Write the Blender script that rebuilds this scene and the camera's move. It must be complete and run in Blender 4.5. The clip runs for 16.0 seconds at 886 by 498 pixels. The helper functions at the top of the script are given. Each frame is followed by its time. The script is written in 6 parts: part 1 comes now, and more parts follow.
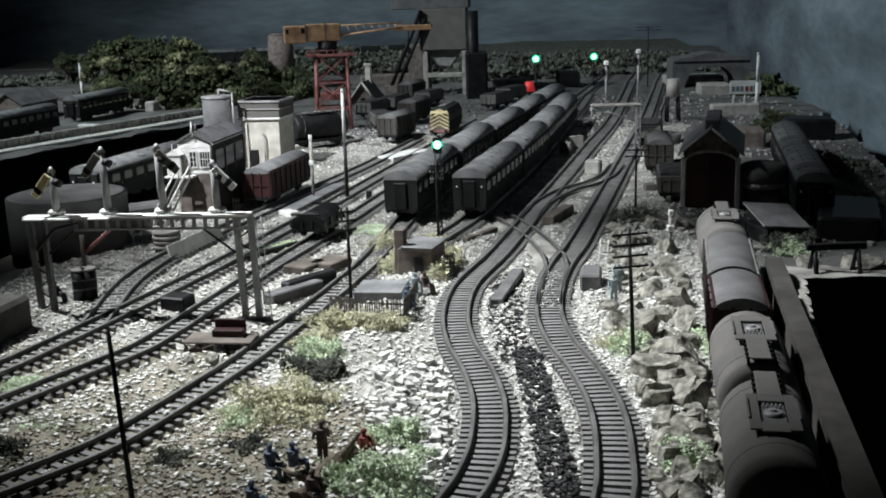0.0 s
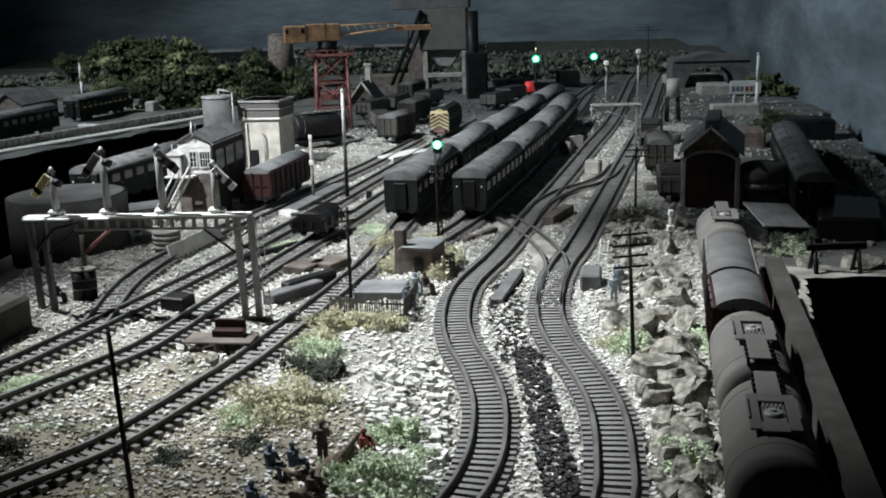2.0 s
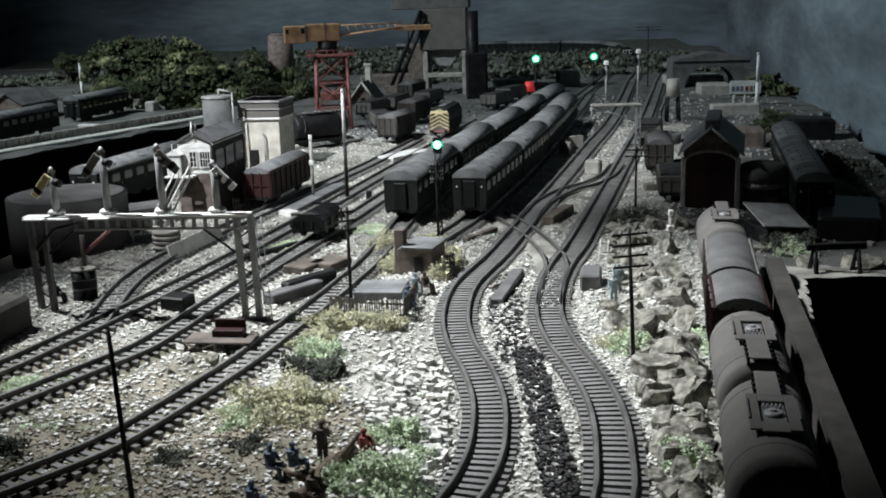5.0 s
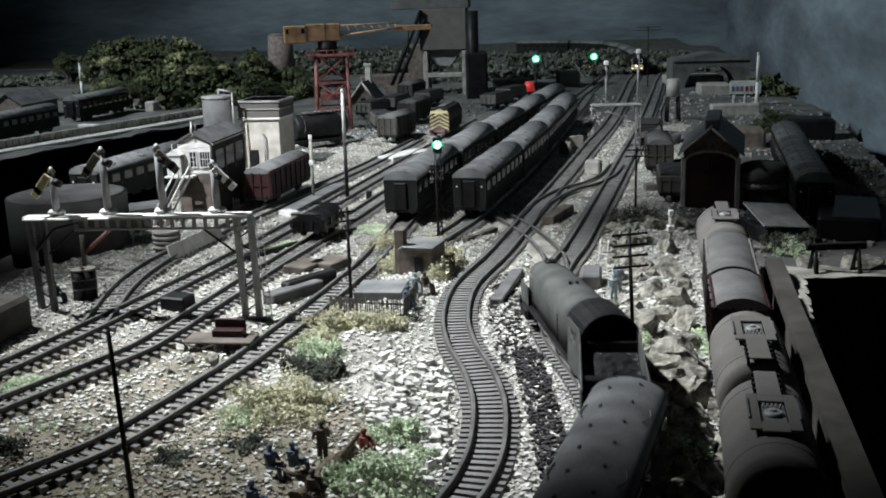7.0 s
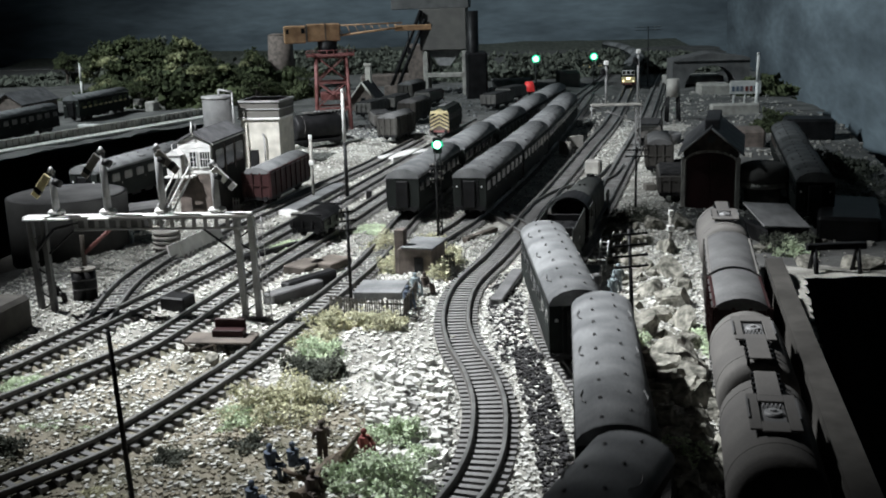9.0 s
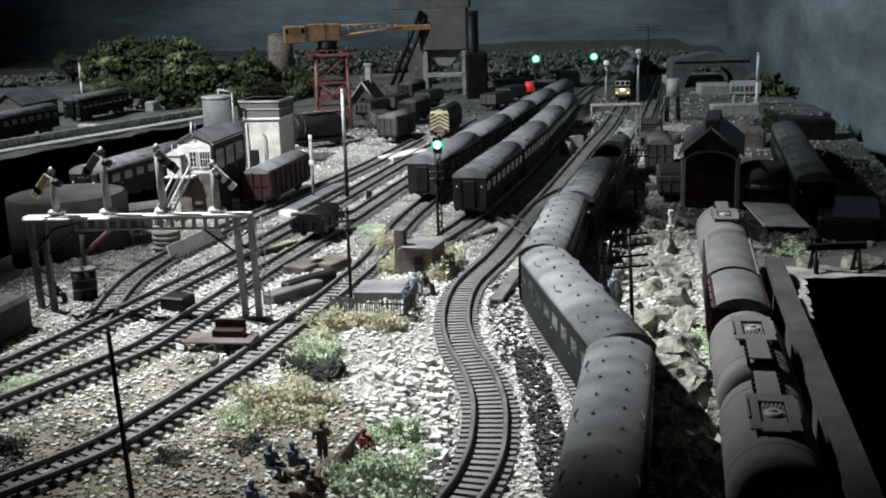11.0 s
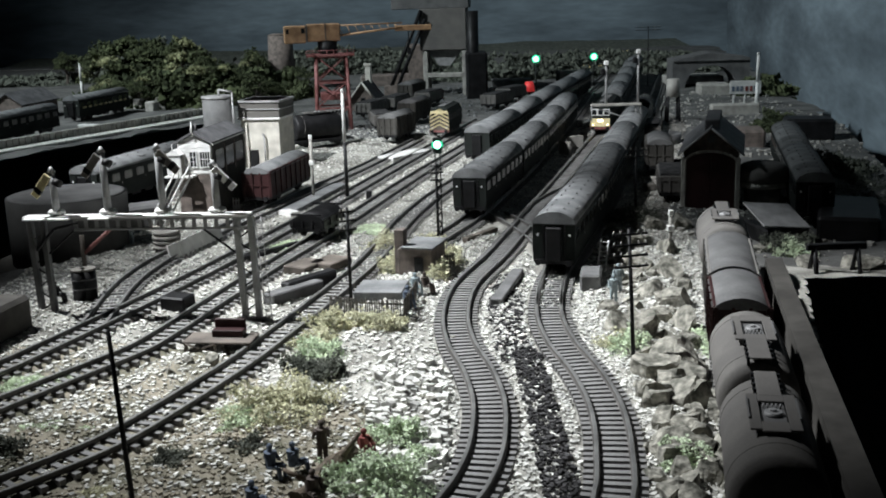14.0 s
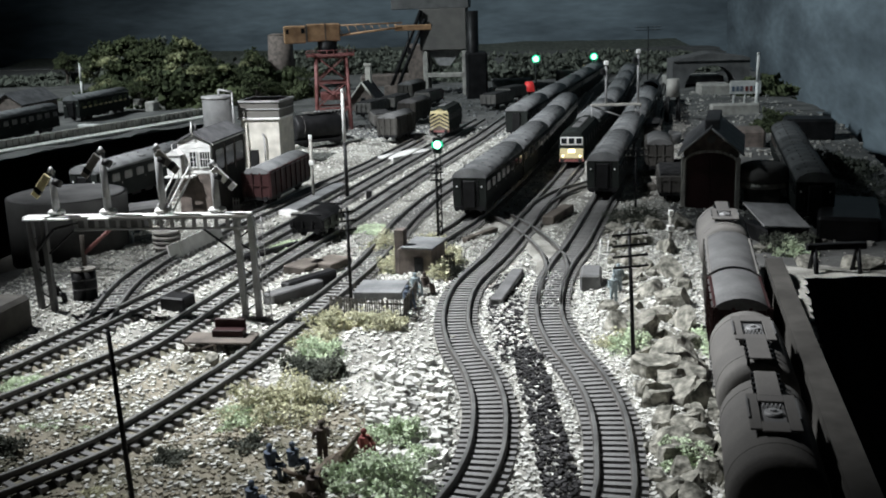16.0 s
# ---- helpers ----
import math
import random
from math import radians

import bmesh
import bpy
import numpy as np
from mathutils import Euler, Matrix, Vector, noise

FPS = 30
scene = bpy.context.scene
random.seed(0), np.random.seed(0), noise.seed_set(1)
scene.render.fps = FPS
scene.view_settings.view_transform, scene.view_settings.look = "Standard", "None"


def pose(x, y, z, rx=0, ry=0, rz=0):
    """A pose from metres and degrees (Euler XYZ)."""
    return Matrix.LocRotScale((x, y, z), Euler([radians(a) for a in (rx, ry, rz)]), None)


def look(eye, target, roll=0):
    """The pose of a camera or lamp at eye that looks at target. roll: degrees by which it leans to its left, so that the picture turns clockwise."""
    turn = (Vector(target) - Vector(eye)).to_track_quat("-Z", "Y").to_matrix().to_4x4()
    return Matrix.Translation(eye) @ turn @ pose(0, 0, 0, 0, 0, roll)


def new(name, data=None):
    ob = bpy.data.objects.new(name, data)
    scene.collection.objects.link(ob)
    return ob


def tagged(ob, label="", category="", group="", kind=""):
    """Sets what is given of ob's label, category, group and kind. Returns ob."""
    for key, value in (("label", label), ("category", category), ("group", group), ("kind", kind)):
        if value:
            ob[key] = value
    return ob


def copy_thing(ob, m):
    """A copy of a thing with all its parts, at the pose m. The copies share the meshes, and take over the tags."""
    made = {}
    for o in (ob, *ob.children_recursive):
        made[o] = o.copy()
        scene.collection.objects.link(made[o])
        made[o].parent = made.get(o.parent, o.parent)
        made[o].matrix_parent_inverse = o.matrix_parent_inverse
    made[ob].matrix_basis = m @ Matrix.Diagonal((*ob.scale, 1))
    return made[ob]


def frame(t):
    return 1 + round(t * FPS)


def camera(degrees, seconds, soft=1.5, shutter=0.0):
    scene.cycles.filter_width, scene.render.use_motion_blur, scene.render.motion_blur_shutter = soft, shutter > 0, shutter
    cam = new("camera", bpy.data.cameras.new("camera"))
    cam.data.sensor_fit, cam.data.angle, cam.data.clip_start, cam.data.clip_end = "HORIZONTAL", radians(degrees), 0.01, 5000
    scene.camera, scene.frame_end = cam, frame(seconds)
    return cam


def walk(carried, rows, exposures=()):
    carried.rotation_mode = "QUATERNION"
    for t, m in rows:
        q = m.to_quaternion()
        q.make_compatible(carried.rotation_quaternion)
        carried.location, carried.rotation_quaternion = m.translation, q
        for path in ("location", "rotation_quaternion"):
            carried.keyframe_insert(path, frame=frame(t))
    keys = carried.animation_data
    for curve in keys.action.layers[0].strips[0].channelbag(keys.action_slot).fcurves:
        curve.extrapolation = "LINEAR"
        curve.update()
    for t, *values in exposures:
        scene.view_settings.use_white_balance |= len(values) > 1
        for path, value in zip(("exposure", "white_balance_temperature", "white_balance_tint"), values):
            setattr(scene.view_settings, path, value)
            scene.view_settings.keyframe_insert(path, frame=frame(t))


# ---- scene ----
cam = camera(44.8452, 16.0, soft=1.9, shutter=0.5)
EYE = (0.0, 0.0, 0.2076)
VIEW = look(EYE, (0.0, 0.9729, -0.0236), -1.8502)
walk(cam, [(0.0, VIEW), (16.0, VIEW)], [(0.0, -0.13), (6.3, -0.18), (9.0, -0.02), (16.0, -0.05)])

# ---- light: one lamp over the yard, two added fill spots, dark hall ----
world = bpy.data.worlds.new("hall")
world.use_nodes = True
world.node_tree.nodes["Background"].inputs[0].default_value = (0.55, 0.8, 1.0, 1)
world.node_tree.nodes["Background"].inputs[1].default_value = 0.004
scene.world = world


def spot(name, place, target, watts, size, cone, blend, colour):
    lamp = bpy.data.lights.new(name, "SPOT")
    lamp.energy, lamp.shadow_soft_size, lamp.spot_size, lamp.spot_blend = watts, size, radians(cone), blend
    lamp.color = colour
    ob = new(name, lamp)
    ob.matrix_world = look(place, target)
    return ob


# Narrow soft cone also stands in for a vignette's dim edges.
spot("hall_spot", (-0.86, 0.95, 1.30), (-0.01, 0.68, 0), 322, 0.022, 26, 1.0, (0.97, 1.0, 1.03))
# Added fill with no seen source: middle yard, then far yard and backdrop.
spot("middle_fill_spot", (-0.86, 0.42, 1.32), (-0.12, 1.30, 0.03), 250, 0.03, 31, 1.0, (0.97, 1.0, 1.03))
spot("far_fill_spot", (-1.9, 1.3, 1.7), (0.10, 2.75, 0.2), 290, 0.08, 88, 1.0, (0.88, 0.98, 1.02))


# ---- materials ----
def mat(name, colour, rough=0.8, metal=0.0, vary=0.25, scale=120.0, bump=0.15, tint=None, grain=900.0, islands=0.0, stretch=None):
    m = bpy.data.materials.new(name)
    m.use_nodes = True
    n, l = m.node_tree.nodes, m.node_tree.links
    b = n["Principled BSDF"]
    b.inputs["Roughness"].default_value, b.inputs["Metallic"].default_value = rough, metal
    b.inputs["Specular IOR Level"].default_value = 0.2 if max(colour) < 0.09 and rough > 0.4 else 0.5
    co = n.new("ShaderNodeTexCoord")
    big, fine = n.new("ShaderNodeTexNoise"), n.new("ShaderNodeTexNoise")
    for tex, s in ((big, scale), (fine, grain)):
        tex.inputs["Scale"].default_value = s
        tex.inputs["Detail"].default_value = 5
        if stretch:
            mp = n.new("ShaderNodeMapping")
            mp.inputs["Scale"].default_value = stretch
            l.new(co.outputs["Object"], mp.inputs["Vector"])
            l.new(mp.outputs["Vector"], tex.inputs["Vector"])
        else:
            l.new(co.outputs["Object"], tex.inputs["Vector"])
    ramp = n.new("ShaderNodeValToRGB")
    other = tint or tuple(c * (1 - vary * 1.6) for c in colour)
    ramp.color_ramp.elements[0].position, ramp.color_ramp.elements[1].position = 0.35, 0.65
    ramp.color_ramp.elements[0].color = (*other, 1)
    ramp.color_ramp.elements[1].color = (*(min(1, c * (1 + vary * 0.5)) for c in colour), 1)
    l.new(big.outputs["Fac"], ramp.inputs["Fac"])
    hsv = n.new("ShaderNodeHueSaturation")
    l.new(ramp.outputs["Color"], hsv.inputs["Color"])
    src = n.new("ShaderNodeObjectInfo").outputs["Random"]
    if islands:
        src = n.new("ShaderNodeNewGeometry").outputs["Random Per Island"]
    add = n.new("ShaderNodeMath")
    add.operation = "MULTIPLY_ADD"
    add.inputs[1].default_value = islands or 0.2
    add.inputs[2].default_value = 1 - (islands or 0.2) / 2
    l.new(src, add.inputs[0])
    mul = n.new("ShaderNodeMath")
    mul.operation = "MULTIPLY"
    rng = n.new("ShaderNodeMapRange")
    rng.inputs["To Min"].default_value, rng.inputs["To Max"].default_value = 1 - vary, 1 + vary
    l.new(fine.outputs["Fac"], rng.inputs["Value"])
    l.new(add.outputs[0], mul.inputs[0])
    l.new(rng.outputs["Result"], mul.inputs[1])
    l.new(mul.outputs[0], hsv.inputs["Value"])
    l.new(hsv.outputs["Color"], b.inputs["Base Color"])
    if bump:
        bp = n.new("ShaderNodeBump")
        bp.inputs["Strength"].default_value, bp.inputs["Distance"].default_value = bump, 0.001
        l.new(fine.outputs["Fac"], bp.inputs["Height"])
        l.new(bp.outputs["Normal"], b.inputs["Normal"])
    return m


def glow(name, colour, strength):
    m = bpy.data.materials.new(name)
    m.use_nodes = True
    b = m.node_tree.nodes["Principled BSDF"]
    b.inputs["Base Color"].default_value = (*colour, 1)
    b.inputs["Emission Color"].default_value = (*colour, 1)
    b.inputs["Emission Strength"].default_value = strength
    return m


GROUND = mat("gritty_ground", (0.27, 0.265, 0.24), 0.95, 0, 0.7, 34, 1.0, (0.14, 0.135, 0.12), 650)
GRITSHADE = mat("dark_grit_gap_shade", (0.11, 0.11, 0.105), 0.95, 0, 0.4, 22, 0.7, (0.06, 0.06, 0.058), 300)
SAND = mat("brown_sand", (0.20, 0.18, 0.14), 0.95, 0, 0.5, 45, 0.9, (0.09, 0.088, 0.06), 520)
STONE = mat("pale_stone", (0.62, 0.62, 0.58), 0.9, 0, 0.25, 160, 0.4, (0.36, 0.36, 0.34), 900, 0.7)
ROCK = mat("rough_rock", (0.26, 0.25, 0.215), 0.95, 0, 0.6, 170, 1.0, (0.085, 0.085, 0.07), 420, 0.0)
EARTH = mat("damp_brown_earth", (0.12, 0.095, 0.07), 0.95, 0, 0.5, 120, 0.8, (0.05, 0.042, 0.032), 600)
CINDER = mat("dark_cinder", (0.05, 0.049, 0.05), 0.8, 0, 0.4, 150, 0.4, None, 700, 0.9)
SLEEPER = mat("sleeper_grey_brown", (0.175, 0.175, 0.172), 0.85, 0, 0.3, 90, 0.3, (0.10, 0.095, 0.09))
RAIL = mat("worn_rail_steel", (0.10, 0.094, 0.088), 0.5, 0.3, 0.3, 60, 0.1)
RAILTOP = mat("polished_rail_head", (0.33, 0.33, 0.32), 0.4, 0.7, 0.2, 60, 0.0)
DARKGREEN = mat("dusty_dark_green", (0.013, 0.016, 0.0145), 0.8, 0, 0.3, 40, 0.05)
MAROON = mat("dark_maroon", (0.040, 0.017, 0.017), 0.55, 0, 0.3, 40, 0.05)
ROOFGREY = mat("weathered_roof_grey", (0.175, 0.18, 0.182), 0.92, 0, 0.3, 45, 0.25, (0.10, 0.104, 0.107))
ROOFDARK = mat("dark_roof_grey", (0.12, 0.12, 0.12), 0.8, 0, 0.3, 40, 0.15, (0.07, 0.07, 0.07))
BLACK = mat("sooty_black", (0.014, 0.014, 0.015), 0.5, 0, 0.4, 60, 0.1)
VOID = mat("black_cloth", (0.004, 0.004, 0.004), 1.0, 0, 0.2, 20, 0.0)
WHITE = mat("white_paint", (0.75, 0.75, 0.73), 0.6, 0, 0.12, 60, 0.05)
CREAM = mat("cream_render", (0.6, 0.58, 0.52), 0.8, 0, 0.15, 60, 0.15, (0.42, 0.4, 0.36))
SLATE = mat("slate", (0.11, 0.11, 0.115), 0.7, 0, 0.3, 80, 0.2)
GASSHADE = mat("shaded_gas_holder_grey", (0.055, 0.055, 0.053), 0.8, 0, 0.3, 40, 0.1, (0.035, 0.035, 0.034))
GREYSTEEL = mat("grey_painted_steel", (0.3, 0.3, 0.3), 0.55, 0.2, 0.2, 70, 0.1, (0.2, 0.2, 0.2))
RED = mat("red_oxide_steel", (0.25, 0.105, 0.10), 0.65, 0, 0.3, 90, 0.1, (0.14, 0.04, 0.035))
ORANGE = mat("faded_orange_paint", (0.42, 0.26, 0.14), 0.65, 0, 0.3, 60, 0.1, (0.26, 0.15, 0.08))
WOOD = mat("grey_weathered_wood", (0.105, 0.10, 0.09), 0.9, 0, 0.3, 40, 0.2, (0.14, 0.13, 0.115))
BROWN = mat("brown_planks", (0.115, 0.098, 0.083), 0.85, 0, 0.35, 60, 0.2, (0.065, 0.054, 0.045))
PLANK = mat("dark_timber_and_shade", (0.058, 0.055, 0.05), 0.85, 0, 0.4, 18, 0.2, (0.035, 0.033, 0.03), 120)
CONCRETE = mat("concrete", (0.38, 0.37, 0.34), 0.9, 0, 0.2, 80, 0.3, (0.26, 0.25, 0.23))
BRICK = mat("sooty_brick", (0.16, 0.13, 0.115), 0.85, 0, 0.3, 120, 0.2, (0.09, 0.075, 0.065))
TANKGREY = mat("dusty_tank_grey", (0.125, 0.119, 0.110), 0.85, 0, 0.2, 35, 0.1, (0.10, 0.095, 0.09))
LEAF = mat("foliage_green", (0.075, 0.088, 0.045), 0.9, 0, 0.45, 14, 0, (0.02, 0.028, 0.014), 500, 0.9)
LEAFOLIVE = mat("foliage_olive", (0.27, 0.275, 0.15), 0.9, 0, 0.45, 14, 0, (0.10, 0.115, 0.055), 500, 0.9)
LEAFPALE = mat("foliage_pale", (0.60, 0.585, 0.43), 0.95, 0, 0.3, 60, 0, (0.36, 0.36, 0.24), 500, 0.5)
LEAFMID = mat("foliage_mid", (0.58, 0.66, 0.50), 0.95, 0, 0.3, 60, 0, (0.38, 0.46, 0.31), 500, 0.5)
LEAFDARK = mat("foliage_dark", (0.115, 0.125, 0.10), 0.95, 0, 0.35, 60, 0, (0.05, 0.056, 0.045), 500, 0.6)
LEAFCREAM = mat("lichen_cream", (0.72, 0.70, 0.58), 0.95, 0, 0.25, 60, 0, (0.52, 0.50, 0.36), 500, 0.4)
SKYWALL = mat("blue_grey_painted_wall", (0.17, 0.215, 0.245), 0.9, 0, 0.4, 3.2, 0.2, (0.09, 0.115, 0.135), 22, 0, (0.6, 0.6, 2.6))
YELLOW = mat("warning_yellow", (0.66, 0.57, 0.32), 0.6, 0, 0.15, 60, 0.05)
GLASS = mat("dark_window_glass", (0.012, 0.014, 0.016), 0.12, 0, 0.1, 60, 0)
GREENLIGHT = glow("green_signal_light", (0.3, 1.0, 0.66), 4.5)
# Weak emission for the halo disc drawn round each green lens.
GREENHALO = glow("green_halo_glow", (0.02, 0.5, 0.25), 0.8)
WARMLIGHT = glow("warm_lamp", (1.0, 0.85, 0.55), 4)
DIMLIGHT = glow("dim_platform_lamp", (0.8, 0.7, 0.35), 0.6)
REDLIGHT = glow("red_lamp", (0.7, 0.05, 0.05), 0.35)


# ---- mesh helpers ----
def part(name, bm, material, parent=None, label=""):
    me = bpy.data.meshes.new(name)
    bm.to_mesh(me)
    bm.free()
    me.materials.append(material)
    ob = new(name, me)
    ob.parent = parent
    return tagged(ob, label)


def raw(name, verts, faces, material, parent=None, smooth=False):
    me = bpy.data.meshes.new(name)
    me.from_pydata(verts, [], faces)
    if smooth:
        me.polygons.foreach_set("use_smooth", [True] * len(me.polygons))
    me.materials.append(material)
    ob = new(name, me)
    ob.parent = parent
    return ob


def thing(name, m, label, category, group="", kind=""):
    ob = new(name)
    ob.empty_display_size = 0.01
    ob.matrix_world = m
    return tagged(ob, label, category, group, kind)


def box(bm, x0, x1, y0, y1, z0, z1, bevel=0.0, m=None):
    geo = bmesh.ops.create_cube(bm, size=1)["verts"]
    for v in geo:
        v.co = Vector(((x0 + x1) / 2 + v.co.x * (x1 - x0), (y0 + y1) / 2 + v.co.y * (y1 - y0), (z0 + z1) / 2 + v.co.z * (z1 - z0)))
    if bevel:
        edges = list({e for v in geo for e in v.link_edges})
        geo = bmesh.ops.bevel(bm, geom=edges, offset=bevel, segments=1, affect="EDGES")["verts"]
    if m:
        for v in geo:
            v.co = m @ v.co
    return geo


def rod(bm, a, b, r, r2=None, seg=8):
    a, b = Vector(a), Vector(b)
    m = Matrix.Translation((a + b) / 2) @ (b - a).to_track_quat("Z", "Y").to_matrix().to_4x4()
    geo = bmesh.ops.create_cone(bm, cap_ends=True, segments=seg, radius1=r, radius2=r if r2 is None else r2, depth=(b - a).length, matrix=m)["verts"]
    return geo


def smooth_sides(bm):
    for f in bm.faces:
        f.smooth = len(f.verts) == 4
    return bm


def one(name, material, parent, *boxes, bevel=0.0, label=""):
    """A part made of boxes."""
    bm = bmesh.new()
    for b in boxes:
        box(bm, *b, bevel=bevel)
    return part(name, bm, material, parent, label)


def rods(name, material, parent, *items, seg=8, label=""):
    bm = bmesh.new()
    for i in items:
        rod(bm, *i, seg=seg)
    return part(name, smooth_sides(bm), material, parent, label)


def prism(bm, outline, y0, y1):
    """An outline in x and z drawn out along y."""
    a = [bm.verts.new((x, y0, z)) for x, z in outline]
    b = [bm.verts.new((x, y1, z)) for x, z in outline]
    bm.faces.new(a)
    bm.faces.new(b[::-1])
    for i in range(len(a)):
        j = (i + 1) % len(a)
        bm.faces.new((a[j], a[i], b[i], b[j]))
    bmesh.ops.recalc_face_normals(bm, faces=bm.faces[:])
    return bm


# ---- tracks ----
def curve(points, n=28):
    p = [Vector(q) for q in points]
    p = [2 * p[0] - p[1], *p, 2 * p[-1] - p[-2]]
    out = []
    for i in range(1, len(p) - 2):
        a, b, c, d = p[i - 1:i + 3]
        for k in range(n):
            t = k / n
            out.append(0.5 * (2 * b + (c - a) * t + (2 * a - 5 * b + 4 * c - d) * t * t + (3 * b - a - 3 * c + d) * t ** 3))
    return out + [p[-2]]


class Line:
    """A smooth line on the ground, walked by its length from the point numbered start."""

    def __init__(self, points, start=0):
        self.p = np.array([tuple(v) for v in curve(points)])
        for _ in range(3):
            q = self.p.copy()
            q[1:-1] = (self.p[:-2] + 2 * self.p[1:-1] + self.p[2:]) / 4
            self.p = q
        self.s = np.concatenate([[0], np.cumsum(np.linalg.norm(np.diff(self.p, axis=0), axis=1))])
        self.s -= self.s[start * 28]

    def near(self, x, y):
        return float(self.s[np.argmin(np.hypot(self.p[:, 0] - x, self.p[:, 1] - y))])

    def at(self, s):
        return Vector((np.interp(s, self.s, self.p[:, 0]), np.interp(s, self.s, self.p[:, 1]), 0))

    def way(self, s):
        return (self.at(s + 0.004) - self.at(s - 0.004)).normalized()

    def turn(self, s):
        w = self.way(s)
        return math.degrees(math.atan2(w.y, w.x)) - 90


GAUGE, PITCH = 0.0165, 0.0062
BED = -0.0046
TRACKS = dict(
    down=Line([(-1.15, -1.2), (-0.75, -0.7), (-0.30, -0.14), (-0.12, 0.085), (-0.055, 0.165), (-0.01, 0.225), (0.024, 0.28), (0.0455, 0.325), (0.0595, 0.365), (0.0678, 0.4127), (0.0718, 0.4296), (0.076, 0.4588), (0.0798, 0.4919), (0.0811, 0.5299), (0.0779, 0.5741), (0.0705, 0.6259), (0.0695, 0.6863), (0.0793, 0.7572), (0.0953, 0.8236), (0.113, 0.8806), (0.1503, 1.0211), (0.2002, 1.2118), (0.2443, 1.3818), (0.31, 1.6379), (0.4371, 2.1697), (0.5364, 2.5848), (0.75, 3.4)], 8),
    up=Line([(-0.03, 0.3), (-0.0068, 0.3895), (0.0028, 0.4173), (0.0089, 0.4342), (0.0161, 0.4635), (0.0201, 0.4969), (0.0214, 0.5352), (0.0175, 0.5799), (0.009, 0.6323), (0.0074, 0.6933), (0.0167, 0.7649), (0.0431, 0.8497), (0.0687, 0.9433), (0.0979, 1.053), (0.1269, 1.1619), (0.1622, 1.2948), (0.207, 1.4659), (0.2627, 1.6725), (0.3111, 1.8748), (0.3732, 2.155), (0.4444, 2.4851), (0.5251, 2.871), (0.53, 3.42), (0.36, 3.62), (0.05, 3.70), (-0.5, 3.71), (-1.5, 3.70)], 0),
    loop=Line([(-0.236, 0.4119), (-0.2022, 0.4462), (-0.1748, 0.4796), (-0.1605, 0.5046), (-0.1469, 0.5378), (-0.134, 0.5717), (-0.1197, 0.613), (-0.1051, 0.6651), (-0.091, 0.7167), (-0.0747, 0.7811), (-0.0567, 0.8634), (-0.0371, 0.9945), (-0.0142, 1.1029), (-0.0022, 1.147), (0.0106, 1.191), (0.0245, 1.2383), (0.0464, 1.328), (0.0608, 1.3773), (0.0834, 1.4501), (0.1124, 1.5609), (0.1713, 1.7759), (0.2449, 2.0366), (0.3196, 2.306), (0.4278, 2.7274)], 0),
    bay=Line([(-0.0231, 0.8688), (0.0009, 0.93), (0.0268, 1.0002), (0.054, 1.0974), (0.0907, 1.2333), (0.1338, 1.4067), (0.1861, 1.6353), (0.2471, 1.9134), (0.3122, 2.2276)], 0),
    goods=Line([(-0.2762, 0.4929), (-0.2426, 0.5485), (-0.2223, 0.5836), (-0.2012, 0.6189), (-0.1897, 0.6415), (-0.1792, 0.6779), (-0.1708, 0.7133), (-0.1597, 0.7582), (-0.1417, 0.8292), (-0.1125, 0.9352), (-0.0804, 1.0593), (-0.0392, 1.227), (0.0084, 1.4038), (0.0612, 1.5995), (0.1202, 1.8502)], 0),
    yard=Line([(-0.299, 0.5388), (-0.2664, 0.609), (-0.2486, 0.6554), (-0.2289, 0.7117), (-0.2062, 0.7794), (-0.1798, 0.8644), (-0.1485, 0.9762), (-0.1089, 1.1259), (-0.0562, 1.3358), (0.0104, 1.5926), (0.0703, 1.8214)], 0),
    siding=Line([(-0.2363, 0.6916), (-0.2398, 0.7351), (-0.2436, 0.784), (-0.2422, 0.835), (-0.2332, 0.8917), (-0.205, 0.9974), (-0.1754, 1.087), (-0.141, 1.2009), (-0.093, 1.3573), (-0.0316, 1.5901)], 0),
    tanks=Line([(0.091, 0.2262), (0.1105, 0.32), (0.1177, 0.3549), (0.134, 0.4285), (0.1532, 0.5214), (0.1702, 0.6049), (0.1931, 0.7087), (0.208, 0.7805)], 0),
    slip=Line([(0.0708, 0.6995), (0.0768, 0.7496), (0.0861, 0.7926), (0.0894, 0.8434), (0.0844, 0.8954), (0.0743, 0.9496), (0.0629, 0.9944), (0.0539, 1.023)], 0),
    crossover=Line([(0.0814, 0.9915), (0.1021, 1.0672), (0.1328, 1.1328), (0.1657, 1.1728), (0.192, 1.2213), (0.2149, 1.2927)], 0),
)


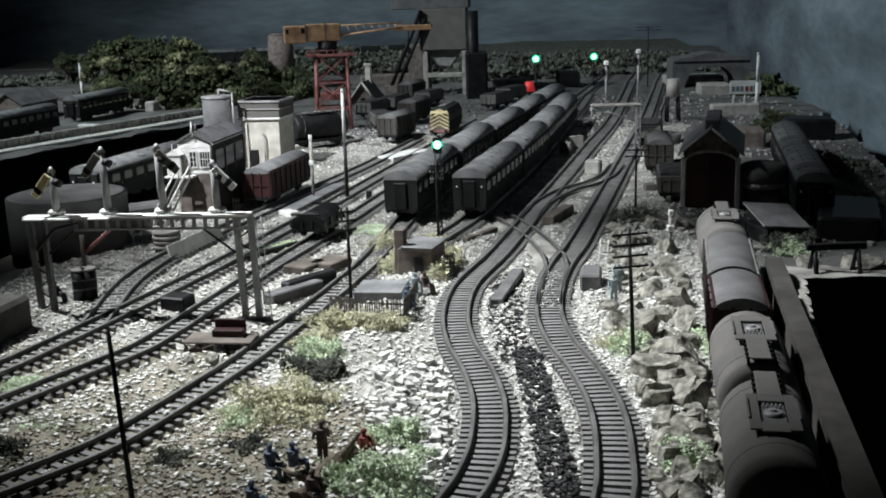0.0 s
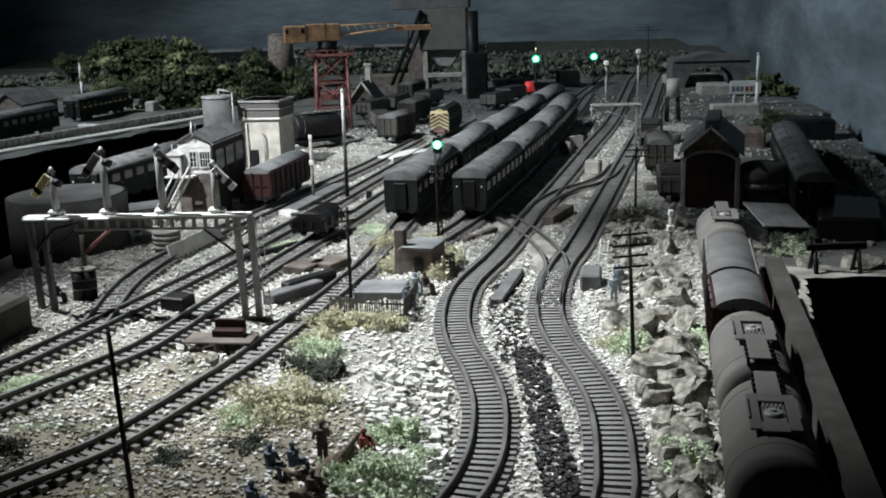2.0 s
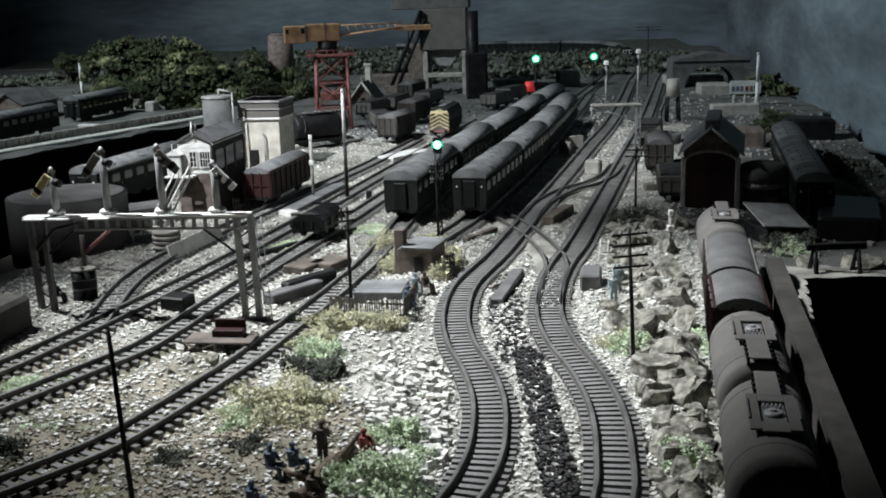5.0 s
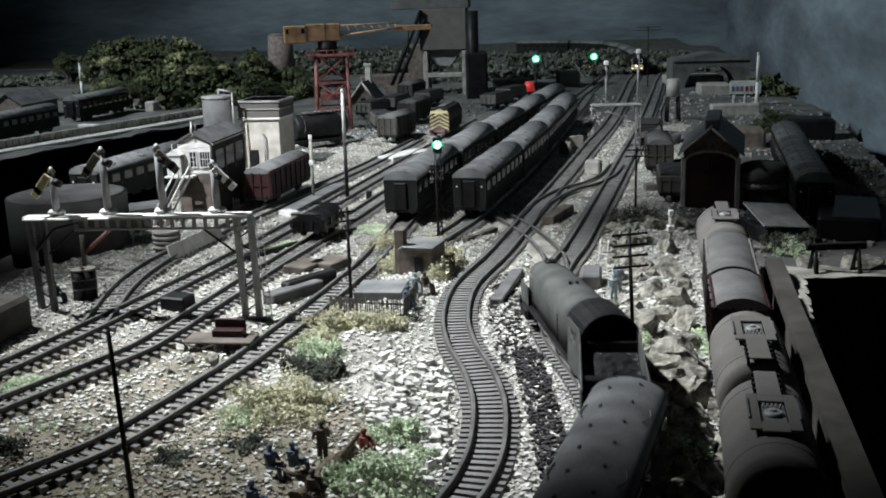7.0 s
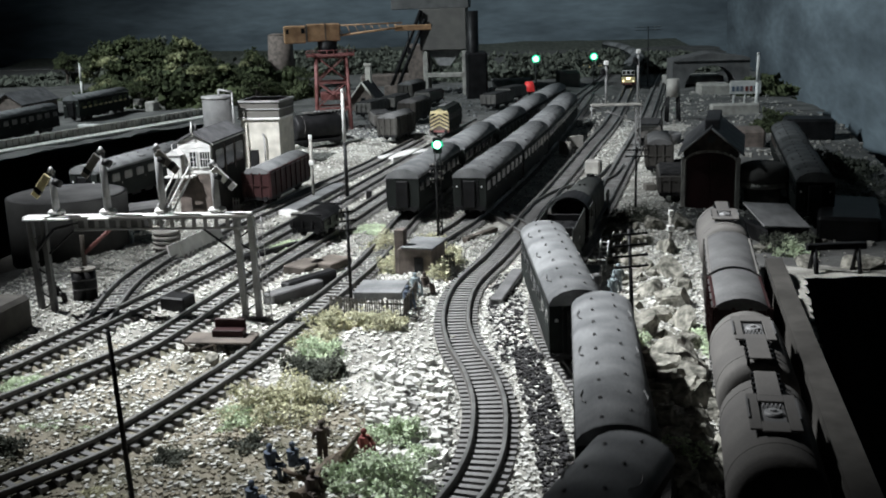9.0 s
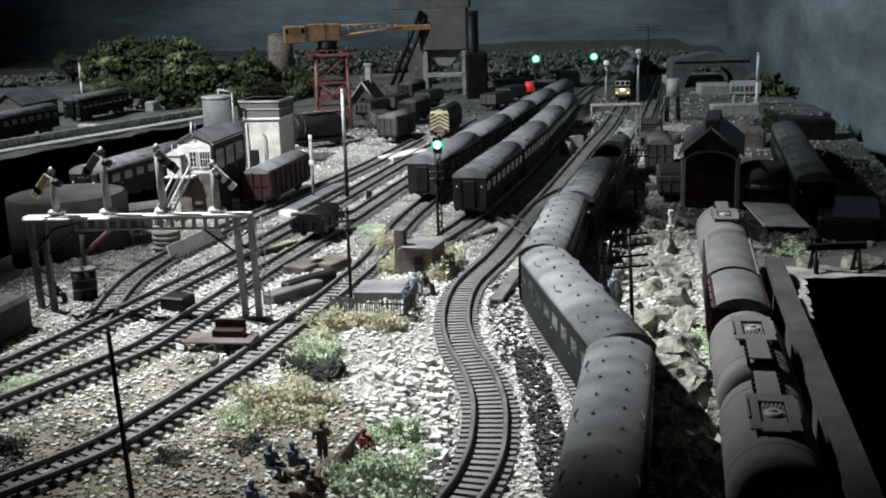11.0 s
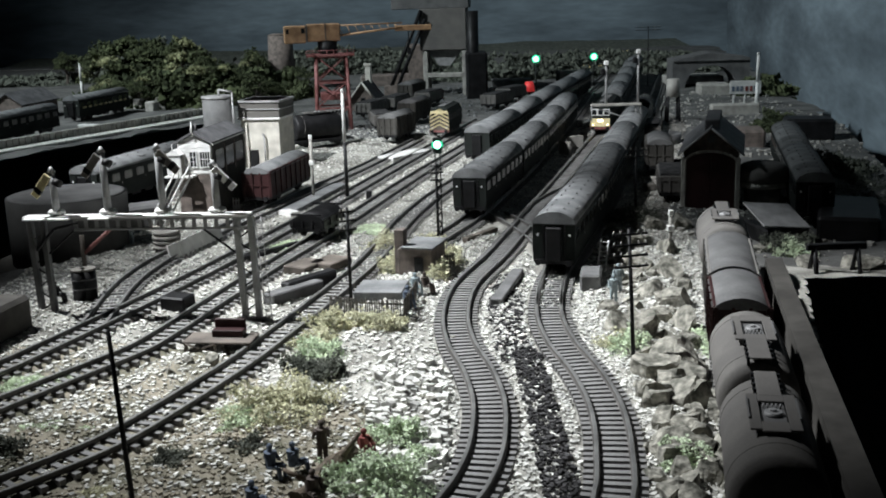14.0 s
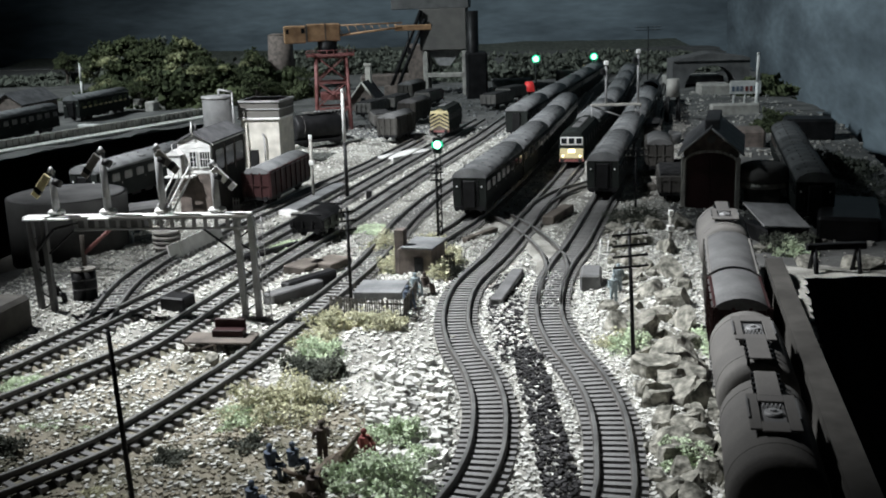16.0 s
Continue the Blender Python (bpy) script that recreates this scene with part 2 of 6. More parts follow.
def track(name, line, s0, s1, label, sleepers=True, pitch=PITCH):
    tr = thing("track", Matrix(), label, "railway track", "yard tracks", "structure")
    n = int((s1 - s0) / 0.006)
    for side in (-1, 1):
        # rail profile: foot, web, head
        prof = [(-0.0016, BED + 0.002), (0.0016, BED + 0.002), (0.0009, BED + 0.0028), (0.00105, -0.0001), (-0.00105, -0.0001), (-0.0009, BED + 0.0028)]
        verts, faces, tv, tf = [], [], [], []
        for i in range(n + 1):
            s = s0 + (s1 - s0) * i / n
            p, w = line.at(s), line.way(s)
            r = Vector((w.y, -w.x, 0))
            for x, z in prof:
                verts.append(p + r * (side * GAUGE / 2 + x) + Vector((0, 0, z)))
            tv += [p + r * (side * GAUGE / 2 + x) + Vector((0, 0, z)) for x, z in ((-0.00105, -0.0001), (-0.0008, 0.0003), (0.0008, 0.0003), (0.00105, -0.0001))]
        for i in range(n):
            for k in range(6):
                a, b = i * 6 + k, i * 6 + (k + 1) % 6
                faces.append((a, b, b + 6, a + 6))
            for k in range(3):
                a = i * 4 + k
                tf.append((a, a + 1, a + 5, a + 4))
        rail = raw("rail", verts, faces, RAIL, tr)
        raw("rail_head", tv, tf, RAILTOP, rail)
    if not sleepers:
        return tr
    bm = bmesh.new()
    box(bm, -0.0143, 0.0143, -0.0017, 0.0017, BED - 0.001, BED + 0.002)
    me = bpy.data.meshes.new("sleeper")
    bm.to_mesh(me)
    bm.free()
    me.materials.append(SLEEPER)
    far, ff, made = [], [], 0
    for i in range(int((s1 - s0) / pitch)):
        s = s0 + (i + 0.5) * pitch
        m = Matrix.Translation(line.at(s)) @ pose(0, 0, random.uniform(-0.0002, 0.0001), 0, 0, line.turn(s) + random.uniform(-1, 1))
        if 0.3 < m.translation.y < 1.15 and made < 290:
            ob = new("sleeper", me)
            ob.parent, ob.matrix_world = tr, m
            made += 1
        else:
            o = len(far)
            far += [m @ v.co for v in me.vertices]
            ff += [tuple(o + k for k in f.vertices) for f in me.polygons]
    if far:
        tagged(raw("sleepers", far, ff, SLEEPER, tr), kind="stuff")
    return tr


# ---- ground and hall ----
def lumps(x, y):
    return 0.004 * noise.noise(Vector((x * 14, y * 14, 0))) + 0.002 * noise.noise(Vector((x * 50, y * 50, 3)))


def ground_height(x, y):
    best, near = 9.0, 0
    for i, k in enumerate(LINES):
        d = np.min(np.hypot(k[:, 0] - x, k[:, 1] - y))
        if d < best:
            best, near = d, i
    f = min(1.0, max(0.0, (best - 0.017) / 0.03))
    if best < 0.0125:
        return BED - 0.0036 if near < 2 else BED + 0.0006
    return BED - 0.0015 + f * (0.004 + lumps(x, y))


LINES = [t.p[::3] for t in TRACKS.values()]

RIGHT_PIT = [(0.10, -1.5), (0.165, 0.40), (0.262, 0.748), (3.0, 0.748), (3.0, -1.5)]
RIGHT_EDGE = [(0.505, 1.19), (0.636, 1.741), (0.718, 2.267), (1.0, 3.9), (3.0, 3.9), (3.0, 0.748), (0.42, 0.748)]
LEFT_PIT = [(-0.345, 0.86), (-0.30, 0.90), (-0.277, 1.06), (-0.35, 1.52), (-0.415, 1.90), (-0.53, 1.73), (-0.62, 1.50), (-1.3, 0.2), (-0.6, 0.2), (-0.47, 0.7)]


def inside(x, y, poly):
    hit = False
    for (x0, y0), (x1, y1) in zip(poly, poly[1:] + poly[:1]):
        if (y0 > y) != (y1 > y) and x < (x1 - x0) * (y - y0) / (y1 - y0) + x0:
            hit = not hit
    return hit


xs = np.concatenate([np.linspace(-1.9, -0.62, 22), np.linspace(-0.6, 0.6, 220), np.linspace(0.62, 1.3, 18)])
ys = np.concatenate([np.linspace(-1.5, 0.29, 12), np.linspace(0.3, 1.3, 170), np.linspace(1.31, 3.9, 110)])
verts = [(x, y, ground_height(x, y)) for y in ys for x in xs]
nx = len(xs)
faces = []
for j in range(len(ys) - 1):
    for i in range(nx - 1):
        x, y = (xs[i] + xs[i + 1]) / 2, (ys[j] + ys[j + 1]) / 2
        if not (inside(x, y, RIGHT_PIT) or inside(x, y, RIGHT_EDGE) or inside(x, y, LEFT_PIT)):
            faces.append((j * nx + i, j * nx + i + 1, (j + 1) * nx + i + 1, (j + 1) * nx + i))
for k in {v for f in faces for v in f}:
    x, y, z = verts[k]
    for poly in (RIGHT_PIT, RIGHT_EDGE, LEFT_PIT):
        if inside(x, y, poly):
            best = None
            for (x0, y0), (x1, y1) in zip(poly, poly[1:] + poly[:1]):
                dx, dy = x1 - x0, y1 - y0
                u = min(1, max(0, ((x - x0) * dx + (y - y0) * dy) / (dx * dx + dy * dy)))
                q = (math.hypot(x - x0 - u * dx, y - y0 - u * dy), x0 + u * dx, y0 + u * dy)
                best = q if best is None or q < best else best
            verts[k] = (best[1], best[2], z)
ground = raw("ground", verts, faces, GROUND, None, True)
ground.data.materials.append(GRITSHADE)
ground.data.materials.append(SAND)
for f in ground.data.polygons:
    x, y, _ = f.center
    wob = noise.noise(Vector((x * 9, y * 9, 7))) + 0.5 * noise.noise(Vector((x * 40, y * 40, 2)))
    # Shade between the running-line sleepers is put into the bed colour.
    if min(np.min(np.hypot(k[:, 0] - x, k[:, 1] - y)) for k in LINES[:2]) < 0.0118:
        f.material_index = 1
    # Darker grit over the far yard, the right yard and the left edge.
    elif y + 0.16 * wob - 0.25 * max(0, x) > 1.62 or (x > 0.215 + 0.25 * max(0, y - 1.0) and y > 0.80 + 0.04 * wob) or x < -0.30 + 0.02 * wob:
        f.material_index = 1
    elif -0.17 * (x + 0.02) * 20 - (y - 0.36) * 5 + wob * 0.7 > -0.8 and x < -0.03 and y < 0.66:
        f.material_index = 2
tagged(ground, "gritty pale grey ballast ground of a model railway", "ground", kind="structure")

for key, (a, b, lab) in dict(
    down=(-1.2, 2.6, "curving grey running line with dark sleepers"), up=(0.0, 5.4, "curving grey running line beside cinders"),
    loop=(0.0, 2.9, "straight dark-railed loop line"), bay=(0.0, 1.6, "bay line under parked coaches"),
    goods=(0.0, 2.0, "goods line in pale ballast"), yard=(0.0, 2.0, "yard line in pale ballast"),
    siding=(0.0, 1.3, "curved siding off the yard line"), tanks=(0.0, 0.85, "siding under parked tank wagons"),
    slip=(0.0, 0.4, "curved turnout rails"), crossover=(0.0, 0.35, "crossover rails"),
).items():
    ln = TRACKS[key]
    track(key, ln, max(a, ln.s[0]), min(b, ln.s[-1]), lab, key not in ("slip", "crossover"), PITCH if key in ("down", "up", "tanks") else 0.0082)

def wall(name, x0, x1, y0, y1, z0, z1, material, label):
    bm = bmesh.new()
    box(bm, x0, x1, y0, y1, z0, z1)
    return tagged(part(name, bm, material), label, "wall", kind="structure")

wall("wall_north", -4, 4, 4.4, 4.5, -1, 3, SKYWALL, "smeared blue-grey painted backdrop wall")
side = wall("wall_east", 0, 0.03, 0, 4.4, -1, 2.2, SKYWALL, "smeared blue-grey painted wall beside the board")
side.matrix_world = pose(0.62, 0.72, 0, 0, 0, -8.5)
wall("wall_west", -4, -3.9, -2.5, 4.4, -1, 3, VOID, "dark hall wall")
wall("wall_south", -4, 4, -2.6, -2.5, -1, 3, VOID, "dark hall wall")
wall("floor", -4, 4, -2.6, 4.5, -1.1, -1, VOID, "dark hall floor")
wall("ceiling", -4, 4, -2.6, 4.5, 3, 3.1, VOID, "dark hall ceiling")


# ---- trains ----
def loft(bm, rings):
    """Skin between rings of points."""
    vs = [[bm.verts.new(p) for p in r] for r in rings]
    for a, b in zip(vs, vs[1:]):
        for i in range(len(a)):
            j = (i + 1) % len(a)
            bm.faces.new((a[i], a[j], b[j], b[i]))
    bm.faces.new(vs[0][::-1])
    bm.faces.new(vs[-1])
    bmesh.ops.recalc_face_normals(bm, faces=bm.faces[:])
    return bm


ROOF_OUT = [(-0.0165, 0.0385), (-0.0158, 0.041), (-0.0135, 0.0437), (-0.009, 0.0462), (-0.0045, 0.0474), (0, 0.0478), (0.0045, 0.0474), (0.009, 0.0462), (0.0135, 0.0437), (0.0158, 0.041), (0.0165, 0.0385)]


def wheel_mesh(r):
    bm = bmesh.new()
    rod(bm, (-0.0095, 0, 0), (-0.0070, 0, 0), r, seg=16)
    rod(bm, (0.0070, 0, 0), (0.0095, 0, 0), r, seg=16)
    rod(bm, (-0.007, 0, 0), (0.007, 0, 0), 0.0012, seg=6)
    return bm


def bogie(parent, y):
    b = one("bogie", BLACK, parent, (-0.0125, -0.0105, y - 0.018, y + 0.018, 0.003, 0.0065), (0.0105, 0.0125, y - 0.018, y + 0.018, 0.003, 0.0065), (-0.0125, 0.0125, y - 0.003, y + 0.003, 0.004, 0.008), bevel=0.0005)
    for d in (-0.0125, 0.0125):
        w = part("wheelset", wheel_mesh(0.006), BLACK, b)
        w.location = (0, y + d, 0.006)
    return b


def coach(length, body, roof, label, group="", vents=True, ribs=False):
    """A bogie coach, its middle at the origin on the rail top, running along y."""
    c = thing("passenger_coach", Matrix(), label, "passenger coach", group)
    h = length / 2
    bm = bmesh.new()
    side = [(-0.0155, 0.009), (-0.016, 0.014), (-0.0162, 0.025), (-0.016, 0.0388), (0.016, 0.0388), (0.0162, 0.025), (0.016, 0.014), (0.0155, 0.009)]
    prism(bm, side, -h, h)
    part("body", bm, body, c)
    bm = bmesh.new()
    prism(bm, ROOF_OUT, -h - 0.0006, h + 0.0006)
    for f in bm.faces:
        f.smooth = len(f.verts) == 4
    r = part("roof", bm, roof, c)
    if vents:
        for i in range(9):
            y = -h + length * (i + 0.5) / 9
            for x in (-0.006, 0.0055):
                bm = bmesh.new()
                z = 0.0468
                rod(bm, (x, y + (0.004 if x > 0 else -0.003), z - 0.001), (x, y + (0.004 if x > 0 else -0.003), z + 0.0013), 0.0011, 0.0007, 6)
                part("roof_vent", bm, ROOFDARK, r)
        for i in range(3):
            y = -h + length * (i + 0.6) / 3.2
            for sx in (-1, 1):
                bm = bmesh.new()
                for k in range(5):
                    a0, a1 = k / 5 * 0.9, (k + 1) / 5 * 0.9
                    rod(bm, (sx * (0.0118 + 0.002 * math.sin(a0 * 3)), y - 0.007 + 0.0155 * a0, 0.0453 - 0.001 * math.sin(a0 * 3)), (sx * (0.0118 + 0.002 * math.sin(a1 * 3)), y - 0.007 + 0.0155 * a1, 0.0453 - 0.001 * math.sin(a1 * 3)), 0.0004, seg=4)
                part("rain_strip", bm, ROOFDARK, r)
    for i in range(8):
        y = -h + length * (i + 0.5) / 8
        for sx in (-1, 1):
            w = one("window", GLASS, c, (sx * 0.0161 - 0.0003, sx * 0.0161 + 0.0003, y - 0.007, y + 0.007, 0.0255, 0.034), bevel=0.0002)
            if i % 2:
                one("door_handle", RAILTOP, c, (sx * 0.0164 - 0.0003, sx * 0.0164 + 0.0003, y + 0.0095, y + 0.0105, 0.0225, 0.0235))
    for sy in (-1, 1):
        one("gangway", BLACK, c, (-0.006, 0.006, sy * (h + 0.0012) - 0.0015, sy * (h + 0.0012) + 0.0015, 0.010, 0.036), bevel=0.0008)
        one("buffer_beam", BLACK, c, (-0.0145, 0.0145, sy * (h + 0.0004) - 0.0008, sy * (h + 0.0004) + 0.0008, 0.0078, 0.0112))
        for sx in (-1, 1):
            rods("buffer", BLACK, c, ((sx * 0.0115, sy * h, 0.0095), (sx * 0.0115, sy * (h + 0.004), 0.0095), 0.0008), ((sx * 0.0115, sy * (h + 0.004), 0.0095), (sx * 0.0115, sy * (h + 0.0046), 0.0095), 0.0024))
            if ribs:
                one("end_rib", BLACK, c, (sx * 0.008 - 0.0006, sx * 0.008 + 0.0006, sy * h - 0.001, sy * h + 0.001, 0.0115, 0.0375))
                one("lamp_bracket", WHITE, c, (sx * 0.012 - 0.0007, sx * 0.012 + 0.0007, sy * (h + 0.0008) - 0.0005, sy * (h + 0.0008) + 0.0005, 0.0295, 0.031))
    one("underframe", BLACK, c, (-0.013, 0.013, -h + 0.002, h - 0.002, 0.0075, 0.0095), (-0.010, 0.010, -0.022, -0.004, 0.004, 0.008), (-0.009, 0.009, 0.006, 0.022, 0.0035, 0.008))
    for y in (-h + 0.033, h - 0.033):
        bogie(c, y)
    return c


def on_line(line, s, half):
    a, b = line.at(s - half), line.at(s + half)
    d = b - a
    return Matrix.Translation((a + b) / 2) @ pose(0, 0, 0, 0, 0, math.degrees(math.atan2(d.y, d.x)) - 90)


COACH, GAP = 0.184, 0.1905
PACE = [(0.0, -1.07), (4.0, -0.44), (6.5, -0.022), (7.0, 0.065), (8.0, 0.232), (9.0, 0.389), (11.5, 0.766), (12.5, 0.934), (13.5, 1.097), (14.5, 1.252), (16.0, 1.478)]
LOOP = TRACKS["loop"]
LOOP_PACE = [(t, LOOP.near(x, y)) for t, x, y in ((0.0, -0.0371, 0.9945), (8.4, -0.0371, 0.9945), (9.0, -0.0357, 1.0021), (9.2, -0.0342, 1.0072), (11.3, -0.0142, 1.1029), (12.0, -0.0022, 1.147), (12.5, 0.0106, 1.191), (13.0, 0.0231, 1.2346), (13.5, 0.0336, 1.2777), (14.0, 0.0464, 1.328), (14.5, 0.0608, 1.3773), (15.2, 0.0834, 1.4501), (16.0, 0.1124, 1.5609))]
UP = TRACKS["up"]
DIESEL_PACE = [(t, UP.near(x, y)) for t, x, y in ((0.0, -0.10, 3.705), (6.3, 0.5115, 2.8122), (7.0, 0.4838, 2.6828), (8.0, 0.446, 2.5011), (9.0, 0.4069, 2.3154), (11.3, 0.3428, 2.0152), (12.0, 0.3111, 1.8748), (12.5, 0.2912, 1.8002), (13.0, 0.2704, 1.7161), (13.5, 0.2506, 1.6395), (14.0, 0.2341, 1.5754), (14.5, 0.2117, 1.4879), (15.2, 0.1805, 1.3708), (16.0, 0.1521, 1.2793))]
MOVERS = []


def pace(rows, t):
    return float(np.interp(t, [r[0] for r in rows], [r[1] for r in rows]))


express = coach(COACH, DARKGREEN, ROOFGREY, "dusty dark green coach with vented grey roof, in the moving train", "coaches of the moving train", True, True)
for i in range(4):
    c = express if i == 0 else copy_thing(express, Matrix())
    MOVERS.append((c, "down", PACE, 1, -COACH / 2 - i * GAP, 0.055))



# ---- poles and signals ----
def telegraph_pole(x, y, h, arms, label, lean=0.0, turn=0.0, arm=0.010):
    p = thing("telegraph_pole", pose(x, y, BED, 0, lean, turn), label, "telegraph pole", "telegraph poles")
    rods("post", BLACK, p, ((0, 0, -0.002), (0, 0, h), 0.0013, 0.0010))
    for i in range(arms):
        z = h - 0.003 - i * 0.0062
        a = one("cross_arm", BLACK, p, (-arm, arm, -0.0012, -0.0002, z - 0.0006, z + 0.0006))
        for u in (-0.9, -0.5, 0.5, 0.9):
            rods("insulator", CONCRETE, a, ((u * arm, -0.0007, z + 0.0006), (u * arm, -0.0007, z + 0.0022), 0.0006, 0.0004), seg=6)
    return p


telegraph_pole(-0.1371, 0.4261, 0.0811, 0, "slender black model telegraph pole beside the loop line", -2.0)
telegraph_pole(-0.0638, 0.704, 0.0757, 3, "black model telegraph pole by the picket fence", 0.4, 25, 0.006)
telegraph_pole(0.1069, 0.5809, 0.0824, 4, "black model telegraph pole with four cross arms among rocks", -2.4, 5)
telegraph_pole(-0.0036, 0.9215, 0.0706, 3, "black model telegraph pole beside the signal mast", 0, 10, 0.006)
telegraph_pole(0.191, 1.0372, 0.0615, 2, "black model telegraph pole near the engine shed", 0, 0, 0.011)
telegraph_pole(0.4596, 2.3685, 0.131, 2, "tall dark pole with two cross arms far down the yard", 0, 0, 0.028)


def lattice(parent, material, w, z0, z1, step, r=0.0004):
    for sx in (-1, 1):
        for sy in (-1, 1):
            rods("upright", material, parent, ((sx * w, sy * w, z0), (sx * w, sy * w, z1), r * 1.5), seg=5)
    z, k = z0, 1
    items = []
    while z + step <= z1:
        for sy in (-1, 1):
            items.append(((-k * w, sy * w, z), (k * w, sy * w, z + step), r))
            items.append(((sy * w, -k * w, z), (sy * w, k * w, z + step), r))
        z, k = z + step, -k
    return rods("lacing", material, parent, *items, seg=4)


def colour_light(x, y, z, h, lens, label, mast=True):
    s = thing("colour_light_signal", pose(x, y, z), label, "railway signal", "colour light signals")
    if mast:
        lattice(s, BLACK, 0.0022, -0.003, h - 0.006, 0.006)
    else:
        rods("post", BLACK, s, ((0, 0, -0.003), (0, 0, h - 0.004), 0.0014))
    one("signal_head", BLACK, s, (-0.004, 0.004, 0.0, 0.004, h - 0.008, h + 0.006), bevel=0.0008)
    bm = bmesh.new()
    bmesh.ops.create_uvsphere(bm, u_segments=12, v_segments=8, radius=lens, matrix=pose(0, -0.001, h))
    part("lens", bm, GREENLIGHT, s, "glowing green lens")
    # Glowing disc imitates the green halo of the lamp.
    rods("lens_halo", GREENHALO, s, ((0, 0.0005, h), (0, 0.0015, h), lens * 1.5), seg=20)
    return s


colour_light(-0.0021, 0.9236, BED, 0.0855, 0.0034, "lattice signal mast showing a bright green light")
colour_light(0.211, 2.3186, BED, 0.0706, 0.006, "far colour light signal glowing green", False)
colour_light(0.3482, 2.4123, BED, 0.0659, 0.006, "far colour light signal glowing green", False)

# semaphore gantry over the yard
gx, gy = -0.1319, 0.7049
gantry = thing("semaphore_gantry", pose(gx, gy, BED, 0, -1.3, -11.5668), "grey steel semaphore signal gantry spanning the yard lines", "signal gantry")
GL, GH = 0.1534, 0.0682 + 0.004
one("beam", WHITE, gantry, (-GL * 1.05, 0.006, -0.0042, 0.0045, GH, GH + 0.0018), bevel=0.0004)
one("girder", GREYSTEEL, gantry, (-GL * 0.8, 0.004, -0.004, -0.0028, GH - 0.0014, GH), (-GL * 0.8, 0.004, -0.004, -0.0028, GH - 0.0085, GH - 0.0068), bevel=0.0003)
for i in range(16):
    u = -GL * (0.01 + i * 0.052)
    one("girder_upright", GREYSTEEL, gantry, (u - 0.0013, u + 0.0013, -0.0039, -0.0029, GH - 0.0068, GH - 0.0014))
one("girder_plate", ROOFDARK, gantry, (-GL * 0.8, -GL * 0.46, -0.0024, -0.0016, GH - 0.008, GH - 0.0005))
rods("end_bracket", BLACK, gantry, ((-GL, -0.003, GH - 0.022), (-GL * 0.9, -0.003, GH - 0.007), 0.0011), ((-GL * 0.9, -0.003, GH - 0.007), (-GL * 0.78, -0.003, GH - 0.003), 0.0011))
for u, z in ((0.02, 0.004), (0.14, 0.005), (0.34, 0.005)):
    one("walkway_bracket", WHITE, gantry, (-GL * (1 - u) - 0.008, -GL * (1 - u) + 0.008, -0.0085, -0.0045, GH - 0.0002, GH + 0.001), bevel=0.0002)
for u in (0.0, -GL):
    for sx in (-0.0045, 0.0055):
        one("leg", GREYSTEEL if u == 0 else ROOFDARK, gantry, (u + sx - 0.002, u + sx + 0.002, -0.002, 0.002, -0.001, GH), bevel=0.0003)
    for k in range(int((GH - 0.012) / 0.0085)):
        rods("leg_lacing", BLACK, gantry, ((u - 0.0065 * (-1) ** k, 0, 0.004 + k * 0.0085), (u + 0.0065 * (-1) ** k, 0, 0.0125 + k * 0.0085), 0.0005), seg=5)
    one("foot_plate", WOOD, gantry, (u - 0.011, u + 0.011, -0.006, 0.006, -0.002, 0.0012), bevel=0.0004)
    rods("knee_brace", BLACK, gantry, ((u + (0.0065 if u < 0 else -0.0065), 0, GH - 0.026), (u + (0.03 if u < 0 else -0.03), 0, GH - 0.008), 0.0008))
rods("ladder", GREYSTEEL, gantry, ((0.012, -0.004, 0), (0.010, -0.003, GH), 0.0004), ((0.016, -0.004, 0), (0.014, -0.003, GH), 0.0004), *[((0.012, -0.004, z * 0.004), (0.016, -0.004, z * 0.004), 0.0003) for z in range(1, int(GH / 0.004))], seg=4)
for u, h, arm, lean in ((0.065, 0.028, YELLOW, -35), (0.32, 0.041, WOOD, -38), (0.586, 0.042, WOOD, 40), (0.84, 0.030, WHITE, 48)):
    x = -GL * (1 - u) + 0.0072
    h += 0.004
    d = rods("doll_post", GREYSTEEL, gantry, ((x, 0, GH), (x, 0, GH + h), 0.0028, 0.0022), seg=10)
    rods("finial", GREYSTEEL, d, ((x, 0, GH + h), (x, 0, GH + h + 0.004), 0.0032, 0.0008), seg=10)
    rods("spectacle", BLACK, d, ((x + 0.002, -0.002, GH + h - 0.006), (x + 0.007, -0.002, GH + h - 0.008), 0.0028), seg=8)
    bm = bmesh.new()
    box(bm, 0.002, 0.021, -0.0008, 0.0008, -0.0028, 0.0028, 0.0003, pose(x, -0.003, GH + h, 0, 0, 0) @ (pose(0, 0, 0, 0, 180 - 50, 0) if lean < 0 else pose(0, 0, 0, 0, 45, 0)))
    a = part("signal_arm", bm, arm, d)
    bm = bmesh.new()
    box(bm, 0.014, 0.0175, -0.0012, 0.0012, -0.0029, 0.0029, 0, pose(x, -0.003, GH + h, 0, 0, 0) @ (pose(0, 0, 0, 0, 180 - 50, 0) if lean < 0 else pose(0, 0, 0, 0, 45, 0)))
    part("stripe", bm, BLACK, a)
    one("base_bracket", WHITE, d, (x - 0.006, x + 0.006, -0.003, 0.003, GH + 0.002, GH + 0.006), bevel=0.0015)

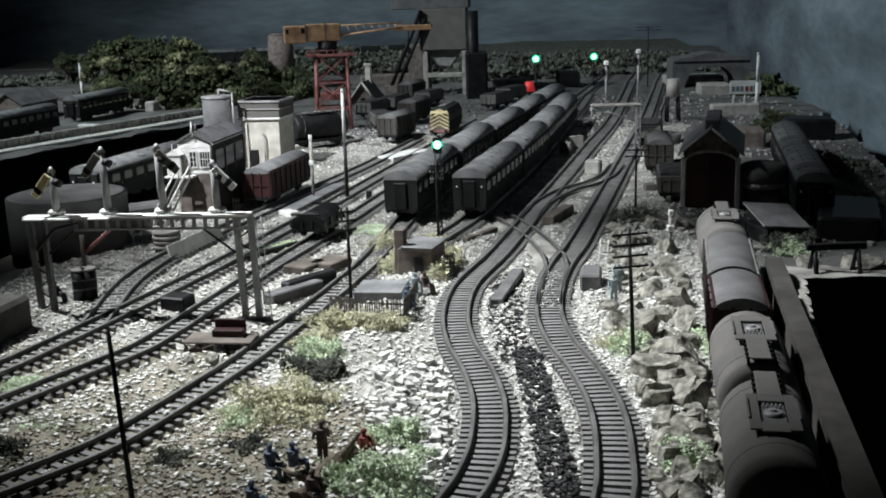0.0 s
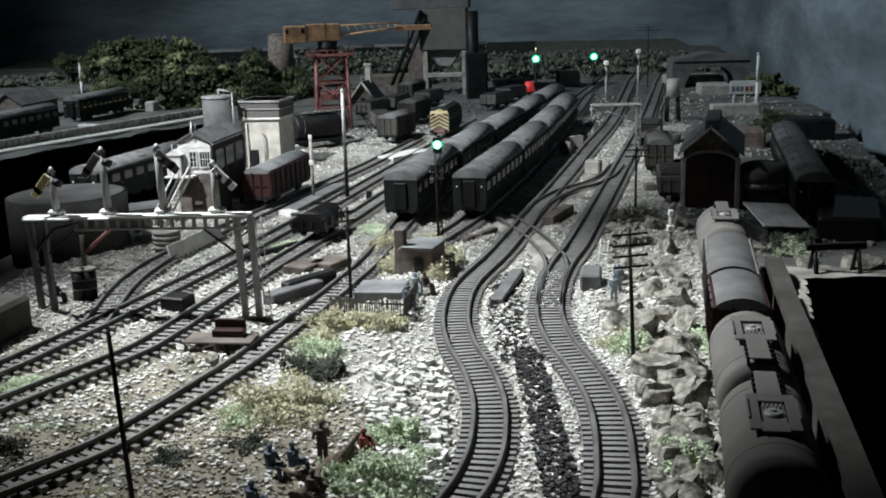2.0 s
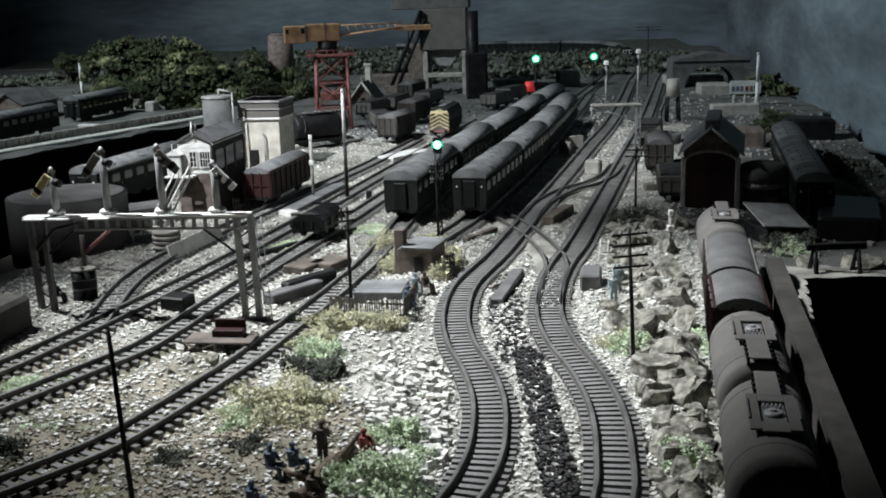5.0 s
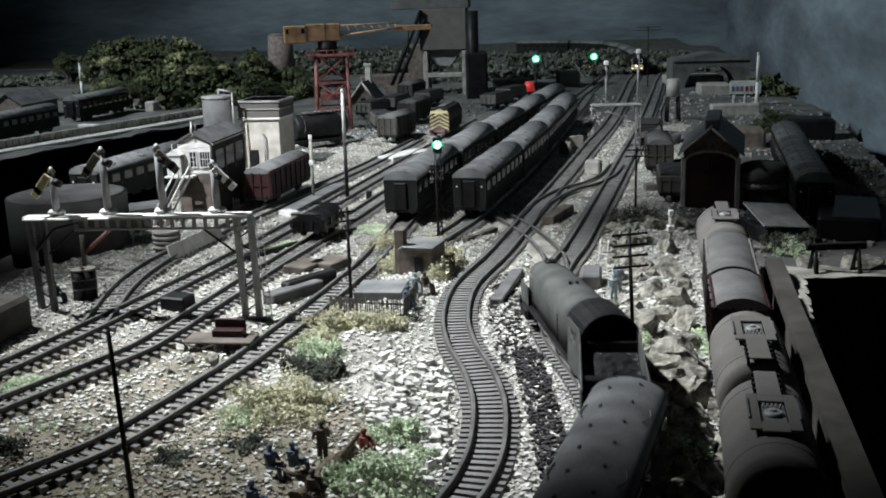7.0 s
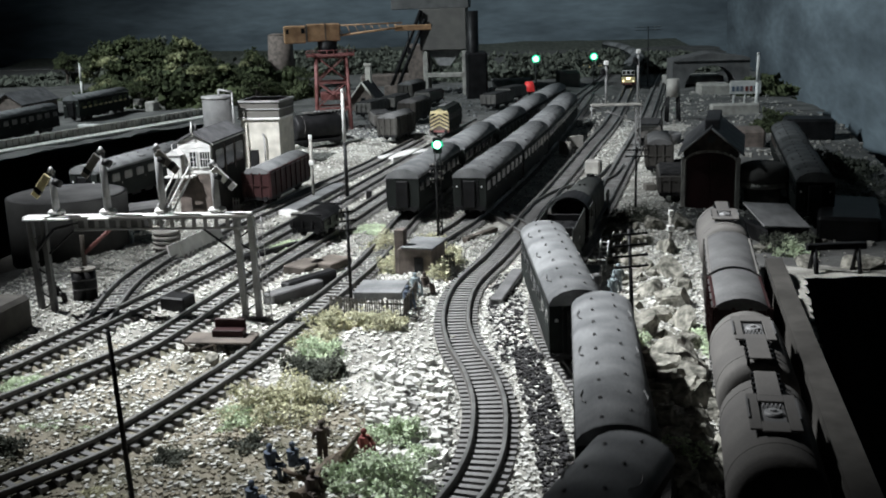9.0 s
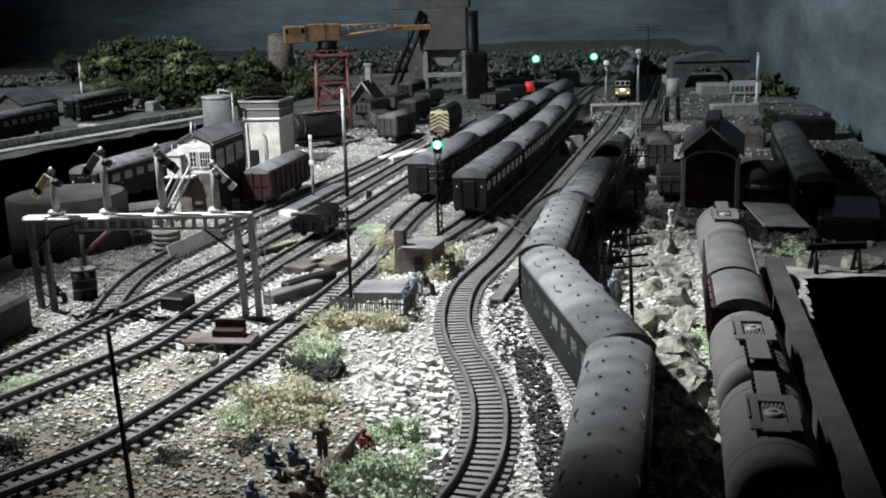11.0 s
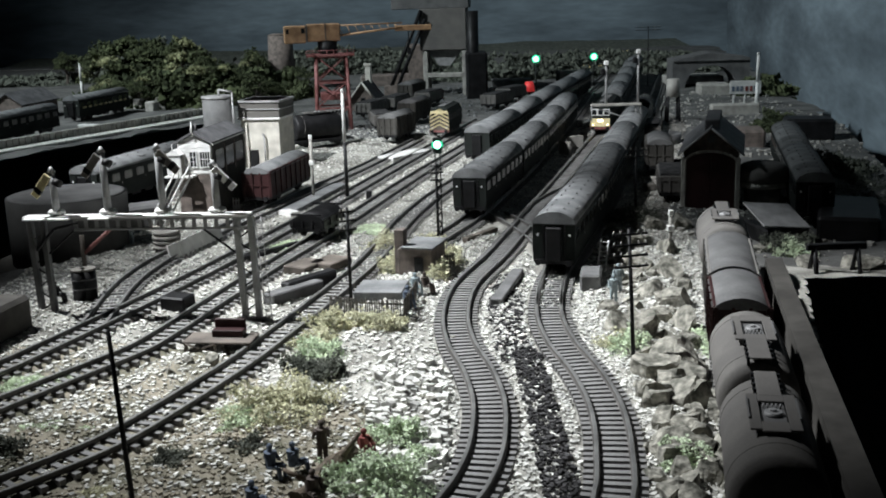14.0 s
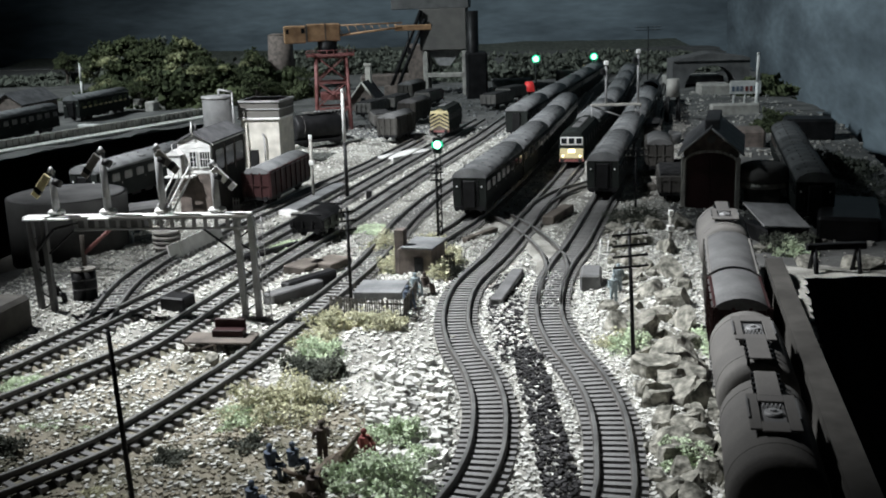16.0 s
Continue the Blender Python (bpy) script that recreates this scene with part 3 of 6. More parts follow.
# bracket signal at the far end of the running lines
bx, by = 0.263, 1.4195
BH = 0.0614
br = thing("bracket_signal", pose(bx, by, BED), "pale lattice bracket signal with two post tops", "railway signal")
lattice(br, GREYSTEEL, 0.003, 0, BH, 0.007)
one("platform", CONCRETE, br, (-0.062, 0.004, -0.006, 0.006, BH, BH + 0.003), bevel=0.0004)
for x, top in ((0.0, 0.1303 - 0.0), (-0.042, 0.1165)):
    rods("post", GREYSTEEL, br, ((x, 0, BH), (x, 0, top), 0.0017, 0.0014))
    one("post_cap", WHITE, br, (x - 0.003, x + 0.003, -0.003, 0.003, top - 0.002, top + 0.004), bevel=0.001)
    one("lamp_case", BLACK, br, (x - 0.007, x - 0.002, -0.004, 0.003, top - 0.014, top - 0.006), bevel=0.001)
rods("strut", GREYSTEEL, br, ((-0.002, 0, BH - 0.022), (-0.06, 0, BH), 0.0009), ((-0.061, 0, BH - 0.02), (-0.061, 0, BH), 0.0008))

# white posts
for x, y, h, r, lab in ((-0.1003, 1.1309, 0.1146, 0.0019, "white-topped wooden signal post among the sidings"), (-0.8056, 2.4539, 0.082, 0.0026, "slim white post beside the quay station"), (0.5322, 1.7982, 0.097, 0.0032, "tall plain white post near the far sign")):
    p = thing("signal_post", pose(x, y, BED), lab, "post")
    rods("lower_post", BLACK if r < 0.0025 else WHITE, p, ((0, 0, -0.002), (0, 0, h * 0.55), r))
    rods("upper_post", WHITE, p, ((0, 0, h * 0.55), (0, 0, h), r, r * 0.8))
    rods("finial", WHITE, p, ((0, 0, h), (0, 0, h + 0.004), r * 0.5, r * 0.9))

for x, y, z in ((0.185, 0.8498, 0.0347), (-0.1384, 1.1476, 0.0676), (-0.8355, 2.5532, 0.079)):
    p = thing("yard_lamp", pose(x, y, BED), "pale ground signal post with a small lamp box", "signal post", "small posts")
    rods("post", CONCRETE, p, ((0, 0, -0.002), (0, 0, z), 0.0016))
    one("lamp_box", WHITE, p, (-0.0028, 0.0028, -0.0028, 0.0028, z * 0.55, z * 0.55 + 0.005), (-0.002, 0.002, -0.002, 0.002, z - 0.003, z + 0.002), bevel=0.0006)


# ---- buildings ----
def gabled(name, m, w, d, h, rise, wall_mat, roof_mat, label, category, over=0.004, chimney=False):
    b = thing(name, m, label, category)
    bm = bmesh.new()
    prism(bm, [(0, 0), (w, 0), (w, h), (w / 2, h + rise - 0.0015), (0, h)], 0, d)
    part("wall", bm, wall_mat, b)
    for s in (-1, 1):
        bm = bmesh.new()
        e = over / (w / 2) * rise
        x1, x0 = w / 2 + s * (w / 2 + over), w / 2
        prism(bm, [(x0, h + rise), (x1, h - e), (x1, h - e + 0.0022), (x0, h + rise + 0.0022)], -over, d + over)
        part("roof", bm, roof_mat, b)
    if chimney:
        one("chimney", CREAM, b, (w * 0.38, w * 0.62, d * 0.7, d * 0.85, h + rise * 0.3, h + rise * 2.1), (w * 0.34, w * 0.66, d * 0.68, d * 0.87, h + rise * 1.95, h + rise * 2.1), bevel=0.0005)
    return b


def sash(parent, material, frame_mat, w, z0, z1, x0, x1, y, cols, rows):
    """A window in a front wall at depth y, with its bars."""
    win = one("window", material, parent, (x0, x1, y - 0.0006, y + 0.001, z0, z1))
    bars = [(x0 - w, x1 + w, y - 0.0016, y, z0 - w, z0), (x0 - w, x1 + w, y - 0.0016, y, z1, z1 + w), (x0 - w, x0, y - 0.0016, y, z0, z1), (x1, x1 + w, y - 0.0016, y, z0, z1)]
    for i in range(1, cols):
        x = x0 + (x1 - x0) * i / cols
        bars.append((x - w * 0.35, x + w * 0.35, y - 0.0013, y, z0, z1))
    for i in range(1, rows):
        z = z0 + (z1 - z0) * i / rows
        bars.append((x0, x1, y - 0.0012, y, z - w * 0.35, z + w * 0.35))
    one("window_frame", frame_mat, win, *bars)
    return win


# signal box: white gable towards the yard, long side coloured dark for shade
sx, sy = -0.2654, 1.0637
SW, SD, SH = 0.0350, 0.094, 0.0765
sig = gabled("signal_box", pose(sx + 0.0045, sy, BED, 0, 0, -9), SW, SD, SH, SW * 0.26, WHITE, SLATE, "white-boarded signal box with slate roof and outside stair", "signal box", 0.003)
# The cladding tone takes in the shade on this side.
one("side_cladding", PLANK, sig, (SW, SW + 0.0015, 0.001, SD - 0.001, 0, SH - 0.001), bevel=0.0003)
for k in range(3):
    y0 = SD * (0.08 + 0.31 * k)
    one("side_window", GLASS, sig, (SW + 0.0012, SW + 0.0018, y0, y0 + SD * 0.24, SH * 0.62, SH * 0.88))
    one("side_mullion", BROWN, sig, (SW + 0.0014, SW + 0.0024, y0 + SD * 0.26, y0 + SD * 0.28, SH * 0.55, SH * 0.93))
one("eaves_gutter", WHITE, sig, (SW + 0.0022, SW + 0.0034, -0.003, SD + 0.003, SH - 0.0022, SH - 0.0010))
for i in range(7):
    z = SH * (0.60 + i * 0.056)
    one("board", WHITE, sig, (0.0005, SW - 0.0005, -0.0008, 0, z, z + SH * 0.047))
sash(sig, GLASS, WHITE, 0.0008, SH * 0.69, SH * 0.88, SW * 0.68, SW * 0.97, -0.0012, 4, 2)
sash(sig, GLASS, WHITE, 0.0008, SH * 0.69, SH * 0.88, SW * 0.38, SW * 0.56, -0.0012, 2, 3)
one("lower_wall", BRICK, sig, (-0.0008, SW + 0.0018, -0.0022, -0.0012, 0, SH * 0.585))
one("landing", WHITE, sig, (-0.010, SW * 0.55, -0.014, -0.0024, SH * 0.565, SH * 0.585))
porch = one("porch", WHITE, sig, (-0.0085, 0.0065, -0.010, -0.001, SH * 0.585, SH * 0.86), bevel=0.0005)
one("porch_side", WOOD, porch, (0.0066, 0.0072, -0.0095, -0.0015, SH * 0.6, SH * 0.85))
bm = bmesh.new()
prism(bm, [(-0.0095, SH * 0.855), (0.0078, SH * 0.855), (-0.0009, SH * 0.925)], -0.0115, -0.0005)
part("porch_roof", bm, WHITE, porch)
rods("porch_finial", WHITE, porch, ((-0.0009, -0.011, SH * 0.90), (-0.0009, -0.011, SH * 1.0), 0.0007, 0.0004))
# the outside stair, steep between two broad white strings
for x0 in (0.0, 0.0115):
    rods("stair_string", WHITE, sig, ((x0 - 0.011, -0.046, 0.002), (x0 + 0.0045, -0.013, SH * 0.575), 0.0012), seg=5)
    rods("handrail", WHITE, sig, ((x0 - 0.011, -0.046, 0.013), (x0 + 0.0045, -0.013, SH * 0.575 + 0.011), 0.0011), ((x0 - 0.011, -0.046, 0.0), (x0 - 0.011, -0.046, 0.013), 0.0007), ((x0 - 0.0035, -0.030, SH * 0.28), (x0 - 0.0035, -0.030, SH * 0.28 + 0.012), 0.0006), ((x0 + 0.0045, -0.013, SH * 0.575), (x0 + 0.0045, -0.013, SH * 0.575 + 0.0115), 0.0007), seg=5)
for k in range(12):
    f = (k + 0.6) / 12
    one("stair_tread", BROWN, sig, (-0.0105 + 0.0155 * f, 0.0005 + 0.0155 * f, -0.0475 + 0.033 * f, -0.0447 + 0.033 * f, SH * 0.565 * f, SH * 0.565 * f + 0.0008))
rods("ridge_finial", WHITE, sig, ((SW / 2, -0.003, SH * 1.08), (SW / 2, -0.003, SH + SW * 0.26 + 0.012), 0.0011, 0.0006))
rods("ridge_vent", SLATE, sig, ((SW / 2, 0.008, SH + SW * 0.26), (SW / 2, 0.008, SH + SW * 0.26 + 0.009), 0.0012, 0.0010))


def picket(name, a, b, h, n, material, label, lean=0.0):
    a, b = Vector((*a, BED)), Vector((*b, BED))
    d = (b - a).length
    f = thing(name, Matrix.Translation(a) @ pose(0, 0, 0, 0, 0, math.degrees(math.atan2(b.y - a.y, b.x - a.x))), label, "fence")
    bm = bmesh.new()
    w = d / n * 0.3
    box(bm, -w, w, -0.0004, 0.0004, -0.001, h, 0.0)
    for v in bm.verts:
        if v.co.z > 0:
            v.co.x *= 0.5
    me = bpy.data.meshes.new("picket")
    bm.to_mesh(me)
    bm.free()
    me.materials.append(material)
    for i in range(n):
        o = new("picket", me)
        o.parent = f
        o.location = ((i + 0.5) * d / n, random.uniform(-0.0003, 0.0003), random.uniform(-0.0006, 0.0003))
        o.rotation_euler = (0, random.uniform(-0.05, 0.05), 0)
    for z in (h * 0.25, h * 0.75):
        one("fence_rail", material, f, (0, d, 0.0004, 0.001, z - 0.0005, z + 0.0005))
    return f


picket("picket_fence", (-0.2589, 1.083), (-0.2106, 1.1052), 0.012, 18, WHITE, "white picket fence at the signal box")
picket("picket_fence", (-0.0794, 0.7098), (-0.0595, 0.6981), 0.014, 12, WOOD, "grey weathered picket fence by the hut")
picket("picket_fence", (-0.0595, 0.6981), (-0.0271, 0.6893), 0.0145, 20, WOOD, "grey weathered picket fence by the hut")
picket("picket_fence", (-0.0271, 0.6893), (-0.0196, 0.7385), 0.0145, 9, WOOD, "grey weathered picket fence by the hut")
picket("picket_fence", (-0.0066, 0.8188), (0.0092, 0.8314), 0.012, 10, WOOD, "dark picket fence behind the hut")

# cream water-tank house
cx, cy = -0.2509, 1.3623
CW, CH = 0.0508, 0.0891
tank_house = thing("tank_house", pose(cx, cy, BED, 0, 0, -12), "cream rendered tank house under a grey iron tank", "industrial building")
one("wall", CREAM, tank_house, (0, CW, 0, CW * 1.05, 0, CH * 0.73), bevel=0.0006)
one("ledge", WHITE, tank_house, (-0.003, CW + 0.003, -0.003, CW * 1.05 + 0.003, CH * 0.73, CH * 0.76), bevel=0.0004)
one("tank", TANKGREY, tank_house, (-0.002, CW + 0.002, -0.002, CW * 1.05, CH * 0.76, CH), bevel=0.0008)
one("tank_rim", GREYSTEEL, tank_house, (-0.0035, CW + 0.0035, -0.0035, CW * 1.05, CH * 0.87, CH * 0.885), (-0.0035, CW + 0.0035, -0.0035, CW * 1.05 + 0.001, CH * 0.97, CH), bevel=0.0003)
one("doorway", BLACK, tank_house, (CW * 0.2, CW * 0.42, -0.001, 0.001, 0, CH * 0.3))
rods("downpipe", GREYSTEEL, tank_house, ((CW * 0.62, -0.004, 0), (CW * 0.62, -0.004, CH * 0.5), 0.0012), ((CW * 0.62, -0.004, CH * 0.5), (CW * 0.55, 0.001, CH * 0.52), 0.0012))

# round tank behind the signal box
rx, ry = -0.2759, 1.3492
RH = 0.0962
RR = 24.5 * 0.000763
rt = thing("round_water_tank", pose(rx, ry, BED), "plain grey cylindrical tank with a flat top", "tank")
bm = bmesh.new()
rod(bm, (0, 0, 0), (0, 0, RH), RR, seg=32)
part("shell", smooth_sides(bm), ROOFDARK, rt)
rods("top_rim", GREYSTEEL, rt, ((0, 0, RH - 0.002), (0, 0, RH + 0.001), RR * 1.03), seg=32)
rods("pipe", GREYSTEEL, rt, ((RR * 0.2, -RR * 0.4, RH), (RR * 0.2, -RR * 0.4, RH + 0.009), 0.0014), ((RR * 0.2, -RR * 0.4, RH + 0.009), (RR * 1.1, -RR * 0.5, RH + 0.006), 0.0014), ((RR * 1.1, -RR * 0.5, RH + 0.006), (RR * 1.1, -RR * 0.5, RH * 0.2), 0.0012))

# dock crane on its red lattice tower
kx, ky = -0.1713, 1.7592
KH = 0.1205
KS = 0.000983
crane = thing("dock_crane", pose(kx, ky, BED, 0, 0, 8), "orange level-luffing crane on a red lattice tower", "crane")
KW = 28 * KS
for sx_ in (-1, 1):
    for sy_ in (-1, 1):
        rods("tower_leg", RED, crane, ((sx_ * KW, sy_ * KW * 0.9, 0), (sx_ * KW * 0.86, sy_ * KW * 0.8, KH), 0.0026), seg=6)
for k in range(3):
    z0, z1 = KH * k / 3, KH * (k + 1) / 3
    a = 1 - 0.14 * k / 3
    b = 1 - 0.14 * (k + 1) / 3
    for s in (-1, 1):
        rods("cross_brace", RED, crane, ((-KW * a, s * KW * 0.9 * a, z0), (KW * b, s * KW * 0.9 * b, z1), 0.0013), ((KW * a, s * KW * 0.9 * a, z0), (-KW * b, s * KW * 0.9 * b, z1), 0.0013), seg=5)
        rods("cross_brace", RED, crane, ((s * KW * a, -KW * 0.9 * a, z0), (s * KW * b, KW * 0.9 * b, z1), 0.0013), ((s * KW * a, KW * 0.9 * a, z0), (s * KW * b, -KW * 0.9 * b, z1), 0.0013), seg=5)
    one("horizontal", RED, crane, (-KW * b, KW * b, -KW * 0.9 * b - 0.001, -KW * 0.9 * b + 0.001, z1 - 0.003, z1), (-KW * b, KW * b, KW * 0.9 * b - 0.001, KW * 0.9 * b + 0.001, z1 - 0.003, z1), (-KW * b - 0.001, -KW * b + 0.001, -KW * 0.9 * b, KW * 0.9 * b, z1 - 0.003, z1), (KW * b - 0.001, KW * b + 0.001, -KW * 0.9 * b, KW * 0.9 * b, z1 - 0.003, z1))
one("machine_floor", RED, crane, (-KW * 0.7, KW * 0.7, -KW * 0.6, KW * 0.6, KH * 0.42, KH * 0.52), bevel=0.001)
one("top_platform", RED, crane, (-40 * KS, 37 * KS, -KW, KW, KH, KH + 0.0035), bevel=0.0005)
rods("platform_rail", RED, crane, *[((-40 * KS + i * 11 * KS, -KW, KH), (-40 * KS + i * 11 * KS, -KW, KH + 0.010), 0.0005) for i in range(8)], ((-40 * KS, -KW, KH + 0.010), (37 * KS, -KW, KH + 0.010), 0.0005), seg=4)
rods("slew_ring", BLACK, crane, ((-4 * KS, 0, KH), (-4 * KS, 0, KH + 24 * KS), 16 * KS), seg=20)
one("cab", ORANGE, crane, (-37 * KS, 17 * KS, -0.014, 0.014, KH + 24 * KS, KH + 52 * KS), bevel=0.0015)
one("counterweight", ORANGE, crane, (-74 * KS, -38 * KS, -0.011, 0.011, KH + 22 * KS, KH + 50 * KS), bevel=0.0015)
one("cab_window", GLASS, crane, (-70 * KS, -66 * KS, -0.0115, -0.0105, KH + 38 * KS, KH + 45 * KS), (-46 * KS, -40 * KS, -0.0115, -0.0105, KH + 38 * KS, KH + 46 * KS))
one("cab_panel", BROWN, crane, (-39 * KS, -36 * KS, -0.0148, 0.0148, KH + 24 * KS, KH + 51 * KS), (-8 * KS, -6 * KS, -0.0146, 0.0146, KH + 26 * KS, KH + 52 * KS))
jz = KH + 32 * KS
rods("jib", ORANGE, crane, ((16 * KS, -0.006, jz), (120 * KS, -0.003, jz + 10 * KS), 0.0016), ((16 * KS, 0.006, jz), (120 * KS, 0.003, jz + 10 * KS), 0.0016), ((16 * KS, 0, jz + 16 * KS), (120 * KS, 0, jz + 17 * KS), 0.0013), *[((16 * KS + i * 13 * KS, 0, jz + 16 * KS), (22 * KS + i * 13 * KS, -0.005, jz + i * 1.2 * KS), 0.0006) for i in range(8)], seg=5)
one("jib_head", ORANGE, crane, (108 * KS, 168 * KS, -0.004, 0.004, jz + 4 * KS, jz + 13 * KS), bevel=0.001)
rods("hoist_rope", BLACK, crane, ((130 * KS, 0, jz + 6 * KS), (130 * KS, 0, jz - 26 * KS), 0.0008), seg=4)
one("hook_block", BLACK, crane, (127 * KS, 133 * KS, -0.002, 0.002, jz - 34 * KS, jz - 24 * KS), bevel=0.0005)

# grey round silo among the trees
vx, vy = -0.362, 2.5363
VS, VH = 0.001492, 0.131
silo = thing("silo", pose(vx, vy, BED), "brown-grey tapering brick kiln with a flat cap", "kiln")
bm = bmesh.new()
rod(bm, (0, 0, 0), (0, 0, VH), 23 * VS, 18.5 * VS, 24)
part("shell", smooth_sides(bm), BRICK, silo)
rods("cap", BRICK, silo, ((0, 0, VH), (0, 0, VH + 2.5 * VS), 19 * VS, 13 * VS), seg=24)

# coaling tower with its conveyor
ox, oy = 0.0204, 2.3062
OS, OH = 0.001276, 0.0985
tower = thing("coaling_tower", pose(ox, oy, BED, 0, 0, -6), "grey concrete coaling tower on open legs", "industrial tower")
for sx_ in (-1, 1):
    for sy_ in (-1, 1):
        one("leg", CONCRETE, tower, (sx_ * 32 * OS - 4 * OS, sx_ * 32 * OS + 4 * OS, sy_ * 24 * OS - 4 * OS, sy_ * 24 * OS + 4 * OS, 0, OH), bevel=0.001)
one("tie_beam", CONCRETE, tower, (-32 * OS, 32 * OS, -28 * OS, -22 * OS, OH * 0.42, OH * 0.52), bevel=0.001)
one("hopper", TANKGREY, tower, (-40 * OS, 36 * OS, -30 * OS, 30 * OS, OH, OH + 66 * OS), bevel=0.001)
bm = bmesh.new()
prism(bm, [(-30 * OS, OH + 1 * OS), (28 * OS, OH + 1 * OS), (8 * OS, OH - 26 * OS), (-10 * OS, OH - 26 * OS)], -20 * OS, 20 * OS)
part("chute", bm, GREYSTEEL, tower)
one("upper_house", ROOFDARK, tower, (-86 * OS, 40 * OS, -24 * OS, 34 * OS, OH + 66 * OS, OH + 115 * OS), bevel=0.001)
one("lower_shed", BRICK, tower, (-66 * OS, -34 * OS, 10 * OS, 50 * OS, 0, OH * 1.1), bevel=0.001)
rods("conveyor", BLACK, tower, ((-90 * OS, -34 * OS, 18 * OS), (-36 * OS, -34 * OS, OH + 64 * OS), 3.2 * OS), ((-80 * OS, -34 * OS, 16 * OS), (-30 * OS, -34 * OS, OH + 50 * OS), 3 * OS), seg=6)
one("conveyor_foot", BRICK, tower, (-100 * OS, -78 * OS, -44 * OS, -20 * OS, 0, 22 * OS), bevel=0.001)
st = thing("dark_stack", pose(0.0816, 2.2074, BED), "black cylindrical stack and shed beside the coaling tower", "stack")
rods("stack", BLACK, st, ((-6 * OS, 0, 0), (-6 * OS, 0, 0.1771), 9 * OS), seg=20)
one("shed", BLACK, st, (-18 * OS, 16 * OS, -10 * OS, 40 * OS, 0, 0.0956), bevel=0.004)

# cottage, engine shed
ex, ey = -0.1639, 2.03
cot = gabled("cottage", pose(ex, ey, BED, 0, 0, -10), 40 * 0.001141, 0.07, 22 * 0.001141, 26 * 0.001141, BRICK, SLATE, "small dark stone cottage with pale bargeboards and chimney", "house", 0.003, True)
ew, eh, er = 40 * 0.001141, 22 * 0.001141, 26 * 0.001141
for sx_ in (-1, 1):
    rods("bargeboard", CREAM, cot, ((ew / 2 + sx_ * (ew / 2 + 0.003), -0.004, eh - 0.003), (ew / 2, -0.004, eh + er + 0.001), 0.0018), seg=5)
one("window", GLASS, cot, (ew * 0.4, ew * 0.6, -0.0008, 0.001, eh * 0.55, eh * 1.05))
one("window_sill", CREAM, cot, (ew * 0.37, ew * 0.63, -0.002, 0.001, eh * 0.48, eh * 0.55))
hx, hy = 0.2331, 1.0186
HW, HH = 0.0509, 0.0589
shed = gabled("engine_shed", pose(hx, hy, BED, 0, 0, -16), HW, 0.13, HH, HW * 0.42, BRICK, SLATE, "dark brick engine shed with closed maroon doors and slate roof", "engine shed", 0.005)
bm = bmesh.new()
prism(bm, [(HW * 0.07, 0.001), (HW * 0.5, 0.001), (HW * 0.5, HH * 0.98), (HW * 0.3, HH * 0.95), (HW * 0.07, HH * 0.86)], -0.002, 0.001)
part("door", bm, MAROON, shed)
bm = bmesh.new()
prism(bm, [(HW * 0.505, 0.001), (HW * 0.93, 0.001), (HW * 0.93, HH * 0.86), (HW * 0.7, HH * 0.95), (HW * 0.505, HH * 0.98)], -0.002, 0.001)
part("door", bm, MAROON, shed)
one("pilaster", CONCRETE, shed, (-0.002, HW * 0.05, -0.003, 0.001, 0, HH * 0.9), bevel=0.0005)
one("pilaster", CONCRETE, shed, (HW * 0.95, HW + 0.002, -0.003, 0.001, 0, HH * 0.9), bevel=0.0005)
for k in range(9):
    a0, a1 = math.pi * k / 9, math.pi * (k + 1) / 9
    rods("arch_stone", CONCRETE, shed, ((HW / 2 + HW * 0.45 * math.cos(a0), -0.002, HH * 0.86 + HH * 0.14 * math.sin(a0)), (HW / 2 + HW * 0.45 * math.cos(a1), -0.002, HH * 0.86 + HH * 0.14 * math.sin(a1)), 0.0014), seg=5)
rods("round_vent", ROOFDARK, shed, ((HW / 2, -0.002, HH * 1.2), (HW / 2, 0.001, HH * 1.2), 0.004), seg=16)
one("roof_vent", SLATE, shed, (HW * 0.36, HW * 0.64, 0.012, 0.10, HH + HW * 0.34, HH + HW * 0.56), bevel=0.001)
rods("bargeboard", GREYSTEEL, shed, ((-0.005, -0.006, HH - 0.003), (HW / 2, -0.006, HH + HW * 0.42 + 0.001), 0.0011), ((HW + 0.005, -0.006, HH - 0.003), (HW / 2, -0.006, HH + HW * 0.42 + 0.001), 0.0011), seg=5)

# great round tank in the dark dock corner
wx, wy = -0.3213, 0.8955
WS, WH = 0.000512, 0.0608
gas = thing("gas_holder", pose(wx - 0.009, wy + 0.04, BED - 0.01), "broad low grey gas holder standing by the dock", "gas holder")
# Shell grey is darkened for shade; the crown keeps a lit tone.
bm = bmesh.new()
rod(bm, (0, 0, 0), (0, 0, WH), 100 * WS, seg=48)
part("shell", smooth_sides(bm), GASSHADE, gas)
bm = bmesh.new()
rod(bm, (0, 0, WH), (0, 0, WH + 0.0012), 100 * WS, 92 * WS, 48)
part("crown", smooth_sides(bm), ROOFDARK, gas)
rods("plinth", PLANK, gas, ((0, 0, -0.012), (0, 0, 0.003), 130 * WS), seg=40)


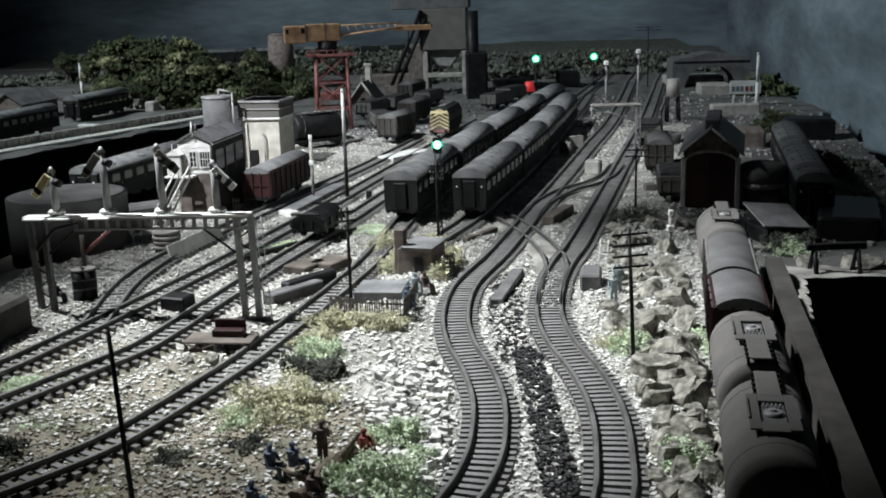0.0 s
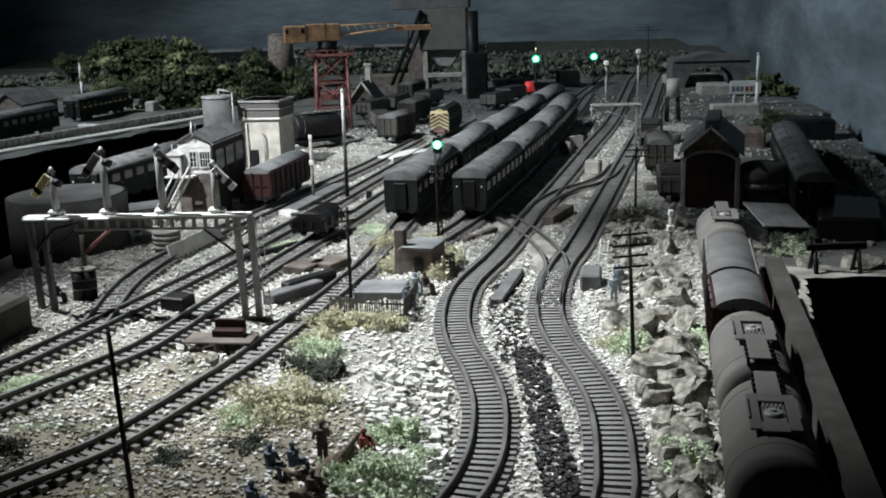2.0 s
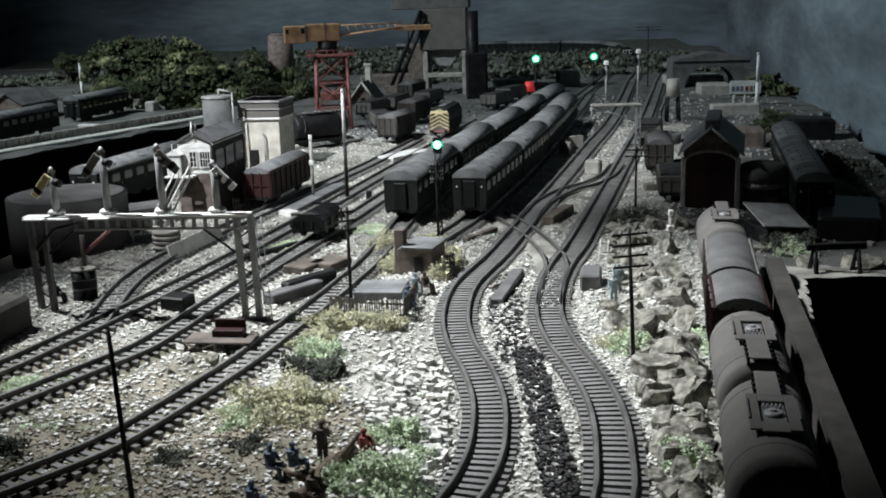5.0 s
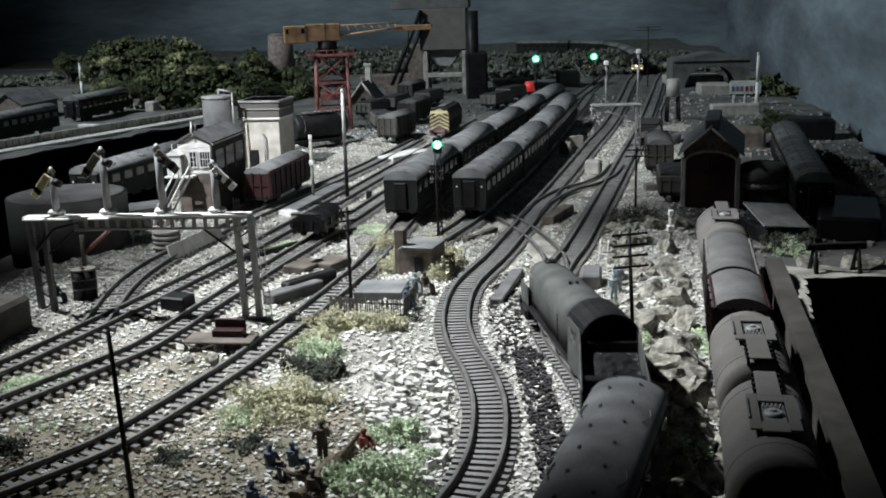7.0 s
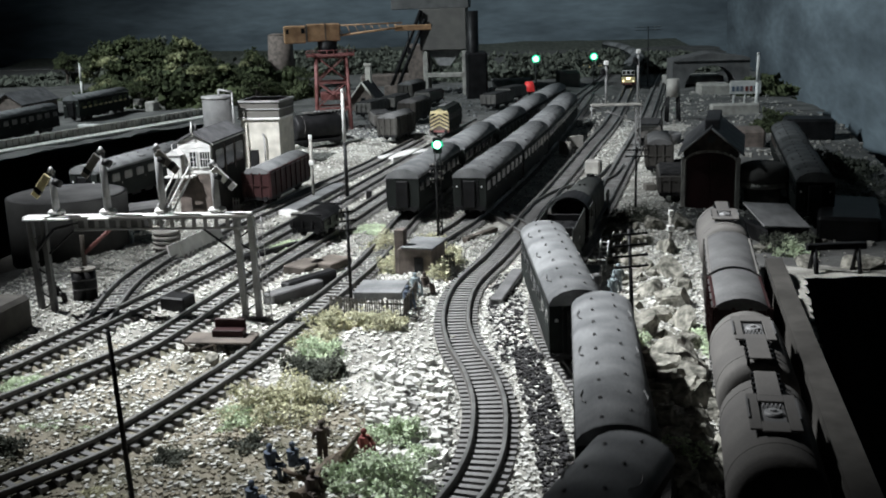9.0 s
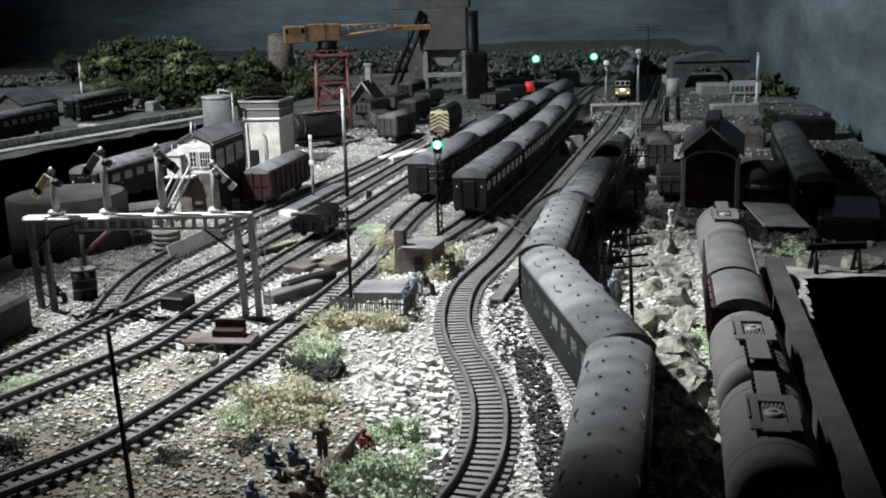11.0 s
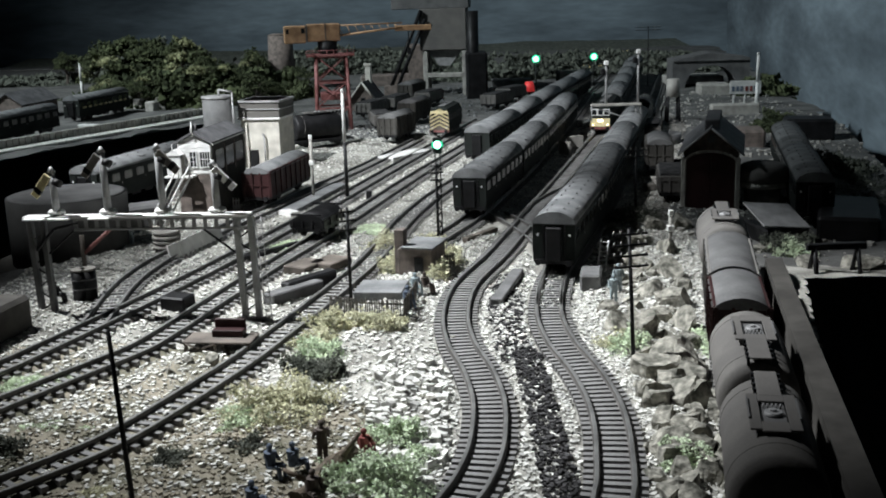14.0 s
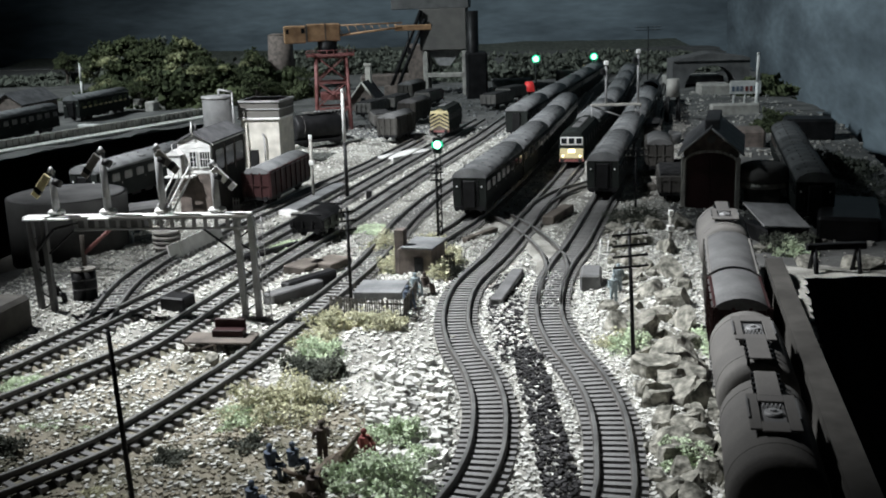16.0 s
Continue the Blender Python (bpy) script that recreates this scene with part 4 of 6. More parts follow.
# ---- the steam engine and its tender ----
LOCOGREY = mat("sooty_dark_grey", (0.075, 0.079, 0.075), 0.7, 0, 0.35, 50, 0.15, (0.045, 0.047, 0.045))
loco = thing("steam_locomotive", Matrix(), "sooty black-green steam locomotive running away along the line", "locomotive")
bm = bmesh.new()
case = lambda y, w, top: [(-w, y, 0.0145), (-w, y, top - 0.0125), (-w * 0.93, y, top - 0.0065), (-w * 0.72, y, top - 0.0026), (-w * 0.38, y, top - 0.0006), (0, y, top), (w * 0.38, y, top - 0.0006), (w * 0.72, y, top - 0.0026), (w * 0.93, y, top - 0.0065), (w, y, top - 0.0125), (w, y, 0.0145)]
loft(bm, [case(-0.0445, 0.0138, 0.0440), case(-0.01, 0.0134, 0.0435), case(0.03, 0.0130, 0.0425), case(0.060, 0.0124, 0.0412), case(0.076, 0.0112, 0.0395), case(0.083, 0.0095, 0.0365)])
for f in bm.faces:
    f.smooth = len(f.verts) == 4
part("boiler_casing", bm, LOCOGREY, loco)
rods("chimney", BLACK, loco, ((0, 0.064, 0.039), (0, 0.064, 0.0428), 0.0034, 0.0036), seg=14)
rods("safety_valve", BLACK, loco, ((-0.002, 0.004, 0.042), (-0.002, 0.004, 0.0445), 0.001), ((0.002, 0.004, 0.042), (0.002, 0.004, 0.0445), 0.001), seg=8)
rods("smokebox_door", BLACK, loco, ((0, 0.082, 0.026), (0, 0.0845, 0.026), 0.0085, 0.007), seg=20)
rods("casing_band", BLACK, loco, ((-0.0136, -0.012, 0.0146), (-0.0136, -0.012, 0.031), 0.0004), ((0.0136, -0.012, 0.0146), (0.0136, -0.012, 0.031), 0.0004), seg=5)
one("running_plate", BLACK, loco, (-0.0155, 0.0155, -0.068, 0.088, 0.0125, 0.014), bevel=0.0003)
one("frame", BLACK, loco, (-0.006, 0.006, -0.066, 0.086, 0.004, 0.0125))
for sx_ in (-1, 1):
    one("smoke_deflector", LOCOGREY, loco, (sx_ * 0.0145 - 0.0004, sx_ * 0.0145 + 0.0004, 0.062, 0.084, 0.014, 0.026), bevel=0.0002)
    cab = one("cab_side", LOCOGREY, loco, (sx_ * 0.0152 - 0.0005, sx_ * 0.0152 + 0.0005, -0.068, -0.044, 0.012, 0.0385), bevel=0.0002)
    one("cab_window", GLASS, cab, (sx_ * 0.0157 - 0.0002, sx_ * 0.0157 + 0.0002, -0.062, -0.050, 0.028, 0.035))
    one("cylinder_block", BLACK, loco, (sx_ * 0.0135 - 0.0035, sx_ * 0.0135 + 0.0035, 0.060, 0.078, 0.005, 0.0125), bevel=0.0012)
    rods("coupling_rod", RAILTOP, loco, ((sx_ * 0.0125, -0.03, 0.009), (sx_ * 0.0125, 0.042, 0.009), 0.0009), seg=6)
    rods("handrail", RAILTOP, loco, ((sx_ * 0.0118, -0.005, 0.033), (sx_ * 0.0112, 0.08, 0.032), 0.0004), seg=5)
one("cab_front", DARKGREEN, loco, (-0.015, 0.015, -0.0455, -0.0442, 0.012, 0.0385))
bm = bmesh.new()
arc = [(0.0158 * math.sin(a), 0.0335 + 0.0135 * math.cos(a)) for a in np.linspace(-1.25, 1.25, 11)]
prism(bm, [(float(x), float(z)) for x, z in arc] + [(float(x), float(z - 0.0011)) for x, z in arc[::-1]], -0.0715, -0.040)
part("cab_roof", bm, BLACK, loco)
one("cab_floor", BLACK, loco, (-0.0145, 0.0145, -0.068, -0.046, 0.014, 0.0155))
for y, r in ((-0.03, 0.0105), (0.006, 0.0105), (0.042, 0.0105), (0.071, 0.0062), (-0.057, 0.0062)):
    w = part("wheelset", wheel_mesh(r), BLACK, loco)
    w.location = (0, y, r)
one("buffer_beam", BLACK, loco, (-0.0155, 0.0155, 0.086, 0.0878, 0.007, 0.0135))
MOVERS.append((loco, "down", PACE, 1, 0.164, 0.04))

tender = thing("tender", Matrix(), "sooty tender with heaped coal behind the steam engine", "locomotive tender")
one("tank", LOCOGREY, tender, (-0.0148, 0.0148, -0.036, 0.048, 0.0115, 0.0285), bevel=0.0012)
for sx_ in (-1, 1):
    rave = one("side_rave", LOCOGREY, tender, (sx_ * 0.0150 - 0.0005, sx_ * 0.0150 + 0.0005, -0.033, 0.050, 0.0135, 0.0385), bevel=0.0004)
    one("number_plate", WHITE, rave, (sx_ * 0.0156 - 0.0002, sx_ * 0.0156 + 0.0002, 0.004, 0.0085, 0.024, 0.0255))
one("bulkhead", BLACK, tender, (-0.0145, 0.0145, -0.0135, -0.0085, 0.028, 0.0365), bevel=0.0008)
one("front_plate", BLACK, tender, (-0.0145, 0.0145, 0.0470, 0.0485, 0.0135, 0.034), bevel=0.0005)
bm = bmesh.new()
bmesh.ops.create_grid(bm, x_segments=10, y_segments=16, size=1)
for v in bm.verts:
    u, w = v.co.x, v.co.y
    v.co = (u * 0.0136, 0.019 + w * 0.027, 0.0285 + 0.0025 * (1 - u * u) * (1 - w ** 4) + 0.0014 * noise.noise(Vector((u * 9, w * 12, 0))))
part("coal", bm, BLACK, tender)
bm = bmesh.new()
loft(bm, [[(0.0062 * k * math.cos(a), -0.0235 + 0.0062 * k * math.sin(a), z) for a in np.linspace(0, 6.2832, 25)[:-1]] for k, z in ((1, 0.0290), (1, 0.0318), (0.9, 0.0336), (0.65, 0.0349), (0.3, 0.0355))])
for f in bm.faces:
    f.smooth = True
part("water_filler", bm, LOCOGREY, tender, "round domed filler lid")
one("rear_tank_top", TANKGREY, tender, (-0.0135, 0.0135, -0.035, -0.010, 0.0285, 0.0296), bevel=0.0004)
one("frame", BLACK, tender, (-0.013, 0.013, -0.037, 0.051, 0.005, 0.0115))
for y in (-0.024, 0.006, 0.036):
    w = part("wheelset", wheel_mesh(0.0072), BLACK, tender)
    w.location = (0, y, 0.0072)
MOVERS.append((tender, "down", PACE, 1, 0.041, 0.026))


# ---- diesels ----
def diesel(length, label, category, chevrons=False):
    d = thing("diesel_locomotive", Matrix(), label, category)
    h = length / 2
    ring = lambda y, k, top: [(-0.0152 * k, y, 0.009), (-0.0158 * k, y, 0.022), (-0.0155 * k, y, 0.034 * top), (-0.0115 * k, y, 0.041 * top), (-0.004, y, 0.0438 * top), (0.004, y, 0.0438 * top), (0.0115 * k, y, 0.041 * top), (0.0155 * k, y, 0.034 * top), (0.0158 * k, y, 0.022), (0.0152 * k, y, 0.009)]
    bm = bmesh.new()
    loft(bm, [ring(-h, 0.96, 0.95), ring(-h + 0.004, 1, 1), ring(h - 0.004, 1, 1), ring(h, 0.96, 0.95)])
    part("body", bm, DARKGREEN, d)
    for sy_ in (-1, 1):
        y = sy_ * (h + 0.0005)
        if chevrons:
            for k in range(5):
                bm = bmesh.new()
                z = 0.011 + k * 0.0056
                for sx_ in (-1, 1):
                    vs = [bm.verts.new(p) for p in ((0, y, z + 0.006), (sx_ * 0.0142, y, z - 0.0015), (sx_ * 0.0142, y, z + 0.0013), (0, y, z + 0.0088))]
                    bm.faces.new(vs if sx_ < 0 else vs[::-1])
                bmesh.ops.solidify(bm, geom=bm.faces[:], thickness=0.0008)
                for v in bm.verts:
                    v.co.y += sy_ * 0.0006
                part("chevron", bm, YELLOW, d)
            one("nose_panel", BROWN, d, (-0.0145, 0.0145, min(y, y - sy_ * 0.001), max(y, y - sy_ * 0.001), 0.0095, 0.035), bevel=0.0002)
            one("end_hood", YELLOW, d, (-0.013, 0.013, y - 0.0008, y + 0.0006, 0.0345, 0.0385), bevel=0.0003)
        else:
            one("warning_panel", YELLOW, d, (-0.0140, 0.0140, y - 0.0004, y + 0.0008, 0.0105, 0.0225), bevel=0.0003)
            one("window_surround", WHITE, d, (-0.0135, 0.0135, y - 0.0004, y + 0.0006, 0.0265, 0.0362), bevel=0.0004)
        for x in (-0.009, 0.0, 0.009):
            if chevrons and x == 0:
                continue
            one("cab_window", GLASS, d, (x - 0.0034, x + 0.0034, y - 0.0004, y + 0.0012, 0.0282, 0.0350), bevel=0.0003)
        one("headcode_box", WARMLIGHT if not chevrons else WHITE, d, (-0.004, 0.004, y - 0.0006, y + 0.0016, 0.0175, 0.0212) if not chevrons else (-0.002, 0.002, y, y + 0.001, 0.0365, 0.038), bevel=0.0003)
        for x in (-0.0105, 0.0105):
            rods("lamp", WARMLIGHT if not chevrons else WHITE, d, ((x, y, 0.0135), (x, y + sy_ * 0.0016, 0.0135), 0.0011), seg=10)
            rods("buffer", BLACK, d, ((x, y, 0.0085), (x, y + sy_ * 0.005, 0.0085), 0.0009), ((x, y + sy_ * 0.0045, 0.0085), (x, y + sy_ * 0.0052, 0.0085), 0.0026), seg=10)
        one("buffer_beam", RED, d, (-0.0148, 0.0148, y - 0.001, y + 0.0008, 0.0065, 0.0098))
    for i in range(6):
        yy = -h + length * (i + 0.5) / 6
        for sx_ in (-1, 1):
            one("side_grille", BLACK, d, (sx_ * 0.0157 - 0.0004, sx_ * 0.0157 + 0.0004, yy - 0.007, yy + 0.007, 0.024, 0.033), bevel=0.0002)
    one("roof_hatch", ROOFDARK, d, (-0.005, 0.005, -h * 0.6, h * 0.6, 0.0432, 0.0446), bevel=0.0004)
    rods("exhaust", BLACK, d, ((0, 0.004, 0.0445), (0, 0.004, 0.0455), 0.003), seg=12)
    one("underframe", BLACK, d, (-0.012, 0.012, -h + 0.003, h - 0.003, 0.005, 0.0092))
    for yy in (-h * 0.6, h * 0.6):
        bogie(d, yy)
    return d


railcar = diesel(0.165, "green diesel locomotive with lit yellow panel ends, approaching", "locomotive")
MOVERS.append((railcar, "up", DIESEL_PACE, -1, 0.165 / 2, 0.05))
for i in range(5):
    c = copy_thing(express, Matrix())
    tagged(c, "dark coach with grey vented roof behind the diesel", group="coaches behind the diesel")
    MOVERS.append((c, "up", DIESEL_PACE, -1, 0.171 + COACH / 2 + i * GAP, 0.055))

shunter = diesel(0.10, "green diesel shunter with yellow and black chevron end", "locomotive", True)
yl = TRACKS["yard"]
shunter.matrix_world = Matrix.Translation((0.0113, 1.5989, 0)) @ pose(0, 0.05, 0, 0, 0, 0) @ pose(0, 0, 0, 0, 0, -12)

# ---- parked and leaving rakes ----
rake = coach(COACH, DARKGREEN, ROOFGREY, "dusty green coach of the rake that pulls out of the loop", "coaches on the loop", False, False)
for i in range(5):
    c = rake if i == 0 else copy_thing(rake, Matrix())
    MOVERS.append((c, "loop", LOOP_PACE, 1, COACH / 2 + 0.002 + i * GAP, 0.055))
bay = TRACKS["bay"]
s0 = bay.near(0.0267, 0.9975)
for i in range(4):
    c = copy_thing(express, on_line(bay, s0 + COACH / 2 + i * GAP, 0.055))
    tagged(c, "dusty dark coach with pale grey roof parked in the bay", group="coaches parked in the bay")


# ---- goods vehicles ----
def van(length, body, roof, label, category="goods van", height=0.036, flat=False):
    v = thing("goods_van", Matrix(), label, category, "goods vehicles")
    h = length / 2
    one("body", body, v, (-0.015, 0.015, -h, h, 0.0095, height), bevel=0.0005)
    if flat:
        one("load", CINDER, v, (-0.0135, 0.0135, -h + 0.002, h - 0.002, height - 0.001, height + 0.002), bevel=0.001)
    else:
        bm = bmesh.new()
        arc = [(0.0158 * math.sin(a), height - 0.010 + 0.0145 * math.cos(a)) for a in np.linspace(-1.0, 1.0, 9)]
        prism(bm, [(float(x) * 1.18, float(z)) for x, z in arc], -h - 0.0008, h + 0.0008)
        for f in bm.faces:
            f.smooth = len(f.verts) == 4
        part("roof", bm, roof, v)
    n = max(3, int(length / 0.014))
    for i in range(n + 1):
        y = -h + length * i / n
        for sx_ in (-1, 1):
            one("side_post", body, v, (sx_ * 0.0154 - 0.0006, sx_ * 0.0154 + 0.0006, y - 0.0008, y + 0.0008, 0.0095, height - 0.001))
    for sy_ in (-1, 1):
        for x in (-0.0135, -0.0045, 0.0045, 0.0135):
            one("end_post", body, v, (x - 0.0009, x + 0.0009, sy_ * (h + 0.0006) - 0.0008, sy_ * (h + 0.0006) + 0.0008, 0.0095, height - 0.001))
        one("end_rail", body, v, (-0.0145, 0.0145, sy_ * (h + 0.0005) - 0.0007, sy_ * (h + 0.0005) + 0.0007, 0.021, 0.0225))
        for x in (-0.0105, 0.0105):
            rods("buffer", BLACK, v, ((x, sy_ * h, 0.008), (x, sy_ * (h + 0.0045), 0.008), 0.0010), ((x, sy_ * (h + 0.0042), 0.008), (x, sy_ * (h + 0.005), 0.008), 0.0024), seg=10)
    one("underframe", BLACK, v, (-0.0145, 0.0145, -h, h, 0.0065, 0.0095))
    for y in (-h * 0.55, h * 0.55):
        w = part("wheelset", wheel_mesh(0.0062), BLACK, v)
        w.location = (0, y, 0.0062)
        for sx_ in (-1, 1):
            one("axle_box", BLACK, v, (sx_ * 0.0125 - 0.0012, sx_ * 0.0125 + 0.0012, y - 0.003, y + 0.003, 0.003, 0.008), bevel=0.0005)
    return v


bv = van(0.125, MAROON, ROOFGREY, "maroon bogie van with grey roof parked by the signal box")
m = Matrix.Translation((-0.1898, 1.0894, 0)) @ pose(0, 0, 0, 0, 0, 77.8594 - 90)
bv.matrix_world = m @ pose(0, 0.064, 0)
WAGONS = [van(0.075, PLANK, ROOFDARK, "dark brown covered wagon standing in the yard"), van(0.078, TANKGREY, ROOFDARK, "grey open wagon loaded with coal", "open wagon", 0.026, True)]
spots = [(-0.0629, 1.5978, -20, 0), (-0.1173, 1.9198, -22, 1), (-0.0799, 2.0042, -20, 1), (-0.0397, 1.8107, -20, 0), (-0.1554, 2.1911, -25, 1), (-0.0926, 1.7232, 10, 1), (-0.0172, 2.0891, -20, 1), (-0.0519, 2.1802, -20, 0), (0.109, 1.996, -28, 1), (0.1434, 2.1148, -28, 1), (0.2367, 1.0811, -10, 1), (0.2547, 1.2413, -10, 0), (0.2914, 1.4804, -14, 1)]
bw = van(0.052, BLACK, BLACK, "small black round-topped wagon on the goods line", height=0.0175)
bw.matrix_world = pose(-0.1125, 0.9539, 0, 0, 0, 75.0811 - 90)
for i, (x, y, turn, k) in enumerate(spots):
    m = pose(x, y, 0, 0, 0, turn)
    if i in (0, 1):
        WAGONS[k].matrix_world = m
    else:
        copy_thing(WAGONS[k], m)


def tank_wagon(length, r, shell=TANKGREY):
    v = thing("tank_wagon", Matrix(), "dusty grey tank wagon with a catwalk along its top", "tank wagon", "tank wagons on the siding")
    h, zc = length / 2, 0.010 + r
    bm = bmesh.new()
    rings = []
    for y, k in ((-h, 0.3), (-h + 0.0005, 0.75), (-h + 0.002, 0.94), (-h + 0.004, 1.0), (h - 0.004, 1.0), (h - 0.002, 0.94), (h - 0.0005, 0.75), (h, 0.3)):
        rings.append([(r * k * math.cos(a), y, zc + r * k * math.sin(a)) for a in np.linspace(0, 2 * math.pi, 33)[:-1]])
    loft(bm, rings)
    for f in bm.faces:
        f.smooth = True
    part("barrel", bm, shell, v)
    zt = zc + r
    one("catwalk", TANKGREY, v, (-0.0046, 0.0046, h * 0.30, h * 0.98, zt + 0.0014, zt + 0.0022), bevel=0.0002)
    for sx_ in (-1, 1):
        one("platform_side", TANKGREY, v, (sx_ * 0.0072 - 0.0022, sx_ * 0.0072 + 0.0022, -h * 0.52, h * 0.34, zt + 0.0012, zt + 0.0021), bevel=0.0002)
        one("platform_kerb", ROOFDARK, v, (sx_ * 0.0093 - 0.0003, sx_ * 0.0093 + 0.0003, -h * 0.30, h * 0.20, zt + 0.0021, zt + 0.0030))
    for y0, y1 in ((-h * 0.56, -h * 0.34), (h * 0.16, h * 0.34)):
        one("platform_end", TANKGREY, v, (-0.0050, 0.0050, y0, y1, zt + 0.0012, zt + 0.0021), bevel=0.0002)
    for y in np.linspace(h * 0.36, h * 0.94, 5):
        for sx_ in (-1, 1):
            one("catwalk_bracket", BLACK, v, (sx_ * 0.0052 - 0.0006, sx_ * 0.0052 + 0.0006, float(y) - 0.001, float(y) + 0.001, zt - 0.002, zt + 0.0018))
    one("hatch_well", ROOFDARK, v, (-0.0049, 0.0049, -h * 0.34, h * 0.16, zt - 0.0006, zt + 0.0006), bevel=0.0002)
    rods("hatch", GREYSTEEL, v, ((0, -h * 0.1, zt), (0, -h * 0.1, zt + 0.0022), 0.0036, 0.0033), ((0, -h * 0.1, zt + 0.0022), (0, -h * 0.1, zt + 0.0032), 0.0012), seg=16)
    rods("hatch_bolt", GREYSTEEL, v, *[((-0.0032 + 0.0016 * k, h * 0.06, zt), (-0.0032 + 0.0016 * k, h * 0.06, zt + 0.0026), 0.0004) for k in range(5)], seg=5)
    for sy_ in (-1, 1):
        bm = bmesh.new()
        ring = np.linspace(0, 2 * math.pi, 49)
        for a0, a1 in zip(ring, ring[1:]):
            rod(bm, (r * math.cos(a0), sy_ * (h - 0.0125), zc + r * math.sin(a0)), (r * math.cos(a1), sy_ * (h - 0.0125), zc + r * math.sin(a1)), 0.00025, seg=4)
        part("barrel_seam", bm, TANKGREY, v)
    one("underframe", BLACK, v, (-0.0135, 0.0135, -h - 0.002, h + 0.002, 0.0065, 0.0105))
    for y in (-h * 0.6, h * 0.6):
        w = part("wheelset", wheel_mesh(0.0062), BLACK, v)
        w.location = (0, y, 0.0062)
    for sy_ in (-1, 1):
        for x in (-0.0105, 0.0105):
            rods("buffer", BLACK, v, ((x, sy_ * (h + 0.002), 0.008), (x, sy_ * (h + 0.006), 0.008), 0.0010), ((x, sy_ * (h + 0.0057), 0.008), (x, sy_ * (h + 0.0065), 0.008), 0.0024), seg=10)
    return v


tl = TRACKS["tanks"]
ends = [tl.near(x, y) for x, y in ((0.1148, 0.3471), (0.1336, 0.4272), (0.1367, 0.4433), (0.1536, 0.5251), (0.1582, 0.5498), (0.171, 0.6102), (0.1731, 0.6195), (0.1942, 0.7129), (0.2076, 0.7756))]
tw = tank_wagon(ends[1] - ends[0], 0.0182)
tw.matrix_world = on_line(tl, (ends[0] + ends[1]) / 2, 0.02)
copy_thing(tw, on_line(tl, (ends[2] + ends[3]) / 2, 0.02) @ pose(0, 0, 0, 0, 0, 180))
gv = van(ends[5] - ends[4], MAROON, ROOFDARK, "maroon van with dusty arched grey roof in the tank siding", height=0.040)
gv.matrix_world = on_line(tl, (ends[4] + ends[5]) / 2, 0.02)
gv = van(ends[7] - ends[6], TANKGREY, ROOFDARK, "grey van with dusty arched roof in the tank siding", height=0.040)
gv.matrix_world = on_line(tl, (ends[6] + ends[7]) / 2, 0.02)
copy_thing(tw, on_line(tl, ends[7] + 0.045, 0.02))
dark_tank = tank_wagon(ends[1] - ends[0], 0.0182, BLACK)
dark_tank.matrix_world = pose(-0.1737, 1.5491, 0, 0, 0, -58)
tagged(dark_tank, "dark horizontal tank standing below the dock crane", group="tanks in the yard")


# ---- things growing, stones and rocks ----
def foliage(name, m, size, n, grain, material, label, category="bush", kind="", group=""):
    """Foam granules and small leaves over an uneven lump of the given half sizes."""
    rng = np.random.default_rng(int(abs(m.translation.x * 7919 + m.translation.y * 104729 + m.translation.z * 1301) * 10) % 100000)
    d = rng.normal(size=(n, 3))
    d /= np.linalg.norm(d, axis=1)[:, None]
    d[:, 2] = np.abs(d[:, 2]) * 1.1 - 0.12
    off = rng.uniform(0, 50)
    lump = np.array([0.74 + 0.62 * noise.noise(Vector((float(p[0]) * 1.9 + off, float(p[1]) * 1.9, float(p[2]) * 1.9))) + 0.34 * noise.noise(Vector((float(p[0]) * 5 + off, float(p[1]) * 5, float(p[2]) * 5))) for p in d])
    c = d * (lump * rng.uniform(0.72, 1.03, n))[:, None] * np.array(size)
    octa = np.array([(1, 0, 0), (-1, 0, 0), (0, 1, 0), (0, -1, 0), (0, 0, 1), (0, 0, -1)], float)
    k = grain * rng.uniform(0.5, 1.5, (n, 1, 1)) * rng.uniform(0.6, 1.3, (n, 6, 1))
    tilt = rng.normal(0, 0.35, (n, 6, 3))
    v = (c[:, None, :] + (octa[None] + tilt) * k).reshape(-1, 3)
    tri = [(0, 2, 4), (2, 1, 4), (1, 3, 4), (3, 0, 4), (2, 0, 5), (1, 2, 5), (3, 1, 5), (0, 3, 5)]
    f = [(i + p, i + q, i + r) for i in range(0, 6 * n, 6) for p, q, r in tri]
    ob = raw(name, v.tolist(), f, material)
    ob.matrix_world = m
    return tagged(ob, label, category, group, kind)


